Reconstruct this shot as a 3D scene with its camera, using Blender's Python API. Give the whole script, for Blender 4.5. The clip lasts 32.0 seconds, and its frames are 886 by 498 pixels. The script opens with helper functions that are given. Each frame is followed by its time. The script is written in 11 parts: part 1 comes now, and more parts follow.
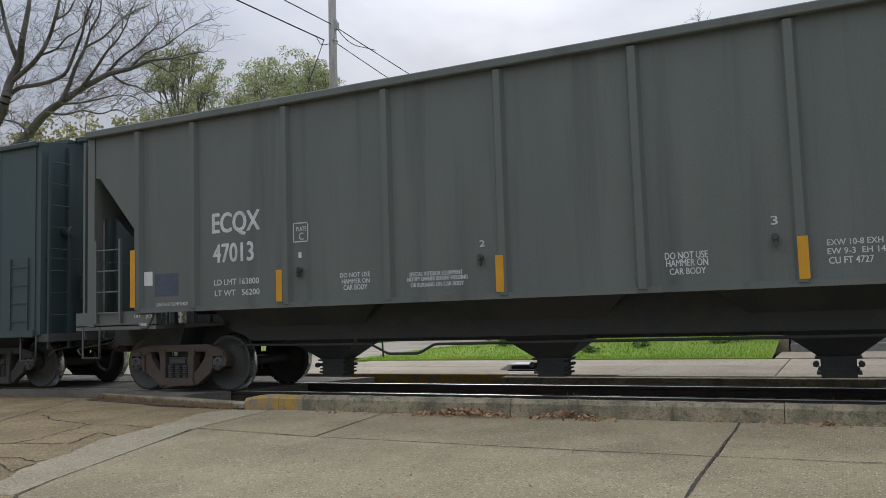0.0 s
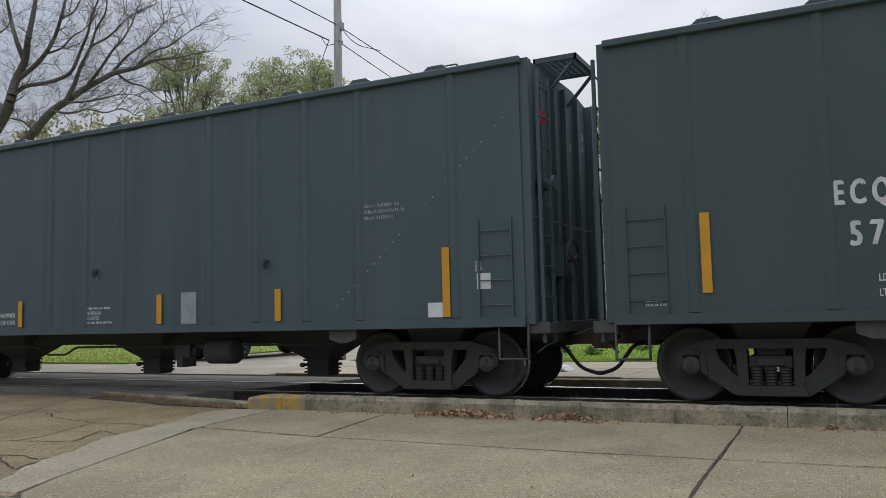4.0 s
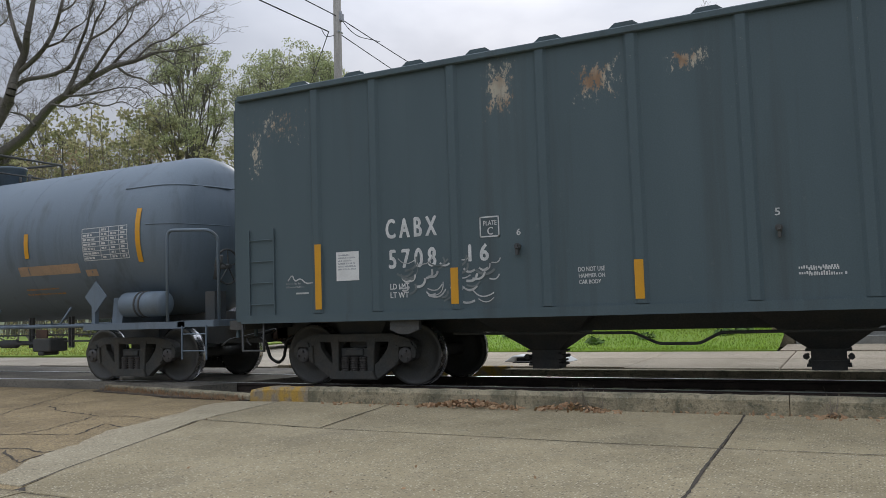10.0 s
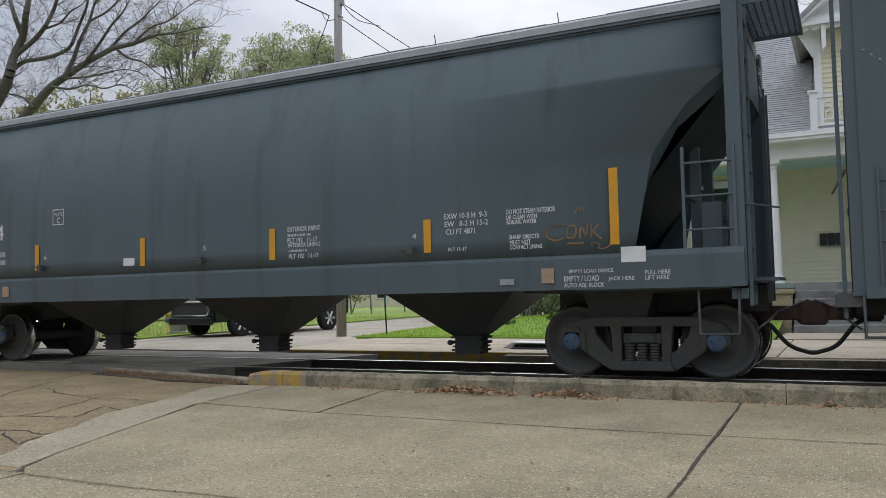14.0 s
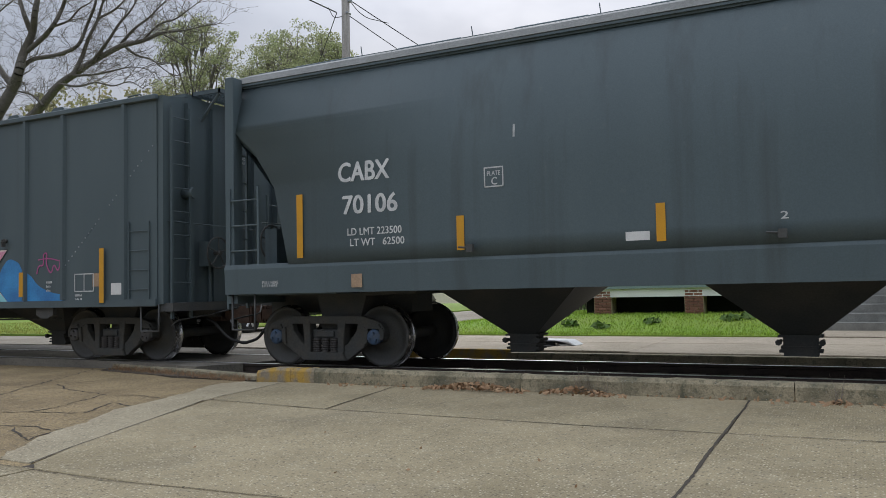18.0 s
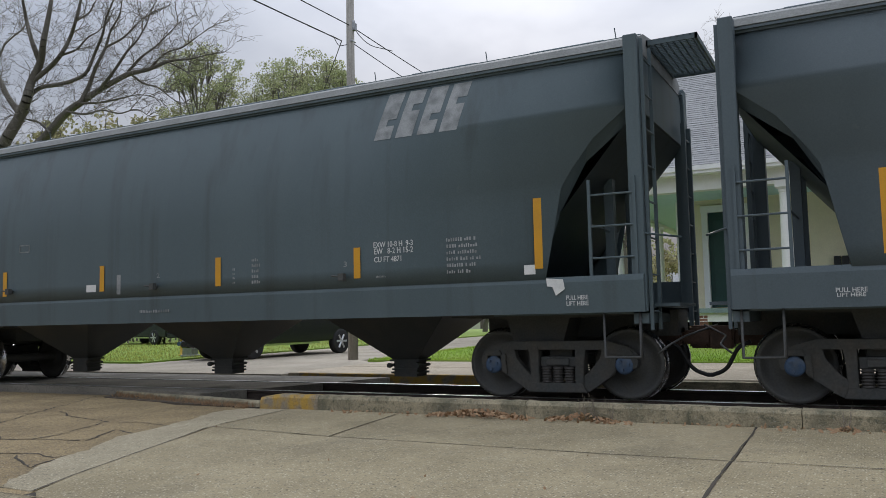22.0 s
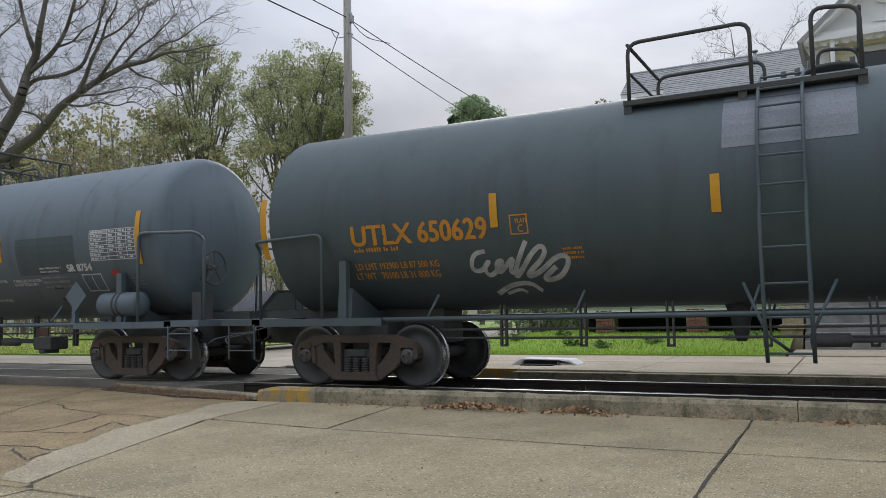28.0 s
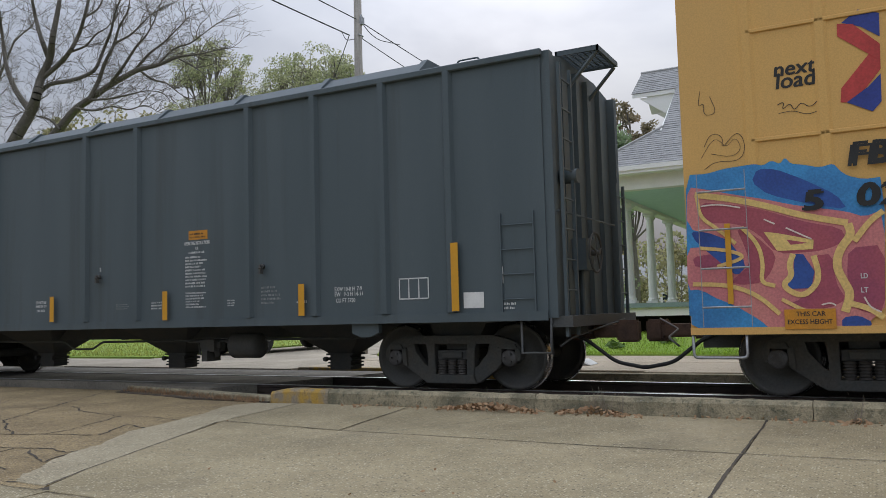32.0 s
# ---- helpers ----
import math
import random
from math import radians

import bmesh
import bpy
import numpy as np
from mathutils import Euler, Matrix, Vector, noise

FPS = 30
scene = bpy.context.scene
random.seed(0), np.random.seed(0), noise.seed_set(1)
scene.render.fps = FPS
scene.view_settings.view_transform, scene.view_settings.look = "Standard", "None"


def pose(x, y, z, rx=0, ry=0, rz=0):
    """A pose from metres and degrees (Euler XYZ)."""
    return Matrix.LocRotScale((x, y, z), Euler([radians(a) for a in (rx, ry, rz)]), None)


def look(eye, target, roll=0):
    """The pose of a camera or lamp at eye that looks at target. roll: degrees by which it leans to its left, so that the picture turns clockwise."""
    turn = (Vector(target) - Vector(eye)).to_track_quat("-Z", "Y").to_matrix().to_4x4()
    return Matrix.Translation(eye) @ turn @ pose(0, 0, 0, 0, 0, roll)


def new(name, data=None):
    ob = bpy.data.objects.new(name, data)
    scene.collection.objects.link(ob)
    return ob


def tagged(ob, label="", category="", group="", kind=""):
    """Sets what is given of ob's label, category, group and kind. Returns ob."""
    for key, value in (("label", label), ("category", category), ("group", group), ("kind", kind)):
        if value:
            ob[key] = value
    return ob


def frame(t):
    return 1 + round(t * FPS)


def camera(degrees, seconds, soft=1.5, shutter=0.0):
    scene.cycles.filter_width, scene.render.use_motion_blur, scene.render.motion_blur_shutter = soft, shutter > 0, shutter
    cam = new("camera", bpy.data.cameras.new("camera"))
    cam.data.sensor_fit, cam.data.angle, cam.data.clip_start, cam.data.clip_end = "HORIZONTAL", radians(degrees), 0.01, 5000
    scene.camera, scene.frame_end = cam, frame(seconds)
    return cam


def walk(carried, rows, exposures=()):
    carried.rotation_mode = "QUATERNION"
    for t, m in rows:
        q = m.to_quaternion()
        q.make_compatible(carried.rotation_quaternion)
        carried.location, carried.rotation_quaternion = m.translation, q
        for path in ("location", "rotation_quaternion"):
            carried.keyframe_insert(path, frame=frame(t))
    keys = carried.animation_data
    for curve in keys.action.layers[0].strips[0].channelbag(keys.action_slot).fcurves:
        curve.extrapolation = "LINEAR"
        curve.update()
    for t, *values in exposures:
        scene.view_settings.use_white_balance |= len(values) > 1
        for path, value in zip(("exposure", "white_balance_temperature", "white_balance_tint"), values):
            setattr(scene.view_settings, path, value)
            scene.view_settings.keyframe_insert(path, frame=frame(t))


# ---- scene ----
cam = camera(57.27, 32.0, 0.8)
EYE = 1.23          # eye above the near pavement
YC, RAIL = 11.2, 0.12   # track centre line and rail head
EXPOSURES = [(0, -0.04), (9, -0.03), (12, 0.06), (14.5, 0.13), (15.5, 0.15), (18, 0.0), (20, -0.06), (24, 0.0), (32, 0.0)]
AIM = [  # seconds, yaw, pitch, roll
    (0.0, 26.24, 4.69, 1.79),
    (0.5, 26.32, 4.64, 1.69),
    (1.0, 26.36, 4.74, 1.78),
    (1.5, 26.62, 4.85, 1.65),
    (2.0, 26.60, 4.85, 1.58),
    (2.5, 26.56, 4.86, 1.58),
    (4.5, 26.44, 4.68, 1.37),
    (5.0, 26.38, 4.49, 1.53),
    (5.5, 26.30, 4.44, 1.52),
    (6.0, 26.18, 4.43, 1.55),
    (6.5, 26.14, 4.44, 1.72),
    (7.0, 26.16, 4.38, 1.91),
    (7.5, 26.19, 4.38, 1.95),
    (8.0, 26.21, 4.36, 1.95),
    (8.5, 26.24, 4.28, 1.90),
    (9.0, 26.30, 4.15, 1.93),
    (9.5, 26.41, 4.17, 1.77),
    (10.0, 26.59, 4.14, 1.76),
    (10.5, 26.62, 3.99, 1.80),
    (11.0, 26.58, 3.89, 1.79),
    (11.5, 26.50, 3.83, 1.85),
    (12.0, 26.49, 3.79, 1.64),
    (12.5, 26.45, 3.62, 1.55),
    (13.0, 26.43, 3.42, 1.46),
    (13.5, 26.50, 3.24, 1.36),
    (14.0, 26.49, 3.15, 1.27),
    (14.5, 26.49, 3.01, 1.26),
    (15.0, 26.60, 2.80, 1.28),
    (15.5, 26.86, 2.42, 1.33),
    (17.5, 26.94, 2.65, 1.22),
    (18.0, 27.02, 2.95, 1.22),
    (18.5, 27.08, 3.45, 1.13),
    (19.0, 27.10, 3.79, 1.15),
    (19.5, 27.14, 4.02, 1.07),
    (20.0, 27.20, 4.32, 1.04),
    (20.5, 27.26, 4.62, 1.04),
    (21.0, 27.32, 4.79, 1.03),
    (21.5, 27.35, 4.79, 1.12),
    (22.0, 27.32, 4.79, 1.28),
    (22.5, 27.35, 4.76, 1.25),
    (23.0, 27.33, 4.69, 1.39),
    (23.5, 27.34, 4.63, 1.42),
    (24.0, 27.29, 4.61, 1.48),
    (24.5, 27.26, 4.53, 1.37),
    (25.0, 27.23, 4.41, 1.31),
    (25.5, 27.13, 4.38, 1.28),
    (26.0, 26.97, 4.30, 1.23),
    (26.5, 26.96, 4.29, 1.17),
    (28.5, 27.24, 4.32, 1.32),
    (29.0, 27.42, 4.41, 1.41),
    (29.5, 27.61, 4.45, 1.47),
    (30.0, 27.78, 4.48, 1.46),
    (30.5, 27.85, 4.47, 1.49),
    (31.0, 27.92, 4.40, 1.56),
    (31.5, 28.03, 4.35, 1.45),
    (32.0, 27.97, 4.38, 1.54),
]
walk(cam, [(t, pose(0, 0, EYE, 90 + p, r, y)) for t, y, p, r in AIM], EXPOSURES)

# seconds and metres that the train has run by then
RUN = [
    (0.0, 0.000),
    (1.0, 6.214),
    (2.0, 12.431),
    (3.0, 18.655),
    (4.0, 24.836),
    (5.0, 31.106),
    (6.0, 37.368),
    (7.0, 43.677),
    (8.0, 50.061),
    (9.0, 56.535),
    (10.0, 63.010),
    (11.0, 69.467),
    (12.0, 75.860),
    (13.0, 82.275),
    (14.0, 88.667),
    (15.0, 95.091),
    (16.0, 101.624),
    (17.0, 108.212),
    (18.0, 114.776),
    (19.0, 121.291),
    (20.0, 127.843),
    (21.0, 134.468),
    (22.0, 141.040),
    (23.0, 147.570),
    (24.0, 154.089),
    (25.0, 160.646),
    (26.0, 167.230),
    (27.0, 173.892),
    (28.0, 180.606),
    (29.0, 187.316),
    (30.0, 194.100),
    (31.0, 200.719),
    (32.0, 207.472),
]


def run_at(t):
    i = min(int(t), 31)
    a, b = RUN[i][1], RUN[i + 1][1]
    pa = RUN[max(i - 1, 0)][1] if i else 2 * a - b
    pb = RUN[i + 2][1] if i < 31 else 2 * b - a
    u = t - i
    return 0.5 * (2 * a + (b - pa) * u + (2 * pa - 5 * a + 4 * b - pb) * u * u + (3 * a - pa - 3 * b + pb) * u ** 3)

# ---- sky and sun ----
SUN_AZ, SUN_EL = 22.0, 24.0     # degrees left of +y, and above the horizon: behind the train


def make_world():
    w = bpy.data.worlds.new("overcast sky")
    scene.world = w
    w.use_nodes = True
    nt = w.node_tree
    nt.nodes.clear()
    N = nt.nodes.new
    out, bg = N("ShaderNodeOutputWorld"), N("ShaderNodeBackground")
    sky = N("ShaderNodeTexSky")
    sky.sky_type, sky.sun_disc = "NISHITA", False
    sky.sun_elevation, sky.sun_rotation = radians(SUN_EL), radians(-SUN_AZ)
    sky.air_density, sky.dust_density = 1.5, 3.0
    tc = N("ShaderNodeTexCoord")
    mp = N("ShaderNodeMapping")
    mp.inputs["Scale"].default_value = (1.0, 1.0, 2.6)
    no = N("ShaderNodeTexNoise")
    no.inputs["Scale"].default_value, no.inputs["Detail"].default_value = 2.3, 5.0
    no.inputs["Roughness"].default_value, no.inputs["Distortion"].default_value = 0.5, 0.35
    ramp = N("ShaderNodeValToRGB")
    e = ramp.color_ramp.elements
    e[0].position, e[0].color = 0.36, (0.214, 0.236, 0.285, 1)
    e[1].position, e[1].color = 0.68, (0.335, 0.355, 0.392, 1)
    mid = e.new(0.5)
    mid.color = (0.270, 0.291, 0.340, 1)
    # the cloud glows where the sun stands behind it
    a, z = radians(SUN_AZ), radians(SUN_EL)
    dot = N("ShaderNodeVectorMath")
    dot.operation = "DOT_PRODUCT"
    dot.inputs[1].default_value = (-math.sin(a) * math.cos(z), math.cos(a) * math.cos(z), math.sin(z))
    glow = N("ShaderNodeMapRange")
    glow.inputs["From Min"].default_value, glow.inputs["From Max"].default_value = 0.90, 1.0
    glow.inputs["To Min"].default_value, glow.inputs["To Max"].default_value = 0.0, 1.0
    pw = N("ShaderNodeMath")
    pw.operation = "POWER"
    pw.inputs[1].default_value = 2.2
    mulg = N("ShaderNodeMath")
    mulg.operation = "MULTIPLY_ADD"
    mulg.inputs[1].default_value, mulg.inputs[2].default_value = 0.26, 1.0
    scl = N("ShaderNodeVectorMath")
    scl.operation = "SCALE"
    mix = N("ShaderNodeMix")
    mix.data_type = "RGBA"
    mix.inputs["Factor"].default_value = 0.97
    sk = N("ShaderNodeVectorMath")
    sk.operation = "SCALE"
    sk.inputs["Scale"].default_value = 0.10
    L = nt.links.new
    L(tc.outputs["Generated"], mp.inputs["Vector"])
    L(mp.outputs["Vector"], no.inputs["Vector"])
    L(no.outputs["Fac"], ramp.inputs["Fac"])
    L(tc.outputs["Generated"], dot.inputs[0])
    L(dot.outputs["Value"], glow.inputs["Value"])
    L(glow.outputs["Result"], pw.inputs[0])
    L(pw.outputs["Value"], mulg.inputs[0])
    L(ramp.outputs["Color"], scl.inputs[0])
    # an overcast sky is three times as bright overhead as at the horizon
    sp = N("ShaderNodeSeparateXYZ")
    up = N("ShaderNodeMath")
    up.operation, up.use_clamp = "MAXIMUM", False
    up.inputs[1].default_value = 0.0
    gr = N("ShaderNodeMath")
    gr.operation = "MULTIPLY_ADD"
    gr.inputs[1].default_value, gr.inputs[2].default_value = 5.8, 0.45
    both = N("ShaderNodeMath")
    both.operation = "MULTIPLY"
    L(tc.outputs["Generated"], sp.inputs[0])
    L(sp.outputs["Z"], up.inputs[0])
    L(up.outputs["Value"], gr.inputs[0])
    L(gr.outputs["Value"], both.inputs[0])
    L(mulg.outputs["Value"], both.inputs[1])
    L(both.outputs["Value"], scl.inputs["Scale"])
    L(sky.outputs["Color"], sk.inputs[0])
    L(sk.outputs["Vector"], mix.inputs["A"])
    L(scl.outputs["Vector"], mix.inputs["B"])
    L(mix.outputs["Result"], bg.inputs["Color"])
    bg.inputs["Strength"].default_value = 0.92
    L(bg.outputs["Background"], out.inputs["Surface"])
    sun = bpy.data.lights.new("sun", "SUN")
    sun.energy, sun.angle, sun.color = 0.9, radians(14), (1.0, 0.96, 0.9)
    so = new("sun", sun)
    d = Vector((-math.sin(a) * math.cos(z), math.cos(a) * math.cos(z), math.sin(z)))
    so.matrix_world = look(d * 60, (0, 0, 0))


make_world()

# ---- materials ----


def mat(name, base, rough=0.7, metal=0.0, other=None, scale=3.0, amount=0.5, fine=40.0, fine_amount=0.15, bump=0.1,
        stretch=(1, 1, 1), spec=0.5, contrast=(0.4, 0.65), per_object=0.0):
    """A surface with stains at one scale, grain at another, and fine relief."""
    m = bpy.data.materials.new(name)
    m.use_nodes = True
    nt = m.node_tree
    b = nt.nodes["Principled BSDF"]
    N, L = nt.nodes.new, nt.links.new
    tc, mp = N("ShaderNodeTexCoord"), N("ShaderNodeMapping")
    mp.inputs["Scale"].default_value = stretch
    L(tc.outputs["Object"], mp.inputs["Vector"])
    n1, n2 = N("ShaderNodeTexNoise"), N("ShaderNodeTexNoise")
    n1.inputs["Scale"].default_value, n1.inputs["Detail"].default_value = scale, 6.0
    n2.inputs["Scale"].default_value, n2.inputs["Detail"].default_value = fine, 4.0
    L(mp.outputs["Vector"], n1.inputs["Vector"])
    L(tc.outputs["Object"], n2.inputs["Vector"])
    r = N("ShaderNodeMapRange")
    r.inputs["From Min"].default_value, r.inputs["From Max"].default_value = contrast
    r.inputs["To Max"].default_value = amount
    L(n1.outputs["Fac"], r.inputs["Value"])
    mx = N("ShaderNodeMix")
    mx.data_type = "RGBA"
    other = other or tuple(c * 0.6 for c in base)
    mx.inputs["A"].default_value, mx.inputs["B"].default_value = (*base, 1), (*other, 1)
    L(r.outputs["Result"], mx.inputs["Factor"])
    g = N("ShaderNodeMapRange")
    g.inputs["From Min"].default_value, g.inputs["From Max"].default_value = 0.3, 0.7
    g.inputs["To Min"].default_value, g.inputs["To Max"].default_value = 1 - fine_amount, 1 + fine_amount
    L(n2.outputs["Fac"], g.inputs["Value"])
    sc = N("ShaderNodeVectorMath")
    sc.operation = "SCALE"
    L(mx.outputs["Result"], sc.inputs[0])
    L(g.outputs["Result"], sc.inputs["Scale"])
    last = sc.outputs["Vector"]
    if per_object:
        oi, pr = N("ShaderNodeObjectInfo"), N("ShaderNodeMapRange")
        pr.inputs["To Min"].default_value, pr.inputs["To Max"].default_value = 1 - per_object, 1 + per_object
        L(oi.outputs["Random"], pr.inputs["Value"])
        s2 = N("ShaderNodeVectorMath")
        s2.operation = "SCALE"
        L(last, s2.inputs[0])
        L(pr.outputs["Result"], s2.inputs["Scale"])
        last = s2.outputs["Vector"]
    L(last, b.inputs["Base Color"])
    rr = N("ShaderNodeMapRange")
    rr.inputs["To Min"].default_value, rr.inputs["To Max"].default_value = max(rough - 0.12, 0.04), min(rough + 0.12, 1)
    L(n1.outputs["Fac"], rr.inputs["Value"])
    L(rr.outputs["Result"], b.inputs["Roughness"])
    b.inputs["Metallic"].default_value = metal
    b.inputs["Specular IOR Level"].default_value = spec
    if bump:
        bp = N("ShaderNodeBump")
        bp.inputs["Strength"].default_value, bp.inputs["Distance"].default_value = bump, 0.01
        L(n2.outputs["Fac"], bp.inputs["Height"])
        L(bp.outputs["Normal"], b.inputs["Normal"])
    return m


def paint(name, base, dust, amount=0.45, rough=0.5, streaks=(0.9, 0.9, 0.16), chips=None, spots_at=()):
    """Car paint gone dull: streaks that run down, dust, and chipped patches where chips is given."""
    m = mat(name, base, rough, 0, dust, 1.6, amount, 60, 0.08, 0.04, streaks, 0.4, (0.42, 0.72))
    if chips:
        nt = m.node_tree
        N, L = nt.nodes.new, nt.links.new
        b = nt.nodes["Principled BSDF"]
        src = b.inputs["Base Color"].links[0].from_socket
        tc, sp = N("ShaderNodeTexCoord"), N("ShaderNodeSeparateXYZ")
        n, rust, mp = N("ShaderNodeTexNoise"), N("ShaderNodeTexNoise"), N("ShaderNodeMapping")
        n.inputs["Scale"].default_value, n.inputs["Detail"].default_value, n.inputs["Roughness"].default_value = 9.0, 10, 0.82
        rust.inputs["Scale"].default_value, rust.inputs["Detail"].default_value = 2.2, 5
        mp.inputs["Scale"].default_value = (1.5, 1.0, 0.8)
        L(tc.outputs["Object"], mp.inputs["Vector"])
        L(mp.outputs["Vector"], n.inputs["Vector"])
        L(mp.outputs["Vector"], rust.inputs["Vector"])
        L(tc.outputs["Object"], sp.inputs[0])

        def op(kind, a, b=0.0, c=0.0):
            m_ = N("ShaderNodeMath")
            m_.operation = kind
            for i, v in enumerate((a, b, c)):
                if isinstance(v, (int, float)):
                    m_.inputs[i].default_value = v
                else:
                    L(v, m_.inputs[i])
            return m_.outputs["Value"]

        worn = None
        for xc, zc, rx, rz, k in spots_at:      # where the paint has come off: (x, z, half width, half height, how far)
            dx = op("MULTIPLY", op("ABSOLUTE", op("SUBTRACT", sp.outputs["X"], xc)), 1 / rx)
            dz = op("MULTIPLY", op("ABSOLUTE", op("SUBTRACT", sp.outputs["Z"], zc)), 1 / rz)
            w = op("MULTIPLY", op("SUBTRACT", 1.35, op("MAXIMUM", dx, dz)), k)
            worn = w if worn is None else op("MAXIMUM", worn, w)
        worn = op("MAXIMUM", op("MINIMUM", worn, 0.8), -0.25)
        th = N("ShaderNodeMapRange")
        th.inputs["From Min"].default_value, th.inputs["From Max"].default_value = 0.20, 0.27
        L(op("ADD", op("MULTIPLY", worn, 0.42), op("MULTIPLY_ADD", n.outputs["Fac"], 1.5, -0.75)), th.inputs["Value"])
        mx = N("ShaderNodeMix")
        mx.data_type = "RGBA"
        tone, rr = N("ShaderNodeMix"), N("ShaderNodeMapRange")
        tone.data_type = "RGBA"
        tone.inputs["A"].default_value, tone.inputs["B"].default_value = (*chips, 1), (0.25, 0.15, 0.085, 1)
        rr.inputs["From Min"].default_value, rr.inputs["From Max"].default_value = 0.47, 0.64
        L(rust.outputs["Fac"], rr.inputs["Value"])
        L(rr.outputs["Result"], tone.inputs["Factor"])
        L(tone.outputs["Result"], mx.inputs["B"])
        L(th.outputs["Result"], mx.inputs["Factor"])
        L(src, mx.inputs["A"])
        L(mx.outputs["Result"], b.inputs["Base Color"])
    return m


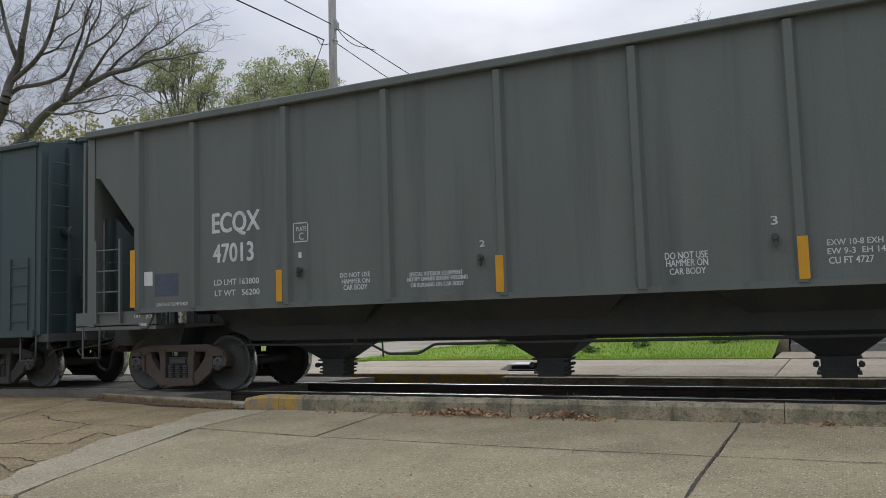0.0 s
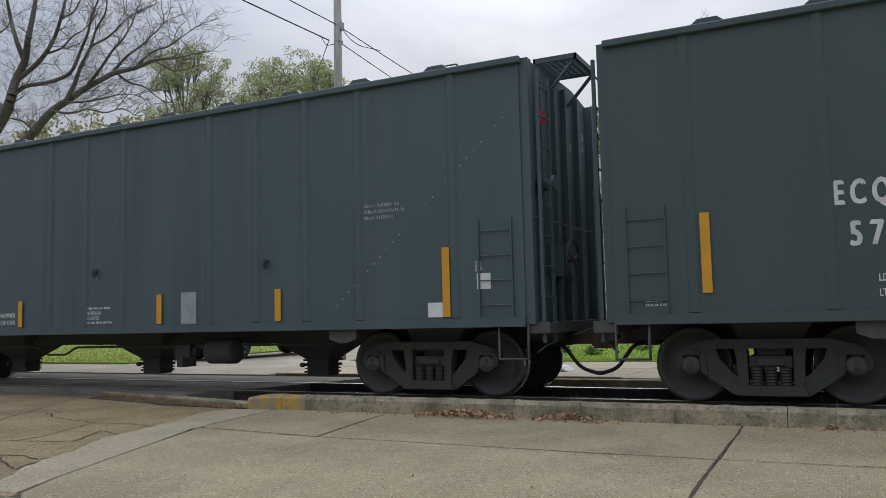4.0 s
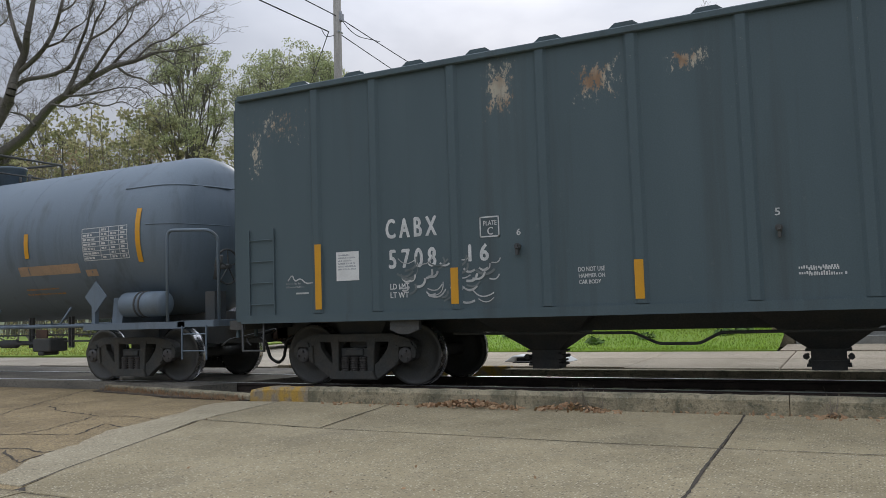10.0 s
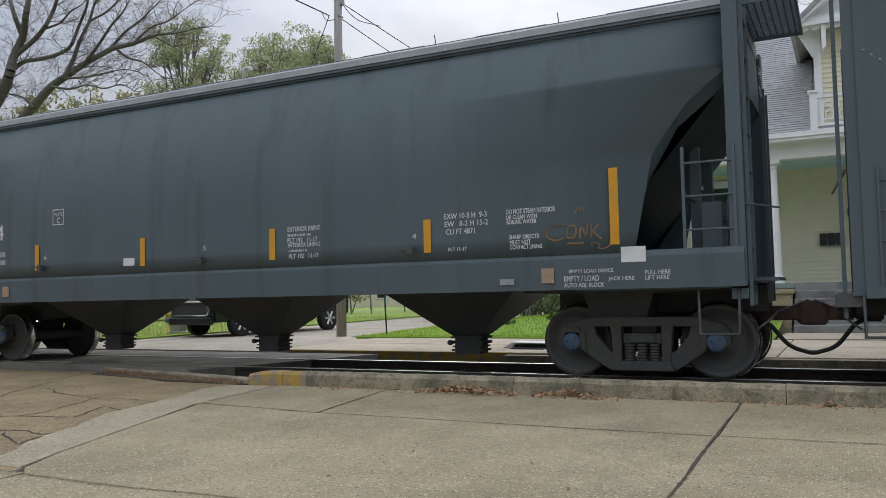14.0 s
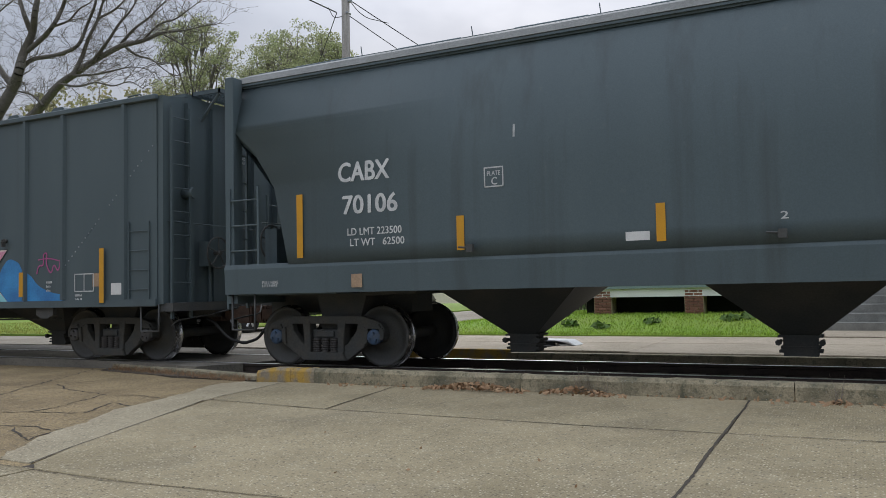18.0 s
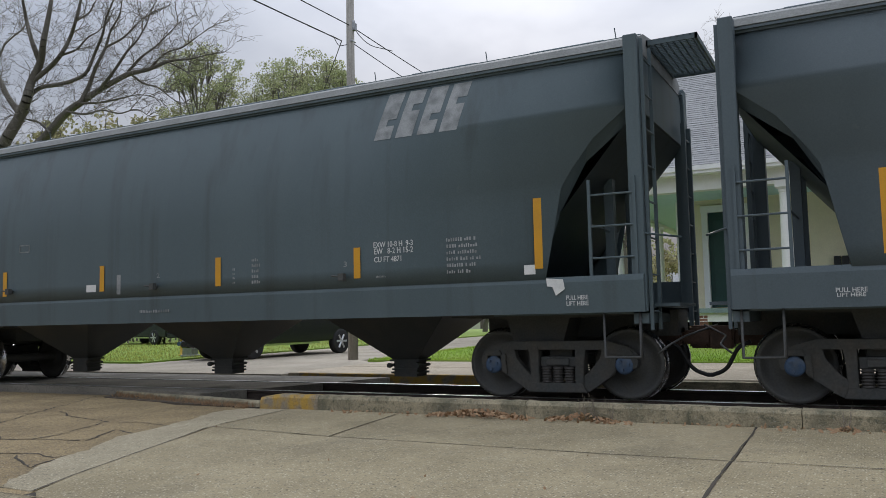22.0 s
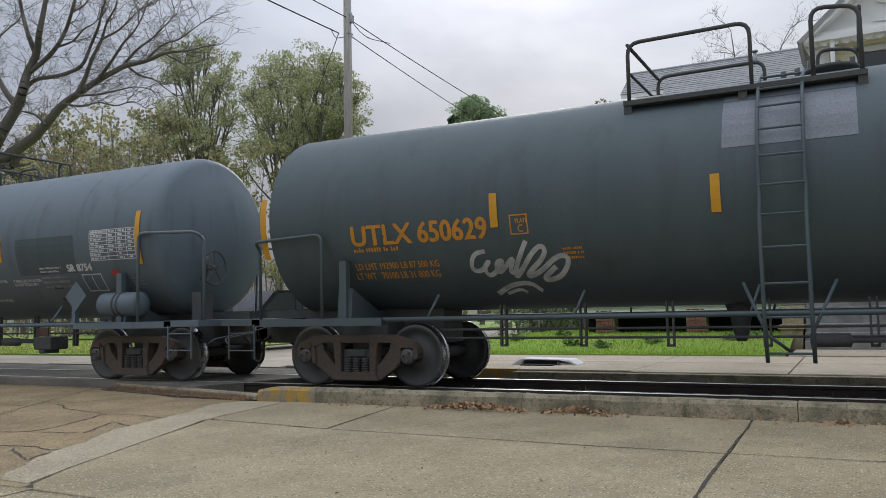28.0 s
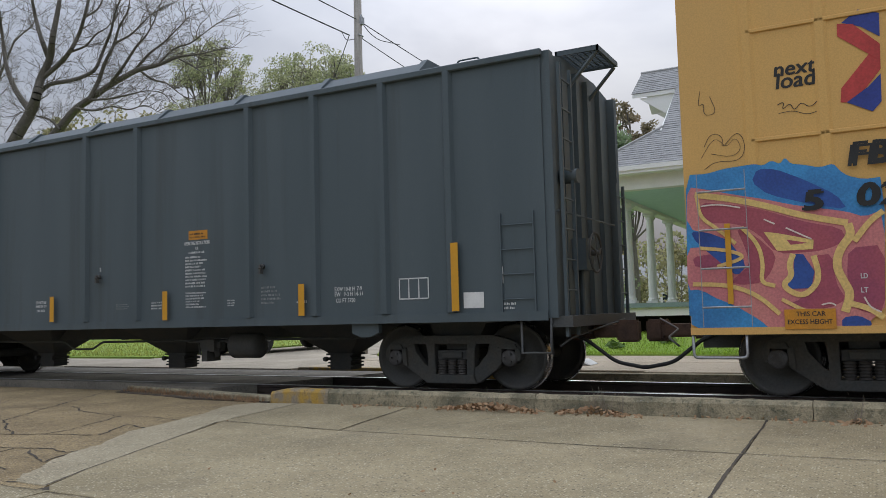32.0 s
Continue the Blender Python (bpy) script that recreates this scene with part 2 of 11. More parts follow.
M = dict(
    grey_paint=paint("warm black car paint", (0.122, 0.134, 0.122), (0.168, 0.180, 0.164)),
    green_paint=paint("green black car paint", (0.062, 0.093, 0.103), (0.090, 0.125, 0.137), 0.35),
    blue_paint=paint("blue grey car paint", (0.081, 0.111, 0.123), (0.108, 0.142, 0.153), 0.35),
    worn_paint=paint("chipped blue grey car paint", (0.068, 0.099, 0.111), (0.094, 0.130, 0.144), 0.45, 0.55, (0.9, 0.9, 0.16), (0.47, 0.42, 0.33), (
        (10.3, 4.08, 0.34, 0.13, 1), (11.44, 3.78, 0.42, 0.36, 1.1), (12.6, 3.78, 0.44, 0.33, 0.85), (13.8, 3.95, 0.28, 0.12, 0.8), (15.38, 3.76, 0.36, 0.46, 1),
        (14.75, 3.95, 0.30, 0.36, 0.7), (14.35, 4.05, 0.05, 0.3, 1), (13.47, 3.82, 0.04, 0.25, 1), (9.66, 3.75, 0.04, 0.32, 1), (10.65, 2.93, 0.12, 0.14, 0.8),
        (4.3, 3.93, 0.20, 0.36, 0.7), (5.59, 3.85, 0.28, 0.24, 0.6), (0.7, 3.9, 0.55, 0.34, 0.35), (6.69, 3.92, 0.24, 0.14, 0.6), (0.3, 3.5, 0.12, 0.4, 0.5))),
    charcoal_paint=paint("charcoal car paint", (0.082, 0.108, 0.123), (0.110, 0.141, 0.158), 0.35),
    deep_paint=paint("deep green black car paint", (0.052, 0.078, 0.080), (0.077, 0.106, 0.109), 0.35),
    slate_paint=paint("dark slate car paint", (0.071, 0.093, 0.104), (0.103, 0.127, 0.140)),
    black_paint=paint("dull black car paint", (0.074, 0.101, 0.111), (0.105, 0.136, 0.145)),
    tank_blue=paint("grey blue tank paint", (0.133, 0.172, 0.210), (0.177, 0.215, 0.250), 0.4, 0.55),
    tank_dark=paint("charcoal tank paint", (0.064, 0.088, 0.095), (0.104, 0.125, 0.128), 0.4, 0.58),
    tank_grey=paint("slate tank paint", (0.108, 0.141, 0.162), (0.152, 0.181, 0.199), 0.4, 0.55),
    patch_grey=mat("grey touch-up paint", (0.17, 0.19, 0.21), 0.55, 0, None, 3, 0.3),
    boxcar=paint("yellow boxcar paint", (0.66, 0.385, 0.115), (0.56, 0.345, 0.13), 0.5, 0.5),
    under=mat("sooty underframe steel", (0.060, 0.064, 0.064), 0.8, 0, (0.092, 0.086, 0.076), 4, 0.6),
    truck=mat("dusty cast steel", (0.056, 0.059, 0.056), 0.8, 0.1, (0.092, 0.080, 0.064), 5, 0.6, 30, 0.2, 0.25),
    breather=mat("pale weathered pipe", (0.55, 0.53, 0.50), 0.6, 0, (0.34, 0.31, 0.28), 12, 0.5),
    roof_dust=mat("dusty grey roof paint", (0.235, 0.240, 0.232), 0.75, 0, (0.175, 0.178, 0.170), 2.2, 0.6, 40, 0.15, 0.1),
    truck_rust=mat("rusty cast steel", (0.086, 0.069, 0.055), 0.85, 0.1, (0.120, 0.086, 0.062), 5, 0.7, 30, 0.2, 0.25),
    coupler=mat("rusty coupler steel", (0.10, 0.060, 0.042), 0.85, 0.1, (0.05, 0.035, 0.03), 6, 0.7),
    wheel=mat("oily wheel steel", (0.080, 0.081, 0.078), 0.65, 0.2, (0.095, 0.088, 0.072), 5, 0.5),
    tread=mat("polished wheel tread", (0.55, 0.55, 0.56), 0.25, 1.0, (0.35, 0.33, 0.31), 10, 0.5),
    cap_blue=mat("blue bearing cap", (0.05, 0.095, 0.17), 0.6, 0, (0.09, 0.10, 0.11), 12, 0.6),
    cap_grey=mat("grey bearing cap", (0.10, 0.10, 0.10), 0.6, 0.3, (0.06, 0.05, 0.045), 12, 0.6),
    spring=mat("spring steel", (0.07, 0.065, 0.06), 0.6, 0.4),
    hose=mat("black rubber hose", (0.018, 0.018, 0.018), 0.6),
    reflector=mat("yellow reflective tape", (0.62, 0.30, 0.014), 0.45, 0, (0.50, 0.25, 0.02), 4, 0.5, 80, 0.05, 0),
    white=mat("white stencil paint", (0.62, 0.63, 0.62), 0.7, 0, (0.42, 0.43, 0.43), 7, 0.7, 60, 0.1, 0),
    faded=mat("faded stencil paint", (0.30, 0.31, 0.31), 0.7, 0, (0.14, 0.15, 0.15), 6, 0.8, 60, 0.1, 0),
    decal_white=mat("white sticker", (0.70, 0.70, 0.68), 0.6, 0, (0.52, 0.52, 0.50), 5, 0.5, 60, 0.05, 0),
    decal_dark=mat("dark sticker", (0.030, 0.030, 0.030), 0.6, 0, (0.05, 0.045, 0.04), 6, 0.5),
    decal_yellow=mat("yellow sticker", (0.66, 0.42, 0.012), 0.5, 0, (0.55, 0.36, 0.03), 5, 0.4, 60, 0.05, 0),
    decal_tan=mat("faded tan sticker", (0.40, 0.27, 0.17), 0.7, 0, (0.28, 0.21, 0.15), 5, 0.6),
    decal_red=mat("red sticker", (0.45, 0.03, 0.035), 0.5, 0, (0.3, 0.03, 0.03), 6, 0.4),
    decal_grey=mat("grey sticker", (0.30, 0.32, 0.34), 0.6, 0, (0.2, 0.22, 0.24), 6, 0.6),
    decal_blue=mat("blue slate panel", (0.07, 0.085, 0.12), 0.6),
    orange=mat("orange stencil paint", (0.55, 0.23, 0.015), 0.65, 0, (0.40, 0.19, 0.03), 6, 0.6, 60, 0.1, 0),
    spray_white=mat("white spray paint", (0.48, 0.49, 0.48), 0.7, 0, (0.26, 0.27, 0.27), 5, 0.8),
    spray_thin=mat("thin grey spray paint", (0.16, 0.18, 0.18), 0.7, 0, (0.08, 0.10, 0.105), 5, 0.8),
    spray_orange=mat("thin orange spray paint", (0.22, 0.13, 0.06), 0.7, 0, (0.09, 0.07, 0.05), 5, 0.8),
    spray_pink=mat("pink spray paint", (0.58, 0.16, 0.22), 0.6, 0, (0.42, 0.11, 0.27), 1.2, 0.9),
    spray_magenta=mat("magenta spray paint", (0.36, 0.06, 0.20), 0.6, 0, (0.45, 0.16, 0.30), 1.2, 0.8),
    spray_teal=mat("pale teal spray paint", (0.18, 0.48, 0.50), 0.6, 0, (0.10, 0.36, 0.46), 1.2, 0.8),
    spray_blue=mat("blue spray paint", (0.045, 0.26, 0.55), 0.6, 0, (0.03, 0.14, 0.36), 2.0, 0.8),
    spray_navy=mat("deep blue spray paint", (0.022, 0.06, 0.25), 0.6, 0, (0.03, 0.10, 0.36), 2.0, 0.7),
    spray_cream=mat("cream spray outline", (0.72, 0.62, 0.55), 0.6, 0, (0.6, 0.45, 0.42), 3.0, 0.6),
    spray_crimson=mat("crimson spray paint", (0.36, 0.075, 0.10), 0.6, 0, (0.27, 0.055, 0.11), 2.0, 0.8),
    spray_salmon=mat("salmon pink spray paint", (0.58, 0.21, 0.19), 0.6, 0, (0.50, 0.15, 0.17), 2.0, 0.8),
    spray_yellow=mat("yellow spray paint", (0.70, 0.50, 0.17), 0.6, 0, (0.64, 0.40, 0.15), 2.0, 0.7),
    logo_red=mat("red logo paint", (0.50, 0.05, 0.045), 0.6),
    logo_blue=mat("blue logo paint", (0.025, 0.045, 0.25), 0.6),
    ink=mat("black stencil paint", (0.02, 0.02, 0.02), 0.7),
    concrete=mat("weathered concrete", (0.362, 0.296, 0.176), 0.9, 0, (0.238, 0.193, 0.110), 0.8, 0.8, 110, 0.22, 0.8, per_object=0.05),
    kerb=mat("mossy old kerb concrete", (0.34, 0.29, 0.19), 0.9, 0, (0.118, 0.110, 0.072), 2.6, 0.85, 60, 0.25, 0.9, contrast=(0.4, 0.68)),
    kerb_yellow=mat("worn yellow kerb paint", (0.42, 0.26, 0.05), 0.85, 0, (0.25, 0.215, 0.16), 5, 0.95, 60, 0.2, 0.6, contrast=(0.42, 0.6)),
    asphalt=mat("old brown asphalt", (0.30, 0.222, 0.112), 0.95, 0, (0.19, 0.138, 0.070), 1.3, 0.7, 70, 0.5, 1.0),
    road=mat("worn grey road surface", (0.43, 0.37, 0.285), 0.9, 0, (0.31, 0.268, 0.205), 0.7, 0.8, 90, 0.22, 0.5),
    crossing=mat("dusty crossing asphalt", (0.205, 0.185, 0.150), 0.9, 0, (0.105, 0.096, 0.080), 0.9, 0.8, 90, 0.25, 0.6),
    crack=mat("soil in cracks", (0.062, 0.050, 0.036), 1.0),
    ballast=mat("greasy ballast", (0.085, 0.079, 0.071), 0.9, 0, (0.095, 0.086, 0.074), 9, 0.6, 60, 0.4, 1.0),
    rail_side=mat("brown rail web", (0.045, 0.032, 0.025), 0.8, 0.2, (0.025, 0.02, 0.018), 6, 0.6),
    rail_top=mat("polished rail head", (0.85, 0.85, 0.86), 0.42, 1.0, (0.6, 0.6, 0.6), 4, 0.4, 60, 0.05, 0),
    soil=mat("bare soil", (0.10, 0.078, 0.055), 1.0, 0, (0.055, 0.045, 0.035), 4, 0.7),
    lawn=mat("lawn soil and turf", (0.22, 0.34, 0.045), 0.95, 0, (0.27, 0.33, 0.07), 0.8, 0.7, 60, 0.3, 0.5),
    land=mat("distant grassland", (0.07, 0.10, 0.03), 1.0, 0, (0.10, 0.10, 0.05), 0.15, 0.7, 3, 0.3, 0),
    siding=mat("cream clapboard", (0.82, 0.76, 0.55), 0.7, 0, (0.72, 0.66, 0.47), 2, 0.5, 40, 0.05, 0.05),
    trim=mat("white house paint", (0.84, 0.84, 0.81), 0.6, 0, (0.74, 0.74, 0.70), 3, 0.4, 40, 0.04, 0.05),
    porch_blue=mat("pale blue porch ceiling", (0.58, 0.76, 0.73), 0.7, 0, (0.50, 0.68, 0.66), 3, 0.4),
    porch_deck=mat("grey green porch deck", (0.22, 0.30, 0.28), 0.7, 0, (0.16, 0.21, 0.2), 4, 0.5),
    roof=mat("grey asphalt shingles", (0.36, 0.36, 0.355), 0.95, 0, (0.27, 0.27, 0.265), 5, 0.6, 70, 0.3, 0.5, per_object=0.12),
    door_green=mat("dark green door paint", (0.014, 0.055, 0.045), 0.5, 0, (0.02, 0.07, 0.055), 3, 0.4),
    brick=mat("red brick", (0.26, 0.12, 0.08), 0.9, 0, (0.18, 0.09, 0.065), 8, 0.6, 60, 0.2, 0.4, per_object=0.2),
    steps=mat("stained stone steps", (0.24, 0.24, 0.22), 0.9, 0, (0.13, 0.13, 0.12), 2.5, 0.8),
    timber=mat("grey weathered timber", (0.22, 0.185, 0.145), 0.9, 0, (0.14, 0.115, 0.09), 3, 0.6, 40, 0.2, 0.4, (6, 6, 0.8)),
    pole=mat("bleached utility pole", (0.36, 0.335, 0.30), 0.9, 0, (0.24, 0.22, 0.19), 3, 0.7, 40, 0.2, 0.4, (6, 6, 0.5)),
    wire=mat("black cable", (0.02, 0.02, 0.02), 0.6),
    bark=mat("grey brown bark", (0.150, 0.134, 0.112), 0.95, 0, (0.105, 0.096, 0.082), 5, 0.5, 40, 0.3, 0.8, (2, 2, 0.8)),
    twig=mat("bare twigs", (0.185, 0.165, 0.14), 0.95),
    dry_leaf=mat("dead brown leaves", (0.27, 0.155, 0.08), 0.9, 0, (0.40, 0.28, 0.16), 5, 0.7),
    weed_green=mat("weeds", (0.085, 0.16, 0.03), 0.8, 0, (0.15, 0.19, 0.05), 4, 0.6),
    car_black=mat("black car paint", (0.012, 0.013, 0.015), 0.18, 0, None, 2, 0.3, 60, 0.02, 0, spec=0.6),
    car_grey=mat("dark grey car paint", (0.05, 0.055, 0.06), 0.2, 0.4, None, 2, 0.3, 60, 0.02, 0, spec=0.6),
    car_white=mat("white car paint", (0.7, 0.7, 0.7), 0.25, 0, None, 2, 0.1, 60, 0.02, 0),
    tyre=mat("tyre rubber", (0.02, 0.02, 0.02), 0.85),
    alloy=mat("alloy wheel", (0.55, 0.56, 0.57), 0.35, 0.9, None, 6, 0.2),
    chrome=mat("chrome trim", (0.7, 0.7, 0.7), 0.12, 1.0),
    tail_red=mat("red lamp plastic", (0.4, 0.02, 0.02), 0.3),
    bin=mat("grey bin plastic", (0.06, 0.065, 0.07), 0.55),
    hydrant=mat("yellow hydrant paint", (0.60, 0.38, 0.03), 0.55, 0, (0.45, 0.28, 0.04), 6, 0.5),
    galv=mat("galvanised steel", (0.36, 0.37, 0.38), 0.45, 0.8, (0.25, 0.25, 0.25), 8, 0.5),
    hopper_dust=mat("dusty worn hopper steel", (0.052, 0.057, 0.056), 0.55, 0, (0.105, 0.098, 0.084), 1.2, 0.6),
    # near-black colour that stands in for the shade inside openings
    hole_shade=mat("painted black shade of openings", (0.01, 0.01, 0.01), 1.0),
)


def speckle(m, scale, colour, lo, hi, amount, rough=0.6, stretch=(1, 1, 1)):
    """Lays spots of another colour over a surface."""
    nt = m.node_tree
    N, L = nt.nodes.new, nt.links.new
    b = nt.nodes["Principled BSDF"]
    src = b.inputs["Base Color"].links[0].from_socket
    tc, mp, n, mr, mx = N("ShaderNodeTexCoord"), N("ShaderNodeMapping"), N("ShaderNodeTexNoise"), N("ShaderNodeMapRange"), N("ShaderNodeMix")
    mp.inputs["Scale"].default_value = stretch
    n.inputs["Scale"].default_value, n.inputs["Detail"].default_value, n.inputs["Roughness"].default_value = scale, 6, rough
    mr.inputs["From Min"].default_value, mr.inputs["From Max"].default_value, mr.inputs["To Max"].default_value = lo, hi, amount
    mx.data_type = "RGBA"
    mx.inputs["B"].default_value = (*colour, 1)
    L(tc.outputs["Object"], mp.inputs["Vector"])
    L(mp.outputs["Vector"], n.inputs["Vector"])
    L(n.outputs["Fac"], mr.inputs["Value"])
    L(mr.outputs["Result"], mx.inputs["Factor"])
    L(src, mx.inputs["A"])
    L(mx.outputs["Result"], b.inputs["Base Color"])


M["concrete_far"] = mat("pale pavement concrete", (0.52, 0.43, 0.32), 0.9, 0, (0.40, 0.33, 0.24), 0.9, 0.7, 110, 0.2, 0.6, per_object=0.06)
M["concrete_new"] = mat("newer grey concrete", (0.37, 0.312, 0.205), 0.9, 0, (0.275, 0.232, 0.15), 1.4, 0.6, 110, 0.18, 0.6)


def spots(m, scale, colour, radius, share, amount=0.9):
    """Scatters small pits or pebbles over a surface."""
    nt = m.node_tree
    N, L = nt.nodes.new, nt.links.new
    b = nt.nodes["Principled BSDF"]
    src = b.inputs["Base Color"].links[0].from_socket
    tc, v, near, sp, pick, both, mx = N("ShaderNodeTexCoord"), N("ShaderNodeTexVoronoi"), N("ShaderNodeMapRange"), N("ShaderNodeSeparateColor"), N("ShaderNodeMapRange"), N("ShaderNodeMath"), N("ShaderNodeMix")
    v.inputs["Scale"].default_value = scale
    near.inputs["From Min"].default_value, near.inputs["From Max"].default_value = radius, radius * 0.6
    near.inputs["To Max"].default_value = amount
    pick.inputs["From Min"].default_value, pick.inputs["From Max"].default_value = 1 - share, 1 - share * 0.6
    both.operation = "MULTIPLY"
    mx.data_type = "RGBA"
    mx.inputs["B"].default_value = (*colour, 1)
    L(tc.outputs["Object"], v.inputs["Vector"])
    L(v.outputs["Distance"], near.inputs["Value"])
    L(v.outputs["Color"], sp.inputs[0])
    L(sp.outputs[0], pick.inputs["Value"])
    L(near.outputs["Result"], both.inputs[0])
    L(pick.outputs["Result"], both.inputs[1])
    L(both.outputs["Value"], mx.inputs["Factor"])
    L(src, mx.inputs["A"])
    L(mx.outputs["Result"], b.inputs["Base Color"])


speckle(M["concrete"], 0.9, (0.17, 0.142, 0.088), 0.52, 0.72, 0.6, 0.6, (1.0, 0.55, 1.0))
speckle(M["concrete"], 2.2, (0.43, 0.37, 0.25), 0.56, 0.74, 0.5, 0.7)
for k in ("concrete", "concrete_new", "concrete_far"):
    speckle(M[k], 38, (0.15, 0.13, 0.085), 0.52, 0.66, 0.5, 0.8)
    speckle(M[k], 60, (0.50, 0.46, 0.36), 0.56, 0.68, 0.5, 0.8)
    speckle(M[k], 6.0, (0.215, 0.19, 0.13), 0.50, 0.70, 0.5, 0.75)
    spots(M[k], 16, (0.09, 0.076, 0.048), 0.22, 0.22)
    spots(M[k], 38, (0.11, 0.092, 0.058), 0.40, 0.55, 0.75)
    spots(M[k], 21, (0.62, 0.57, 0.44), 0.18, 0.20)
    spots(M[k], 44, (0.62, 0.55, 0.40), 0.40, 0.45, 0.75)
spots(M["asphalt"], 30, (0.50, 0.41, 0.28), 0.30, 0.35, 0.8)
spots(M["asphalt"], 24, (0.07, 0.055, 0.035), 0.36, 0.5, 0.8)
spots(M["road"], 20, (0.45, 0.42, 0.36), 0.3, 0.3, 0.7)
speckle(M["kerb"], 14, (0.065, 0.07, 0.045), 0.50, 0.66, 0.8, 0.7)
speckle(M["kerb"], 45, (0.36, 0.34, 0.30), 0.60, 0.70, 0.6)
speckle(M["kerb_yellow"], 16, (0.10, 0.09, 0.07), 0.56, 0.68, 0.7, 0.7)
speckle(M["asphalt"], 30, (0.07, 0.055, 0.04), 0.53, 0.66, 0.8, 0.7)
speckle(M["asphalt"], 60, (0.36, 0.31, 0.24), 0.60, 0.70, 0.6)
speckle(M["road"], 12, (0.12, 0.115, 0.10), 0.52, 0.70, 0.6, 0.7)
speckle(M["crossing"], 25, (0.05, 0.05, 0.048), 0.52, 0.66, 0.7, 0.7)
for k in ("grey_paint", "green_paint", "deep_paint", "blue_paint", "charcoal_paint", "black_paint", "slate_paint", "worn_paint", "tank_blue", "tank_dark", "tank_grey"):
    speckle(M[k], 1.3, (0.045, 0.047, 0.043), 0.54, 0.74, 0.45, 0.6, (2.2, 2.2, 0.10))
    speckle(M[k], 9, (0.17, 0.185, 0.18), 0.62, 0.72, 0.2, 0.7, (1, 1, 0.6))


def leaf_mat(name, a, b):
    m = mat(name, a, 0.75, 0, b, 0.5, 0.9, 20, 0.2, 0, contrast=(0.35, 0.65))
    nt = m.node_tree
    geo, mr, sc = nt.nodes.new("ShaderNodeNewGeometry"), nt.nodes.new("ShaderNodeMapRange"), nt.nodes.new("ShaderNodeVectorMath")
    sc.operation = "SCALE"
    mr.inputs["To Min"].default_value, mr.inputs["To Max"].default_value = 0.6, 1.5
    p = nt.nodes["Principled BSDF"]
    src = p.inputs["Base Color"].links[0].from_socket
    nt.links.new(geo.outputs["Random Per Island"], mr.inputs["Value"])
    nt.links.new(src, sc.inputs[0])
    nt.links.new(mr.outputs["Result"], sc.inputs["Scale"])
    nt.links.new(sc.outputs["Vector"], p.inputs["Base Color"])
    tr = nt.nodes.new("ShaderNodeBsdfTranslucent")
    mix = nt.nodes.new("ShaderNodeMixShader")
    mix.inputs["Fac"].default_value = 0.5
    nt.links.new(sc.outputs["Vector"], tr.inputs["Color"])
    nt.links.new(p.outputs["BSDF"], mix.inputs[1])
    nt.links.new(tr.outputs["BSDF"], mix.inputs[2])
    nt.links.new(mix.outputs["Shader"], nt.nodes["Material Output"].inputs["Surface"])
    return m


M["leaf_green"] = leaf_mat("oak leaves", (0.31, 0.35, 0.17), (0.43, 0.43, 0.24))
M["leaf_cedar"] = leaf_mat("mid green cedar leaves", (0.25, 0.34, 0.18), (0.34, 0.40, 0.24))
M["leaf_dark"] = leaf_mat("dark evergreen leaves", (0.028, 0.060, 0.020), (0.05, 0.085, 0.03))
M["leaf_olive"] = leaf_mat("olive brush leaves", (0.27, 0.28, 0.14), (0.39, 0.34, 0.19))
M["leaf_brown"] = leaf_mat("brown autumn leaves", (0.27, 0.20, 0.13), (0.22, 0.20, 0.12))
M["grass_dry"] = leaf_mat("yellowing grass blades", (0.30, 0.34, 0.075), (0.40, 0.39, 0.12))
M["grass_blade"] = leaf_mat("grass blades", (0.27, 0.42, 0.05), (0.36, 0.46, 0.08))


def glass_mat():
    m = bpy.data.materials.new("window glass")
    m.use_nodes = True
    b = m.node_tree.nodes["Principled BSDF"]
    b.inputs["Base Color"].default_value = (0.02, 0.03, 0.035, 1)
    b.inputs["Roughness"].default_value = 0.05
    b.inputs["Specular IOR Level"].default_value = 0.8
    return m


M["glass"] = glass_mat()

# ---- mesh tools ----


def bx(bm, x0, x1, y0, y1, z0, z1):
    v = [bm.verts.new((x, y, z)) for x in (x0, x1) for y in (y0, y1) for z in (z0, z1)]
    for q in ((0, 1, 3, 2), (4, 6, 7, 5), (0, 4, 5, 1), (2, 3, 7, 6), (0, 2, 6, 4), (1, 5, 7, 3)):
        bm.faces.new([v[i] for i in q])
    return v


def rounded(bm, w=0.01, seg=1):
    bmesh.ops.bevel(bm, geom=bm.edges[:], offset=w, segments=seg, affect="EDGES", clamp_overlap=True)


def prism(bm, pts, axis, a0, a1):
    """Extrudes a flat outline; axis 'y' takes (x, z) points, 'x' takes (y, z), 'z' takes (x, y)."""
    def at(p, a):
        return (p[0], a, p[1]) if axis == "y" else (a, p[0], p[1]) if axis == "x" else (p[0], p[1], a)
    lo, hi = [bm.verts.new(at(p, a0)) for p in pts], [bm.verts.new(at(p, a1)) for p in pts]
    n = len(pts)
    fs = [bm.faces.new(lo), bm.faces.new(hi[::-1])]
    for i in range(n):
        fs.append(bm.faces.new((lo[i], hi[i], hi[(i + 1) % n], lo[(i + 1) % n])))
    bmesh.ops.recalc_face_normals(bm, faces=fs)


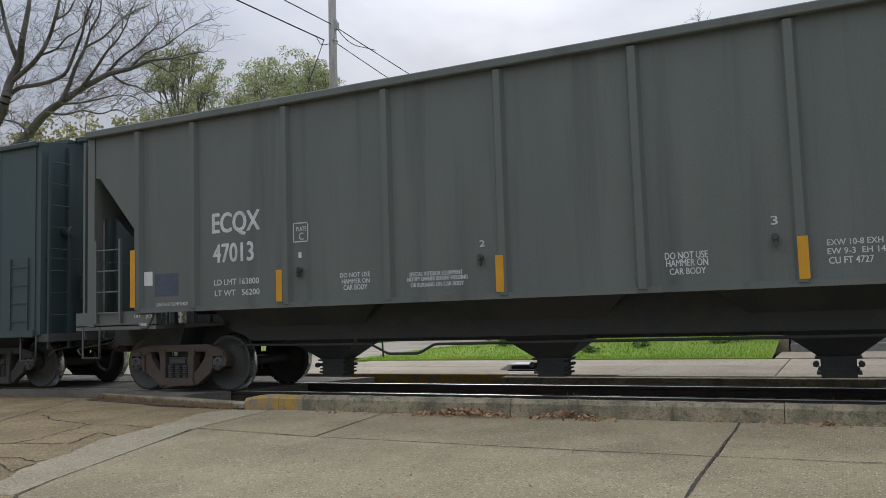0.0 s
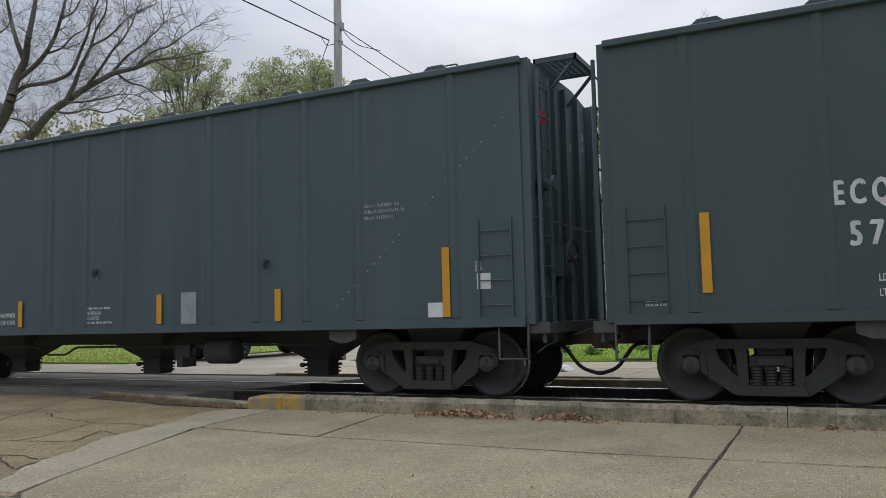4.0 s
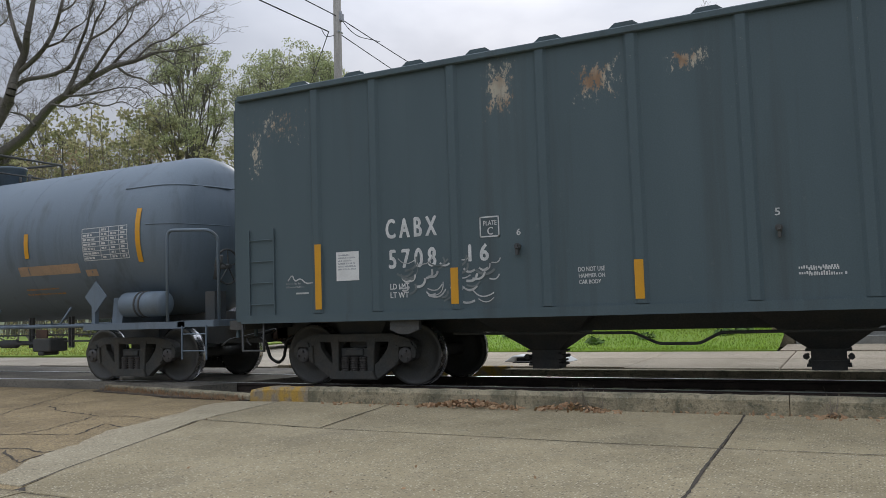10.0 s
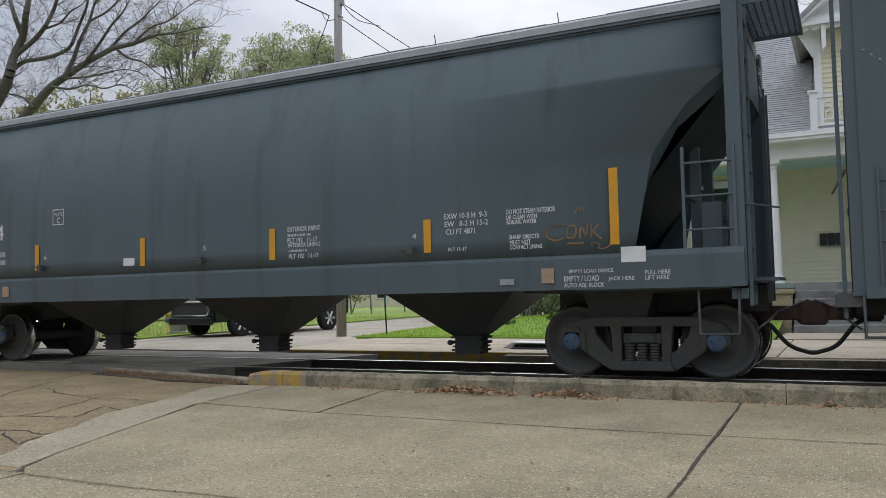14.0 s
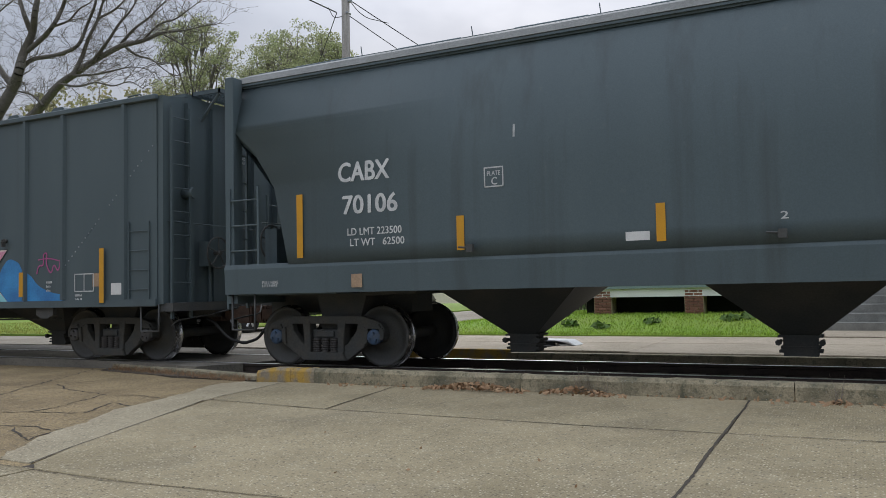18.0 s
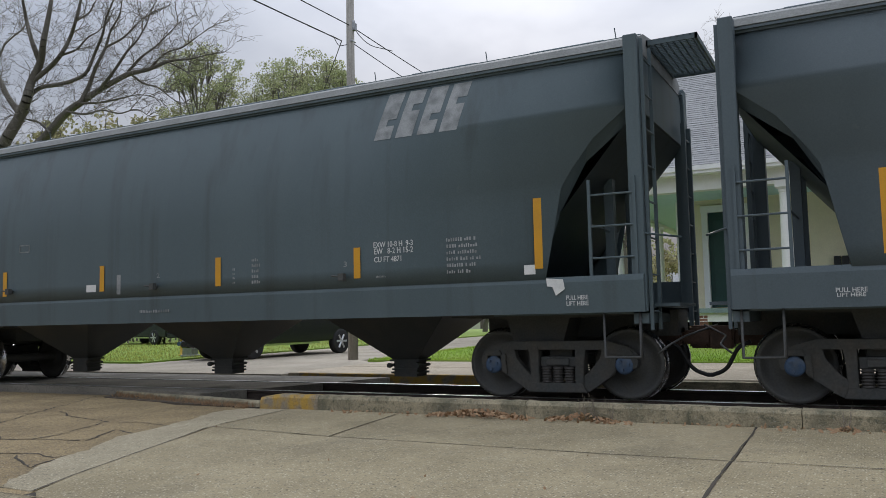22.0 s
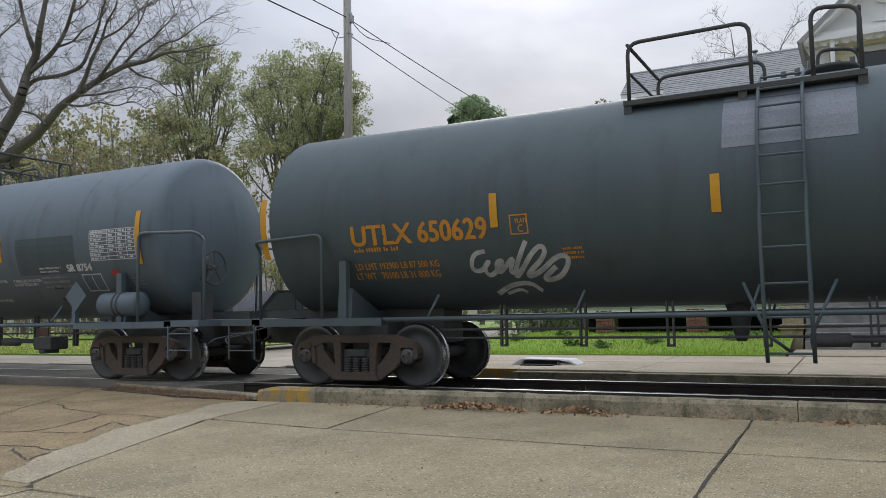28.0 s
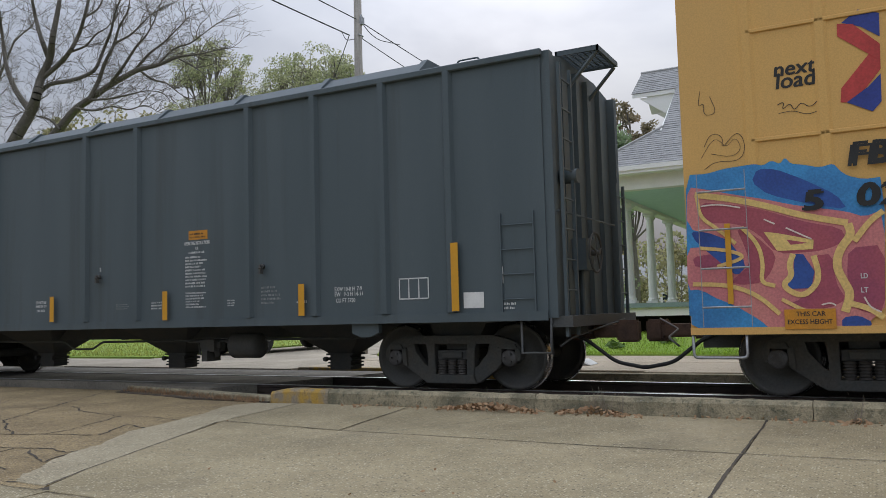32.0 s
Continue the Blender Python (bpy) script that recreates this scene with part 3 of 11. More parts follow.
def tube(bm, p, q, r, n=8, r2=None, caps=True):
    p, q = Vector(p), Vector(q)
    d = (q - p).normalized()
    u = d.orthogonal().normalized()
    w = d.cross(u)
    r2 = r if r2 is None else r2
    A = [bm.verts.new(p + r * (math.cos(a) * u + math.sin(a) * w)) for a in (2 * math.pi * i / n for i in range(n))]
    B = [bm.verts.new(q + r2 * (math.cos(a) * u + math.sin(a) * w)) for a in (2 * math.pi * i / n for i in range(n))]
    for i in range(n):
        f = bm.faces.new((A[i], A[(i + 1) % n], B[(i + 1) % n], B[i]))
        f.smooth = n > 6
    if caps:
        bm.faces.new(A[::-1])
        bm.faces.new(B)


def pipe(bm, pts, r, n=8):
    """One swept tube through all points."""
    P = [Vector(p) for p in pts]
    P = [P[0]] + [q for p, q in zip(P, P[1:]) if (q - p).length > 1e-5]
    rings, u = [], None
    for i, p in enumerate(P):
        d = (P[min(i + 1, len(P) - 1)] - P[max(i - 1, 0)]).normalized()
        u = d.orthogonal().normalized() if u is None else (u - d * u.dot(d)).normalized()
        w = d.cross(u)
        k = 1.0
        if 0 < i < len(P) - 1:
            c = (P[i] - P[i - 1]).normalized().dot(d)
            k = 1 / max(c, 0.6)
        rings.append([bm.verts.new(p + r * k * (math.cos(a) * u + math.sin(a) * w)) for a in (2 * math.pi * j / n for j in range(n))])
    for A, C in zip(rings, rings[1:]):
        for j in range(n):
            f = bm.faces.new((A[j], A[(j + 1) % n], C[(j + 1) % n], C[j]))
            f.smooth = True
    bm.faces.new(rings[0][::-1])
    bm.faces.new(rings[-1])


def bend(pts, rad, seg=4):
    """Rounds the corners of a polyline."""
    pts = [Vector(p) for p in pts]
    out = [pts[0]]
    for a, b, c in zip(pts, pts[1:], pts[2:]):
        k = min(rad, (b - a).length / 2.1, (c - b).length / 2.1)
        p, q = b + (a - b).normalized() * k, b + (c - b).normalized() * k
        for i in range(seg + 1):
            t = i / seg
            out.append((1 - t) ** 2 * p + 2 * t * (1 - t) * b + t * t * q)
    return out + [pts[-1]]


def lathe(bm, prof, axis, centre=(0, 0, 0), n=24, smooth=True, caps=True):
    """Turns (along, radius) pairs round an axis through centre."""
    rings = []
    for a, r in prof:
        ring = []
        for i in range(n):
            c, s = r * math.cos(2 * math.pi * i / n), r * math.sin(2 * math.pi * i / n)
            p = (a, c, s) if axis == "x" else (c, a, s) if axis == "y" else (c, s, a)
            ring.append(bm.verts.new((p[0] + centre[0], p[1] + centre[1], p[2] + centre[2])))
        rings.append(ring)
    fs = []
    for A, B in zip(rings, rings[1:]):
        for i in range(n):
            f = bm.faces.new((A[i], A[(i + 1) % n], B[(i + 1) % n], B[i]))
            f.smooth = smooth
            fs.append(f)
    if caps:
        fs.append(bm.faces.new(rings[0][::-1]))
        fs.append(bm.faces.new(rings[-1]))
    bmesh.ops.recalc_face_normals(bm, faces=fs)


def mesh_of(name, bm, material):
    me = bpy.data.meshes.new(name)
    bm.to_mesh(me)
    bm.free()
    me.materials.append(material)
    return me


def part(name, bm, material, parent=None, label="", at=None):
    """Links a bmesh, or a mesh that is shared, as one object under a thing or part."""
    me = mesh_of(name, bm, material) if isinstance(bm, bmesh.types.BMesh) else bm
    ob = new(name, me)
    if parent is not None:
        ob.parent = parent
    if at is not None:
        ob.matrix_basis = at
    if label:
        tagged(ob, label)
    return ob


def thing(name, label, category, m=None, group="", kind=""):
    ob = new(name)
    ob.empty_display_size = 0.3
    if m is not None:
        ob.matrix_basis = m
    return tagged(ob, label, category, group, kind)


def single(name, bm, material, label, category="", kind="", group="", m=None):
    ob = part(name, bm, material)
    if m is not None:
        ob.matrix_basis = m
    return tagged(ob, label, category, group, kind)


def B():
    return bmesh.new()


SHARED = {}


def shared(key, make, material):
    k = (key, material.name)
    if k not in SHARED:
        SHARED[k] = mesh_of(key, make(), material)
    return SHARED[k]


# ---- ground, track and pavements ----
KERB_Y, PAVE_Z, FAR_Z = 9.2, 0.0, 0.16


def slab(name, pts, z0, z1, material, parent=None, bevel=0.006):
    bm = B()
    prism(bm, pts, "z", z0, z1)
    if bevel:
        bmesh.ops.bevel(bm, geom=[e for e in bm.edges if all(v.co.z > z1 - 1e-4 for v in e.verts)], offset=bevel, segments=1, affect="EDGES")
    return part(name, bm, M[material], parent)


def lawn_z(x, y):
    """Height of the lawn before the house: a soft rise, less towards the street."""
    t = min(max((y - 17.48) / 3.4, 0.0), 1.0)
    u = min(max((x + 11.5) / 3.5, 0.0), 1.0)
    return FAR_Z + 0.03 + 0.32 * t * t * (3 - 2 * t) * u


def make_ground():
    bm = B()
    xs = [-2500, -600, -160, -60, -30, 30, 60, 160, 600, 2500]
    ys = [-2500, -600, -160, -40, -12, 14, 40, 90, 200, 600, 2500]
    V = [[bm.verts.new((x, y, -0.30)) for y in ys] for x in xs]
    for i in range(len(xs) - 1):
        for j in range(len(ys) - 1):
            bm.faces.new((V[i][j], V[i + 1][j], V[i + 1][j + 1], V[i][j + 1]))
    single("ground", bm, M["land"], "flat grassy ground reaching the horizon", kind="structure")
    # concrete pavement in front of the kerb
    pv = thing("pavement", "weathered grey concrete pavement slabs beside the kerb", "pavement", kind="structure")
    g = 0.006
    # first row, against the kerb
    joints = ((-6.93, -7.17), (-5.09, -5.42), (-1.02, -1.07), (3.1, 3.05), (7.3, 7.25), (11.5, 11.45), (15.7, 15.7))
    for i, ((a, at), (b, bt)) in enumerate(zip(joints, joints[1:])):
        w0, w1 = g, g
        foot = (7.34, 7.17) if i == 0 else (7.17, 7.08) if i == 1 else (7.10, 7.25)
        slab("slab", [(a + w0, foot[0] + g), (b - w1, foot[1] + g), (bt - w1, KERB_Y), (at + w0, KERB_Y)], -0.3, PAVE_Z, "concrete", pv)
    # second row, its left side slanting along the flared strip
    slab("slab", [(-6.88, 7.33), (-6.45, 6.16), (-5.85, 4.63), (-5.58, 4.10), (-5.4, 3.97), (-4.26, 3.95), (-3.15, 4.0), (-1.0, 4.0), (-1.017, 6.5), (-1.038, 7.07), (-5.09, 7.155)], -0.3, PAVE_Z, "concrete", pv)
    for a, b in ((-0.988, 3.1), (3.12, 7.3), (7.32, 11.5), (11.52, 15.7)):
        slab("slab", [(a, 4.0), (b, 4.0), (b, 7.13), (a - 0.035, 7.08)], -0.3, PAVE_Z, "concrete", pv)
    # third row, before the camera
    for a, b in ((-9.5, -5.42), (-5.40, -1.0), (-0.988, 3.1), (3.12, 7.3), (7.32, 15.7)):
        slab("slab", [(a, -4.0), (b, -4.0), (b, 3.988), (-3.15 if a == -5.40 else b, 3.988), (-4.3 if a == -5.40 else a, 3.938), (a, 3.955)], -0.3, PAVE_Z - 0.003, "concrete", pv, 0.01)
    # flared strip that meets the asphalt, with a ragged edge
    rnd = random.Random(14)
    edge = [(-6.0, 4.12), (-6.2, 4.3), (-6.33, 4.55), (-6.77, 5.15), (-6.9, 5.62), (-7.38, 6.42), (-7.48, 6.99), (-7.65, 7.56), (-7.74, 7.95), (-7.95, 8.38), (-8.02, 8.8), (-7.86, 9.17)]
    rag = []
    for p, q in zip(edge, edge[1:]):
        for k in range(5):
            t = k / 5
            rag.append((p[0] + (q[0] - p[0]) * t + rnd.uniform(-0.028, 0.028), p[1] + (q[1] - p[1]) * t + rnd.uniform(-0.02, 0.02)))
    slab("slab", [(-7.19, 9.17), (-7.03, 7.76), (-6.95, 7.36), (-6.47, 6.16), (-5.87, 4.63), (-5.62, 4.10)] + rag, -0.3, PAVE_Z - 0.002, "concrete_new", pv)
    # asphalt apron
    ap = single("road_apron", B_poly([(-40, -6), (-5.3, -6), (-5.3, 5.0), (-7.2, 9.1), (-8.0, 9.2), (-9.42, 9.24), (-11.67, 10.12), (-40, 10.2)], -0.3, -0.012), M["asphalt"], "cracked old brown asphalt apron", "road", kind="structure")
    # cracks as dark soil-filled seams, bent
    rnd = random.Random(4)

    def seam(parent, pts, w0, w1, z, wander=0.02, name="crack"):
        P = [Vector(p) for p in pts]
        run = []
        for a, b in zip(P, P[1:]):
            n = max(2, int((b - a).length / 0.07))
            run += [a.lerp(b, i / n) for i in range(n)]
        run.append(P[-1])
        bm = B()
        prev, off = None, 0.0
        for i, c in enumerate(run):
            d = (run[min(i + 1, len(run) - 1)] - run[max(i - 1, 0)]).normalized()
            nrm = Vector((-d.y, d.x))
            off = off * 0.8 + rnd.uniform(-wander, wander)
            c, w = c + nrm * off, rnd.uniform(w0, w1)
            cur = [bm.verts.new((*(c + nrm * w), z)), bm.verts.new((*(c - nrm * w), z))]
            if prev:
                bm.faces.new((prev[0], prev[1], cur[1], cur[0]))
            prev = cur
        part(name, bm, M["crack"], parent)

    for pts in (((-12.9, 7.3), (-11.15, 7.64), (-10.63, 7.72), (-11.21, 8.72), (-12.05, 10.0)), ((-9.86, 7.67), (-8.69, 7.34), (-8.14, 7.4), (-7.6, 7.33)),
                ((-9.9, 5.5), (-8.54, 5.86), (-8.22, 5.97), (-8.23, 6.33), (-8.64, 7.3)), ((-8.6, 5.0), (-7.62, 5.22), (-7.24, 5.32), (-6.86, 5.22), (-6.83, 5.57)),
                ((-7.35, 5.21), (-6.81, 4.86), (-6.57, 4.77), (-6.8, 5.17)), ((-7.51, 6.12), (-7.89, 6.83), (-7.37, 6.61)), ((-10.63, 7.72), (-9.9, 6.6), (-8.54, 5.86)),
                ((-9.86, 7.67), (-10.4, 8.0), (-10.2, 8.6)), ((-8.2, 5.97), (-7.6, 6.1)), ((-7.62, 5.22), (-7.4, 4.7), (-6.6, 4.45)), ((-6.31, 4.5), (-6.0, 4.3), (-5.7, 4.28), (-6.1, 4.1))):
        seam(ap, pts, 0.004, 0.017, -0.008)
    seam(pv, ((-6.3, 4.02), (-5.77, 3.96), (-5.4, 3.93), (-4.77, 3.91), (-4.26, 3.925), (-3.8, 3.95), (-3.2, 3.98), (-1.0, 3.98)), 0.002, 0.005, 0.003, 0.008)
    seam(pv, ((-4.5, 7.3), (-4.05, 8.1), (-3.9, 8.5)), 0.002, 0.005, 0.003)
    for pts, w in ((((-6.9, 7.37), (-5.72, 7.25), (-5.09, 7.16), (-3.58, 7.13), (-2.4, 7.08), (-1.02, 7.08)), 0.010), (((-1.02, 7.09), (3.1, 7.2), (7.3, 7.2)), 0.010), (((-5.6, 4.08), (-5.86, 4.63), (-6.46, 6.16), (-6.92, 7.30)), 0.008),
                   (((-6.99, 7.6), (-7.18, 9.18)), 0.007), (((-0.99, 2.6), (-0.985, 3.9), (-1.0, 4.7), (-0.998, 5.5), (-1.02, 6.4), (-1.03, 7.08)), 0.013), (((-1.03, 7.1), (-1.05, 8.0), (-1.045, 8.6), (-1.07, 9.18)), 0.011), (((-5.09, 7.16), (-5.42, 9.18)), 0.008)):
        seam(pv, pts, w * 0.5, w * 1.25, 0.004, 0.004, "joint")
    # soil under the wide joints
    single("joint_soil", B_poly([(-5.4, -4), (15.6, -4), (15.6, 9.19), (-7.2, 9.19), (-6.9, 7.3), (-5.6, 4.2)], -0.29, -0.010), M["crack"], "dark soil in the slab joints", kind="structure")
    # kerb
    kb = thing("kerb", "old concrete kerb with worn yellow paint at its end", "kerb", kind="structure")
    x = -7.72
    for w, mt in ((0.60, "kerb_yellow"), (0.40, "kerb_yellow")):
        kerb_block(kb, x, x + w - 0.006, mt, first=x < -7.7)
        x += w
    while x < 40:
        w = 3.05
        kerb_block(kb, x, x + w - 0.008, "kerb")
        x += w
    bm = B()
    prism(bm, [(-7.76, 9.24), (-7.74, 9.42), (-11.7, 10.32), (-11.75, 10.16)], "z", -0.3, 0.075)
    rounded(bm, 0.02)
    part("low_kerb", bm, M["kerb"], kb)
    bm = B()
    prism(bm, [(-7.76, 9.20), (-7.76, 9.235), (-11.75, 10.15), (-11.6, 9.78), (-9.5, 9.35)], "z", -0.3, 0.004)
    single("verge", bm, M["soil"], "strip of soil and dry weeds along the low kerb", "verge", kind="structure")
    # track
    single("track_bed", B_poly([(-8.6, 9.36), (60, 9.36), (60, 13.06), (-8.6, 13.06)], -0.3, -0.03), M["ballast"], "dark greasy track bed", "track bed", kind="structure")
    for s in (-1, 1):
        y = YC + s * 0.755
        bm = B()
        half = [(0.07, -0.17), (0.07, -0.155), (0.012, -0.14), (0.012, -0.05), (0.037, -0.04), (0.037, -0.006)]
        prism(bm, [(y + a, RAIL + z) for a, z in half] + [(y - a, RAIL + z) for a, z in half[::-1]], "x", -90, 90)
        r = single("rail", bm, M["rail_side"], "steel rail with a polished head", "rail", group="rails of the track")
        bm = B()
        bx(bm, -90, 90, y - 0.034, y + 0.034, RAIL - 0.008, RAIL)
        rounded(bm, 0.004)
        part("rail_head", bm, M["rail_top"], r, "polished rail head")
    sl = shared("sleeper", lambda: _box_bm(-0.11, 0.11, -1.28, 1.28, -0.12, -0.02), M["timber"])
    for i in range(70):
        ob = part("sleeper", sl, M["timber"], at=pose(-8.3 + 0.52 * i, YC, 0))
        tagged(ob, "dark oiled timber sleeper under the rails", "sleeper", "sleepers of the track")
    # level crossing
    for y0, y1 in ((9.4, YC - 0.80), (YC - 0.66, YC + 0.66), (YC + 0.80, 13.3)):
        pts = [(-60, y0), (-9.4 + 0.35 * (y0 - 9.4), y0), (-9.4 + 0.35 * (y1 - 9.4), y1), (-60, y1)]
        if y0 < 9.5:
            pts = [(-60, 10.0), (-11.9, 10.2), (-9.4, 9.75), (-9.0, y1), (-60, y1)]
        single("level_crossing", B_poly(pts, -0.3, RAIL - 0.006), M["crossing"], "dusty asphalt level crossing beside the rails", "crossing", kind="structure")
    # far side: kerb, pavement, side street and lawns
    fk = thing("far_kerb", "far kerb with faded yellow paint along the track", "kerb", kind="structure")
    slab("kerb_block", [(-10.2, 13.35), (-5.4, 13.35), (-5.4, 13.50), (-10.3, 13.50)], -0.3, FAR_Z + 0.01, "kerb_yellow", fk)
    slab("kerb_block", [(-5.39, 13.1), (40, 13.1), (40, 13.3), (-5.39, 13.3)], -0.3, FAR_Z - 0.02, "kerb", fk)
    fp = thing("far_pavement", "sunlit concrete pavement beyond the track", "pavement", kind="structure")
    x = -10.6
    while x < 38:
        slab("slab", [(x, 13.52 if x < -5.4 else 13.31), (x + 2.38, 13.52 if x < -5.4 else 13.31), (x + 2.38, 15.5), (x, 15.5)], -0.3, FAR_Z, "concrete_far", fp, 0.01)
        slab("slab", [(x, 15.52), (x + 2.38, 15.52), (x + 2.38, 17.45), (x, 17.45)], -0.3, FAR_Z + 0.004, "concrete_far", fp, 0.01)
        x += 2.4
    single("side_street", B_poly([(-17.6, 13.3), (-10.62, 13.3), (-10.62, 17.5), (-11.9, 18.2), (-12.6, 60), (-14, 140), (-22, 140), (-19, 60)], -0.3, FAR_Z - 0.02), M["road"], "pale worn side street beyond the crossing", "road", kind="structure")
    single("cross_street", B_poly([(-60, 13.3), (-17.62, 13.3), (-17.62, 16.2), (-60, 16.2)], -0.3, FAR_Z - 0.03), M["road"], "road along the far side of the track", "road", kind="structure")
    bm = B()        # the lawn rises gently to the house
    rows = []
    for y in (17.48, 17.9, 18.6, 19.3, 20.0, 20.7, 21.3, 23.0, 30.0, 40.0):
        right = -1.35 if y < 21 else -1.0 - (y - 23.0) * 0.3 if y > 23 else -1.0
        left = -11.2 - 0.7 * (y - 17.48) / 22.5
        rows.append([bm.verts.new((left + (right - left) * i / 12, y, lawn_z(left + (right - left) * i / 12, y))) for i in range(13)])
    for a, b in zip(rows, rows[1:]):
        for i in range(12):
            bm.faces.new((a[i], a[i + 1], b[i + 1], b[i]))
    front = [bm.verts.new((v.co.x, v.co.y, -0.3)) for v in rows[0]]
    for i in range(12):
        bm.faces.new((front[i], front[i + 1], rows[0][i + 1], rows[0][i]))
    single("lawn", bm, M["lawn"], "mown green lawn before the house", "lawn", kind="structure")
    single("side_lawn", B_poly([(-60, 16.3), (-17.8, 16.3), (-19.4, 60), (-60, 60)], -0.3, FAR_Z + 0.02), M["lawn"], "green lawn across the side street", "lawn", kind="structure")
    single("back_yard", B_poly([(-11.95, 40.05), (40, 40.05), (40, 120), (-13.2, 120)], -0.3, FAR_Z), M["lawn"], "grass behind the house", "lawn", kind="structure")
    single("front_path", B_poly([(-1.3, 17.48), (12, 17.48), (12, 19.8), (-1.3, 19.8)], -0.3, FAR_Z + 0.025), M["concrete_far"], "concrete path before the house steps", "path", kind="structure")
    single("house_yard", B_poly([(-0.95, 20.5), (40, 20.5), (40, 40), (-5.9, 40), (-0.95, 23.2)], -0.3, FAR_Z + 0.01), M["soil"], "soil under and round the house", kind="structure")


def _box_bm(*a):
    bm = B()
    bx(bm, *a)
    rounded(bm, 0.008)
    return bm


def B_poly(pts, z0, z1):
    bm = B()
    prism(bm, pts, "z", z0, z1)
    return bm


def kerb_block(parent, x0, x1, material, first=False):
    rnd = random.Random(int(x0 * 100))
    bm = B()
    n = max(2, int((x1 - x0) / 0.12))
    prof = [(KERB_Y, -0.3), (KERB_Y + 0.01, 0.15), (KERB_Y + 0.035, 0.195), (KERB_Y + 0.15, 0.20), (KERB_Y + 0.17, 0.17), (KERB_Y + 0.17, -0.3)]
    rows = []
    for i in range(n + 1):
        x = x0 + (x1 - x0) * i / n
        drop = 0.05 * max(0.0, 1 - i / 2) if first else 0.0
        rows.append([bm.verts.new((x, y + (rnd.uniform(-0.006, 0.006) if z > 0 else 0), z + (rnd.uniform(-0.007, 0.005) - drop if z > 0 else 0))) for y, z in prof])
    fs = []
    for a, b in zip(rows, rows[1:]):
        for k in range(len(prof) - 1):
            fs.append(bm.faces.new((a[k], b[k], b[k + 1], a[k + 1])))
    fs += [bm.faces.new(rows[0]), bm.faces.new(rows[-1][::-1])]
    bmesh.ops.recalc_face_normals(bm, faces=fs)
    part("kerb_block", bm, M[material], parent)


make_ground()

# ---- house beyond the lawn ----


def clapboards(bm, x0, x1, y, z0, z1, holes=(), pitch=0.115):
    z = z0
    while z < z1 - 0.02:
        zt = min(z + pitch, z1)
        spans = [(x0, x1)]
        for a, b, lo, hi in holes:
            if zt > lo + 0.01 and z < hi - 0.01:
                cut = []
                for p, q in spans:
                    if b <= p or a >= q:
                        cut.append((p, q))
                    else:
                        if a > p:
                            cut.append((p, a))
                        if b < q:
                            cut.append((b, q))
                spans = cut
        for p, q in spans:
            v = [bm.verts.new(c) for c in ((p, y - 0.022, z), (q, y - 0.022, z), (q, y - 0.004, zt), (p, y - 0.004, zt), (p, y, z), (q, y, z))]
            bm.faces.new((v[0], v[1], v[2], v[3]))
            bm.faces.new((v[0], v[4], v[5], v[1]))
        z = zt


def shingle_plane(bm, corners, course=0.14, thick=0.014, seed=3):
    """Courses of shingles on a sloping four-sided plane: two foot corners, then two top corners."""
    a, b, c, d = [Vector(p) for p in corners]     # foot left, foot right, top right, top left
    n = (b - a).cross(d - a).normalized()
    if n.z < 0:
        n = -n
    rnd = random.Random(seed)
    m = max(2, int(((d - a).length + (c - b).length) / 2 / course))
    for i in range(m):
        t0, t1 = i / m, min((i + 1.25) / m, 1)
        p, q = a.lerp(d, t0), b.lerp(c, t0)
        r, s = b.lerp(c, t1), a.lerp(d, t1)
        k = max(1, int((q - p).length / 0.32))
        off = rnd.random() / k
        xs = [0] + sorted({min(max(j / k + off, 0), 1) for j in range(k)}) + [1]
        for u, w in zip(xs, xs[1:]):
            if w - u < 1e-4:
                continue
            lift = n * (thick + rnd.uniform(-0.004, 0.006))
            v = [bm.verts.new(x) for x in (p.lerp(q, u) + lift, p.lerp(q, w) + lift, s.lerp(r, w) + n * 0.002, s.lerp(r, u) + n * 0.002, p.lerp(q, u), p.lerp(q, w))]
            bm.faces.new(v[:4])
            bm.faces.new((v[0], v[4], v[5], v[1]))


def column_mesh(h):
    bm = B()
    bx(bm, -0.19, 0.19, -0.19, 0.19, 0, 0.09)
    lathe(bm, [(0.09, 0.175), (0.15, 0.18), (0.19, 0.15), (0.22, 0.145), (h * 0.4, 0.142), (h - 0.22, 0.118), (h - 0.19, 0.14), (h - 0.14, 0.14), (h - 0.09, 0.17)], "z", n=20, smooth=False)
    bx(bm, -0.20, 0.20, -0.20, 0.20, h - 0.09, h)
    return bm


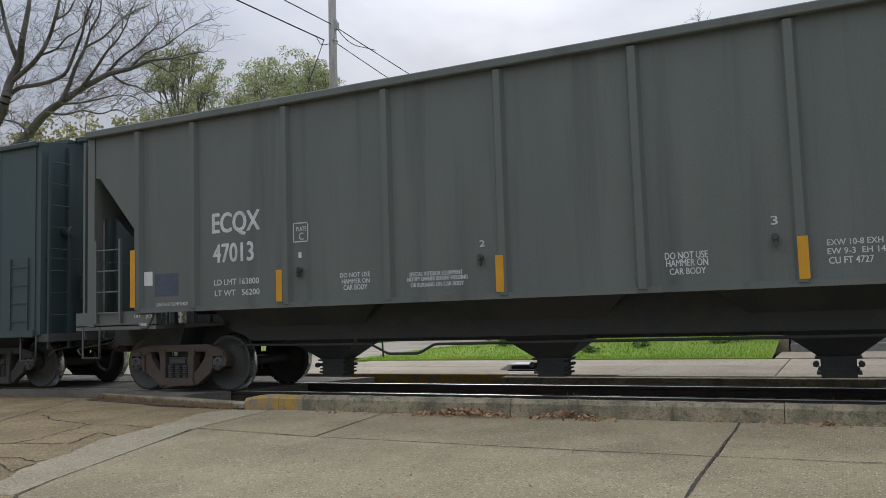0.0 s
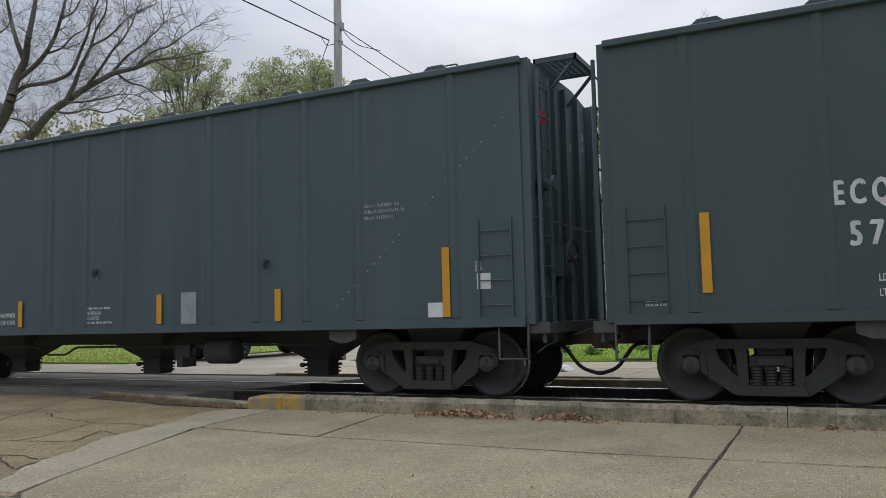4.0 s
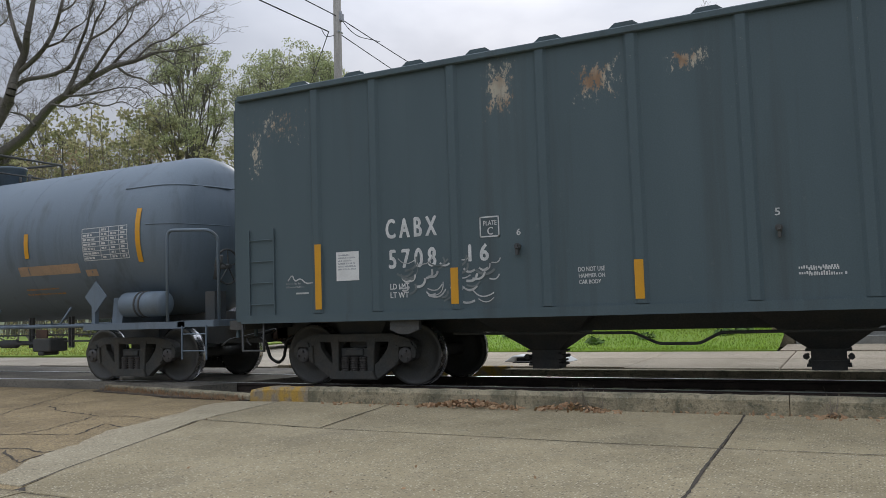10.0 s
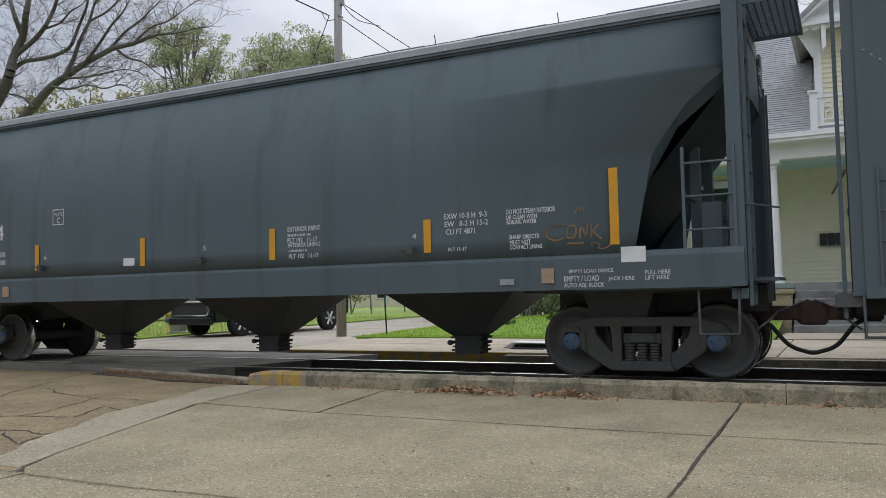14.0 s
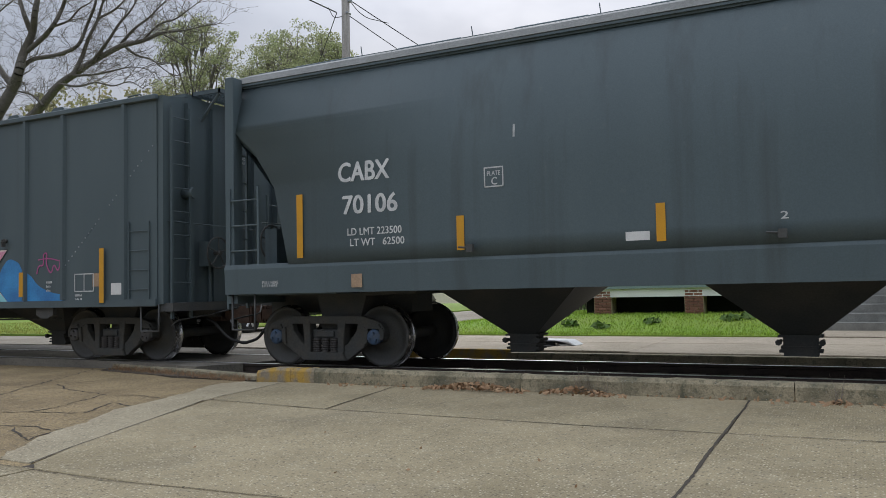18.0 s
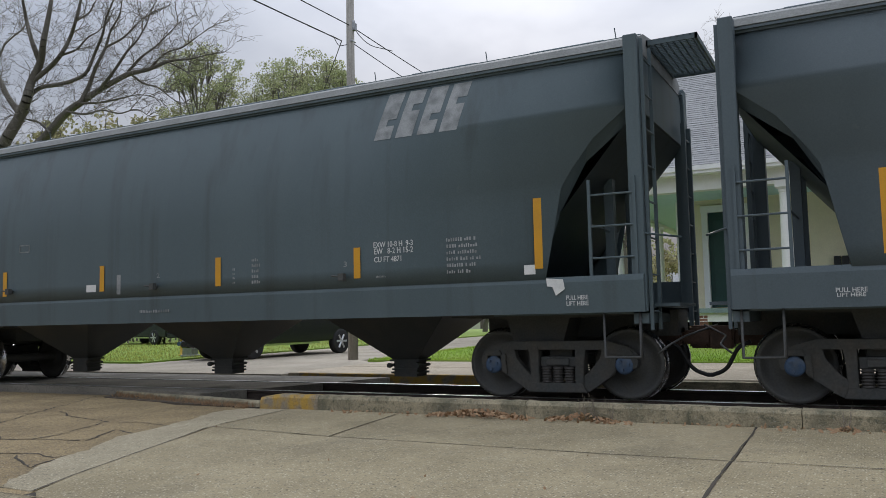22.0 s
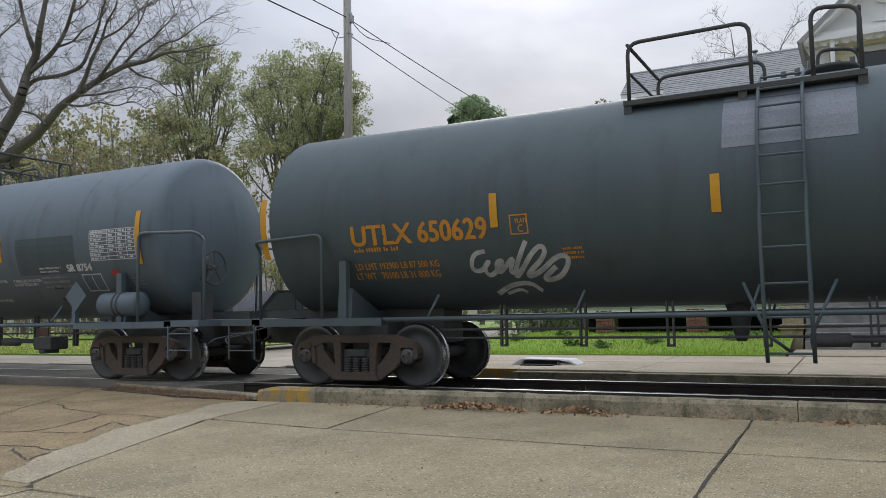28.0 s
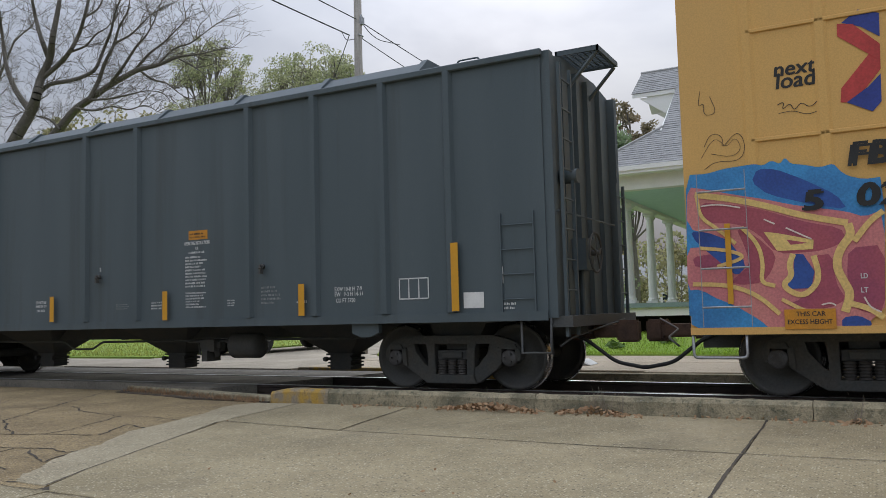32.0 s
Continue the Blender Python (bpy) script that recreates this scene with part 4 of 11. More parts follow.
def make_house():
    h = thing("house", "cream clapboard house with white porch columns and grey shingled roof", "house")
    FL, EY, EZ = 1.30, 21.0, 4.85
    k = 0.77
    W = lambda name, bm, mt, label="": part(name, bm, M[mt], h, label)
    # walls
    holes = ((-4.02, -2.68, FL, 4.22), (0.1, 1.35, FL, 4.15), (2.2, 3.2, 2.0, 4.0))
    bm = B()
    for x0, x1, z0, z1 in ((-4.66, -4.02, FL, 4.75), (-4.02, -2.68, 4.22, 4.75), (-2.68, 0.1, FL, 4.75), (0.1, 1.35, 4.15, 4.75), (1.35, 2.2, FL, 4.75), (2.2, 3.2, FL, 2.0), (2.2, 3.2, 4.0, 4.75), (3.2, 9.0, FL, 4.75)):
        bx(bm, x0, x1, 24.2, 24.36, z0, z1)
    clapboards(bm, -4.56, 9.0, 24.2, FL, 4.7, holes)
    bx(bm, -4.66, -4.5, 24.37, 34.0, 0.3, 4.75)
    bx(bm, -4.5, 9.0, 33.85, 34.0, 0.3, 4.75)
    bx(bm, 8.85, 9.0, 24.37, 33.85, 0.3, 4.75)
    W("wall", bm, "siding")
    bm = B()
    bx(bm, -4.72, -4.54, 24.13, 24.30, FL, 4.5)
    W("corner_board", bm, "trim", "white corner board")
    # green door with white casing
    bm = B()
    bx(bm, -3.84, -2.86, 24.26, 24.31, FL + 0.02, 4.05)
    for z0, z1 in ((FL + 0.2, 2.3), (2.45, 3.85)):
        for x0, x1 in ((-3.72, -3.40), (-3.30, -2.98)):
            bx(bm, x0, x1, 24.245, 24.26, z0, z1)
    rounded(bm, 0.006)
    d = W("door", bm, "door_green", "dark green panelled door")
    bm = B()
    tube(bm, (-2.95, 24.26, 2.3), (-2.95, 24.18, 2.3), 0.03, 10)
    part("door_handle", bm, M["chrome"], d)
    bm = B()
    bx(bm, -4.0, -3.84, 24.10, 24.30, FL, 4.05)
    bx(bm, -2.86, -2.70, 24.10, 24.30, FL, 4.05)
    bx(bm, -4.02, -2.68, 24.08, 24.30, 4.05, 4.24)
    W("door_casing", bm, "trim")
    # white glazed door under the bay
    bm = B()
    bx(bm, 0.12, 0.24, 24.08, 24.3, FL, 4.0)
    bx(bm, 1.22, 1.34, 24.08, 24.3, FL, 4.0)
    bx(bm, 0.10, 1.36, 24.06, 24.3, 4.0, 4.16)
    bx(bm, 0.24, 1.22, 24.1, 24.3, 3.50, 3.58)
    W("door_casing", bm, "trim")
    bm = B()
    for x0, x1 in ((0.25, 0.38), (1.08, 1.21)):
        bx(bm, x0, x1, 24.2, 24.25, FL + 0.02, 3.49)
    for z0, z1 in ((FL + 0.02, FL + 0.75), (3.35, 3.49)):
        bx(bm, 0.38, 1.08, 24.2, 24.25, z0, z1)
    d2 = W("door", bm, "trim", "white glazed front door")
    bm = B()
    bx(bm, 0.38, 1.08, 24.22, 24.235, FL + 0.75, 3.35)
    part("pane", bm, M["glass"], d2)
    bm = B()
    bx(bm, 0.24, 1.22, 24.22, 24.235, 3.58, 4.0)
    part("transom_pane", bm, M["glass"], d2)
    bm = B()
    tube(bm, (0.14, 24.0, 3.05), (0.14, 24.0, 3.25), 0.06, 8)
    tube(bm, (0.14, 24.0, 3.25), (0.14, 24.15, 3.35), 0.02, 6)
    W("porch_lantern", bm, "wire", "small black wall lantern")
    for i in range(3):
        bm = B()
        bx(bm, -0.62 + 0.2 * i, -0.45 + 0.2 * i, 24.05, 24.18, 2.30, 2.62)
        W("mail_box", bm, "wire", "small black letter box")
    # porch deck, skirt, piers
    bm = B()
    bx(bm, -6.85, 9.0, 21.15, 24.19, FL - 0.12, FL)
    bx(bm, -6.85, -4.67, 24.19, 34.0, FL - 0.12, FL)
    W("porch_deck", bm, "porch_deck")
    bm = B()
    bx(bm, -6.8, 9.0, 21.22, 21.28, FL - 0.34, FL - 0.12)
    bx(bm, -6.8, -6.74, 21.28, 34.0, FL - 0.34, FL - 0.12)
    W("porch_fascia", bm, "trim")
    # black sheet behind the piers: the shade under the porch, put into colour
    bm = B()
    bx(bm, -6.7, 9.0, 21.9, 22.0, 0.1, FL - 0.3)
    W("crawl_space", bm, "hole_shade")
    for x in (-6.06, -3.7, 3.6, 6.4):
        bm = B()
        bx(bm, x - 0.24, x + 0.24, 21.26, 21.74, 0.1, FL - 0.14)
        pier = W("pier", bm, "concrete")
        me = shared("brick", lambda: _box_bm(-0.105, 0.105, -0.03, 0.03, -0.032, 0.032), M["brick"])
        for r in range(13):
            half = shared("half_brick", lambda: _box_bm(-0.05, 0.05, -0.03, 0.03, -0.032, 0.032), M["brick"])
            for dx, b in ((-0.113, me), (0.113, me)) if r % 2 else ((-0.168, half), (0.0, me), (0.168, half)):
                part("brick", b, M["brick"], pier, at=pose(x + dx, 21.245, 0.20 + 0.074 * r))
    cm = column_mesh(3.02)
    cme = mesh_of("column", cm, M["trim"])
    for x, y in ((-6.5, 21.5), (-1.56, 21.5), (3.6, 21.5), (6.4, 21.5), (-6.5, 24.35), (-6.5, 27.2), (-6.5, 30.1)):
        W("column", cme, "trim", "white turned porch column").matrix_basis = pose(x, y, FL)
    bm = B()   # entablature and gutter edge
    bx(bm, -6.66, 9.0, 21.34, 21.66, 4.32, 4.72)
    bx(bm, -6.66, -6.34, 21.66, 34.0, 4.32, 4.72)
    bx(bm, -6.95, 9.0, 20.96, 21.34, 4.70, 4.86)
    bx(bm, -6.95, -6.66, 21.34, 34.0, 4.70, 4.86)
    W("entablature", bm, "trim")
    bm = B()
    bx(bm, -7.0, 9.0, 20.92, 20.98, 4.78, 4.90)
    W("gutter", bm, "trim")
    bm = B()
    bx(bm, -6.34, 9.0, 21.66, 24.19, 4.42, 4.46)
    bx(bm, -6.34, -4.67, 24.19, 34.0, 4.42, 4.46)
    W("porch_ceiling", bm, "porch_blue", "pale blue porch ceiling")
    # roofs
    z = lambda y: EZ + k * (y - EY)
    bm = B()
    XG = -4.95
    pl = ((XG, EY), (9.0, EY))
    shingle_plane(bm, ((XG, EY + 1.75, z(EY + 1.75)), (-0.6, EY + 1.75, z(EY + 1.75)), (-0.6, 26.1, z(26.1)), (XG, 26.1, z(26.1))))
    shingle_plane(bm, ((-6.95, EY, z(EY)), (-0.6, EY, z(EY)), (-0.6, EY + 1.75, z(EY + 1.75)), (XG, EY + 1.75, z(EY + 1.75))), seed=5)
    shingle_plane(bm, ((-6.33, 24.85, z(24.85)), (XG, 24.85, z(24.85)), (XG, 26.1, z(26.1)), (-6.28, 26.1, z(26.1))), seed=6)
    shingle_plane(bm, ((-0.6, 24.85, z(24.85)), (9.0, 24.85, z(24.85)), (9.0, 26.1, z(26.1)), (-0.6, 26.1, z(26.1))), seed=7)
    shingle_plane(bm, ((-6.95, 34, z(EY)), (-6.95, EY, z(EY)), (XG, EY + 1.75, z(EY + 1.75)), (XG, 34, z(EY + 1.75))), seed=8)
    W("roof_shingles", bm, "roof", "grey asphalt shingle courses")
    bm = B()
    e = 0.03
    prism(bm, [(EY, z(EY) - e), (26.1, z(26.1) - e), (31.2, z(EY) - e), (31.2, z(EY) - 0.15), (26.1, z(26.1) - 0.2), (EY, z(EY) - 0.12)], "x", XG, 9.0)
    W("roof", bm, "roof")
    bm = B()
    prism(bm, [(24.86, z(24.86) - 0.02), (26.1, z(26.1) - 0.02), (27.34, z(24.86) - 0.02), (27.34, z(24.86) - 0.14), (26.1, z(26.1) - 0.14), (24.86, z(24.86) - 0.14)], "x", -6.3, XG - 0.01)
    W("gable_soffit", bm, "trim")
    bm = B()
    for y in (24.9, 27.2):
        prism(bm, [(XG - 0.02, z(24.86) - 0.9), (XG - 0.12, z(24.86) - 0.9), (-6.1, z(24.86) - 0.16), (XG - 0.02, z(24.86) - 0.16)], "y", y, y + 0.08)
    W("gable_bracket", bm, "trim")
    bm = B()
    prism(bm, [(22.4, z(22.4) - 0.05), (26.1, z(26.1) - 0.05), (29.8, z(22.4) - 0.05)], "x", XG - 0.005, XG + 0.05)
    W("gable_wall", bm, "siding")
    bm = B()
    prism(bm, [(22.55, z(22.6)), (24.85, z(24.85) - 0.1), (24.85, z(24.85) - 0.35), (22.75, z(22.55))], "x", XG - 0.04, XG - 0.006)
    W("rake_board", bm, "trim")
    bm = B()
    tube(bm, (-6.3, 26.1, z(26.1) + 0.01), (9, 26.1, z(26.1) + 0.01), 0.05, 6)
    tube(bm, (-6.95, EY, z(EY) + 0.02), (XG, EY + 1.75, z(EY + 1.75) + 0.02), 0.045, 6)
    W("ridge_cap", bm, "roof")
    bm = B()
    tube(bm, (-2.4, 25.6, 8.3), (-2.4, 25.6, 8.75), 0.06, 8)
    tube(bm, (-2.4, 25.6, 8.75), (-2.4, 25.6, 8.80), 0.10, 8)
    W("roof_vent", bm, "galv")
    # bay with balcony and sunburst gable
    x0, x1, yb = -0.45, 5.0, 21.45
    bm = B()
    wh = ((0.22, 1.42, 5.0, 7.25), (2.9, 4.1, 5.0, 7.25))
    for a, b, c, d_ in ((x0, 0.22, 4.9, 7.75), (0.22, 1.42, 7.25, 7.75), (1.42, 2.9, 4.9, 7.75), (2.9, 4.1, 7.25, 7.75), (4.1, x1, 4.9, 7.75)):
        bx(bm, a, b, yb, yb + 0.15, c, d_)
    clapboards(bm, x0 + 0.12, x1, yb, 4.9, 7.6, wh, 0.12)
    bx(bm, x0, x0 + 0.12, yb + 0.15, 25.0, 4.9, 7.75)
    bx(bm, x1 - 0.12, x1, yb + 0.15, 25.0, 4.9, 7.75)
    W("bay_wall", bm, "siding")
    bm = B()
    bx(bm, x0 - 0.05, x0 + 0.12, yb - 0.05, yb + 0.1, 4.9, 7.6)
    bx(bm, -0.62, 5.2, 20.98, 21.5, 4.72, 4.92)
    bx(bm, x0 - 0.2, x1 + 0.2, yb - 0.20, yb + 0.15, 7.40, 7.56)
    W("bay_trim", bm, "trim")
    for a in (0.22, 2.9):
        bm = B()
        for p, q, r, s in ((a, a + 0.12, 5.0, 7.25), (a + 1.08, a + 1.2, 5.0, 7.25), (a, a + 1.2, 7.13, 7.25), (a, a + 1.2, 6.62, 6.74)):
            bx(bm, p, q, yb - 0.04, yb + 0.1, r, s)
        w = W("window", bm, "trim")
        for pz in (5.12, 5.42, 5.72, 6.02, 6.32):
            for px in (a + 0.13, a + 0.97):
                pass
        bm = B()
        bx(bm, a + 0.12, a + 1.08, yb + 0.04, yb + 0.055, 5.0, 6.62)
        part("pane", bm, M["glass"], w)
        bm = B()
        bx(bm, a + 0.12, a + 1.08, yb + 0.04, yb + 0.055, 6.74, 7.13)
        part("transom_pane", bm, M["glass"], w)
        bm = B()
        for px in (a + 0.27, a + 0.93):
            bx(bm, px - 0.012, px + 0.012, yb + 0.02, yb + 0.04, 5.0, 6.62)
        for i in range(8):
            pz = 5.15 + 0.19 * i
            bx(bm, a + 0.12, a + 0.27, yb + 0.02, yb + 0.04, pz - 0.011, pz + 0.011)
            bx(bm, a + 0.93, a + 1.08, yb + 0.02, yb + 0.04, pz - 0.011, pz + 0.011)
        bx(bm, a + 0.27, a + 0.93, yb + 0.02, yb + 0.04, 6.42, 6.445)
        part("muntin", bm, M["trim"], w)
    # balcony rail with pierced panels
    bm = B()
    bx(bm, -0.6, 5.15, 21.0, 21.10, 5.66, 5.74)
    bx(bm, -0.6, 5.15, 21.02, 21.08, 5.0, 5.06)
    bx(bm, -0.62, -0.46, 20.98, 21.14, 4.92, 5.80)
    bx(bm, -0.66, -0.42, 20.94, 21.18, 5.80, 5.85)
    bal = W("balcony_rail", bm, "trim")
    for i in range(5):
        a = -0.40 + 1.1 * i
        bm = B()
        bx(bm, a, a + 0.08, 21.03, 21.07, 5.06, 5.66)
        for cidx in range(3):
            cx = a + 0.26 + 0.30 * cidx
            for s in (-1, 1):
                pts = []
                for j in range(10):
                    t = j / 9 * math.pi * 2
                    pts.append((cx + s * 0.06 + 0.09 * math.cos(t), 21.05, 5.36 + s * 0.10 + 0.12 * math.sin(t)))
                for p, q in zip(pts, pts[1:]):
                    tube(bm, p, q, 0.018, 5, caps=False)
        bx(bm, a + 0.08, a + 1.1, 21.04, 21.06, 5.13, 5.17)
        bx(bm, a + 0.08, a + 1.1, 21.04, 21.06, 5.55, 5.59)
        part("pierced_panel", bm, M["trim"], bal)
    # gable
    ax, az = 2.27, 10.3
    bm = B()
    prism(bm, [(-0.72, 7.62), (5.26, 7.62), (ax, az - 0.15)], "y", yb - 0.12, yb + 0.05)
    W("pediment", bm, "trim", "white pediment with sunburst slats")
    bm = B()
    prism(bm, [(-0.98, 7.46), (-0.80, 7.42), (ax, az - 0.22), (5.34, 7.42), (5.52, 7.46), (ax, az + 0.05)], "y", yb - 0.55, yb - 0.10)
    bx(bm, -0.86, 5.4, yb - 0.50, yb - 0.10, 7.42, 7.52)
    bx(bm, -0.80, 5.34, yb - 0.36, yb - 0.10, 7.52, 7.66)
    W("rake_cornice", bm, "trim")
    bm = B()
    for i in range(11):
        a = math.pi * (0.04 + 0.92 * i / 10)
        c, s = math.cos(a), math.sin(a)
        p, q = 0.95, 1.62
        n = Vector((-s, 0, c))
        cen = Vector((ax, yb - 0.14, 7.68))
        d_ = Vector((c, 0, s))
        wv = 0.075
        f = [cen + d_ * p + n * wv * 0.8, cen + d_ * p - n * wv * 0.8, cen + d_ * q - n * wv * 1.3, cen + d_ * q + n * wv * 1.3]
        lo = [bm.verts.new(v) for v in f]
        hi = [bm.verts.new(v + Vector((0, -0.035, 0))) for v in f]
        bm.faces.new(hi)
        for j in range(4):
            bm.faces.new((lo[j], lo[(j + 1) % 4], hi[(j + 1) % 4], hi[j]))
        if i % 2 == 0:
            pass
    W("sunburst", bm, "trim")
    for i in range(26):
        cx = -0.66 + 0.235 * i
        bm = B()
        lathe(bm, [(yb - 0.40, 0.10), (yb - 0.375, 0.10)], "y", (cx, 0, 7.40), 10)
        W("scallop", bm, "trim")
    for x in (-0.30, 5.0):
        bm = B()
        prism(bm, [(x, 7.4), (x + 0.1, 7.4), (x + 0.1, 6.9), (x, 6.8)], "y", yb - 0.45, yb - 0.05)
        W("eave_bracket", bm, "trim")
    bm = B()
    prism(bm, [(-0.86, 7.42), (-0.45, 7.42), (-0.45, 6.75), (-0.52, 6.75)], "y", yb - 0.08, yb + 0.0)
    W("eave_bracket", bm, "trim")
    bm = B()
    v = [(-1.0, 7.45), (ax, az + 0.10), (ax, az), (-0.9, 7.40)]
    prism(bm, v, "y", yb - 0.58, 25.4)
    v = [(5.54, 7.45), (ax, az + 0.10), (ax, az), (5.44, 7.40)]
    prism(bm, v, "y", yb - 0.58, 25.4)
    W("bay_roof", bm, "roof")
    # steps
    st = thing("front_steps", "stained stone steps with low cheek blocks before the porch", "steps")
    for i in range(6):
        bm = B()
        bx(bm, -1.12, 3.4, 19.65 + 0.27 * i, 21.3, 0.1 + 0.19 * i, 0.19 + 0.19 * (i + 1) - 0.02)
        rounded(bm, 0.012)
        part("step", bm, M["steps"], st)
    for x in (-1.62, 3.42):
        bm = B()
        bx(bm, x, x + 0.46, 19.9, 20.5, 0.1, 0.62)
        bx(bm, x - 0.05, x + 0.51, 19.85, 20.55, 0.62, 0.72)
        bx(bm, x, x + 0.46, 20.4, 21.2, 0.1, 1.05)
        bx(bm, x - 0.05, x + 0.51, 20.35, 21.2, 1.05, 1.15)
        rounded(bm, 0.012)
        part("cheek_block", bm, M["concrete"], st)


make_house()


def small_house(x, y, rz, w, d, hgt, wall, label):
    h = thing("far_house", label, "house", pose(x, y, 0, 0, 0, rz))
    bm = B()
    bx(bm, -w / 2, w / 2, 0, d, 0, hgt)
    wl = part("wall", bm, M[wall], h)
    bm = B()
    prism(bm, [(-0.4, hgt - 0.05), (d / 2, hgt + d * 0.35), (d + 0.4, hgt - 0.05), (d + 0.4, hgt + 0.1), (d / 2, hgt + d * 0.35 + 0.2), (-0.4, hgt + 0.1)], "x", -w / 2 - 0.4, w / 2 + 0.4)
    part("roof", bm, M["roof"], h)
    n = int(w / 2.4)
    for i in range(n):
        cx = -w / 2 + w * (i + 0.5) / n
        bm = B()
        for a in ((cx - 0.5, cx - 0.42, 0.9, 2.4), (cx + 0.42, cx + 0.5, 0.9, 2.4), (cx - 0.5, cx + 0.5, 0.9, 0.98), (cx - 0.5, cx + 0.5, 2.32, 2.4), (cx - 0.5, cx + 0.5, 1.6, 1.68)):
            bx(bm, a[0], a[1], -0.06, -0.005, a[2], a[3])
        wd = part("window", bm, M["trim"], h)
        bm = B()
        bx(bm, cx - 0.42, cx + 0.42, -0.03, -0.01, 0.98, 2.32)
        part("pane", bm, M["glass"], wd)


small_house(-16.0, 78, 0, 16, 9, 3.2, "trim", "white house far behind the trees")
small_house(-40, 62, 10, 14, 9, 3.0, "siding", "pale house far down the street")
small_house(-4.0, 62, -4, 13, 8, 3.0, "trim", "white house behind the porch columns")

# ---- street furniture and vehicles ----


def make_pole():
    p = thing("utility_pole", "bleached timber utility pole with cables", "utility pole", pose(-12.26, 18.42, 0.1))
    bm = B()
    tube(bm, (0, 0, 0), (0.06, 0, 12.6), 0.14, 14, 0.10)
    part("shaft", bm, M["pole"], p)
    bm = B()
    bx(bm, -0.02, 0.22, -0.06, 0.06, 9.1, 9.3)
    tube(bm, (0.15, 0, 9.25), (0.15, 0, 9.38), 0.05, 8)
    tube(bm, (0.13, -0.1, 8.80), (0.13, 0.1, 8.80), 0.03, 8)
    part("bracket", bm, M["galv"], p)

    def cable(a, b, sag, r, coil=0.0):
        bm = B()
        n = 30
        pts = []
        for i in range(n + 1):
            t = i / n
            c = Vector(a).lerp(Vector(b), t)
            c.z -= sag * 4 * t * (1 - t)
            pts.append(c)
        pipe(bm, pts, r, 6)
        part("cable", bm, M["wire"], p)
    hi, lo = (0.06, -0.05, 9.25), (0.06, -0.05, 8.80)
    cable(hi, (0.35, -36.0, 9.75), 0.35, 0.014)
    cable((-0.18, -0.1, 8.84), (-0.6, -36.0, 9.35), 0.35, 0.017)
    cable(hi, (0.7, 46.0, 9.6), 0.95, 0.013)
    cable(lo, (-2.9, 46.0, 9.5), 0.75, 0.012)
    cable((-0.18, -0.1, 8.84), (-26.0, 31.5, 14.0), 0.3, 0.012)
    # slack loops beside the pole
    bm = B()
    pts = [(0.1, 0, 9.26), (0.1, 0.5, 9.02), (0.1, 1.0, 8.96), (0.1, 1.7, 9.08), (0.1, 2.2, 9.16)]
    pipe(bm, bend(pts, 0.3), 0.011, 6)
    pipe(bm, bend([(-0.25, -0.4, 8.9), (-0.15, -0.3, 8.62), (0.0, -0.1, 8.7)], 0.1), 0.010, 6)
    part("service_loop", bm, M["wire"], p)


make_pole()


def wheel_at(parent, x, y, z, r, flip):
    w = new("wheel")
    w.parent = parent
    w.matrix_basis = pose(x, y, z)
    bm = B()
    lathe(bm, [(-0.11, r * 0.62), (-0.12, r * 0.92), (-0.09, r), (0.09, r), (0.12, r * 0.92), (0.11, r * 0.62)], "x", n=28)
    part("tyre", bm, M["tyre"], w)
    bm = B()
    lathe(bm, [(-0.10, r * 0.64), (-0.09, r * 0.60), (0.09, r * 0.60), (0.10, r * 0.64)], "x", n=28)
    for i in range(6):
        a = 2 * math.pi * i / 6
        tube(bm, (0.10 * flip, 0, 0), (0.085 * flip, r * 0.6 * math.cos(a), r * 0.6 * math.sin(a)), 0.035, 6, 0.05)
    part("rim", bm, M["alloy"], w, "bright alloy rim")


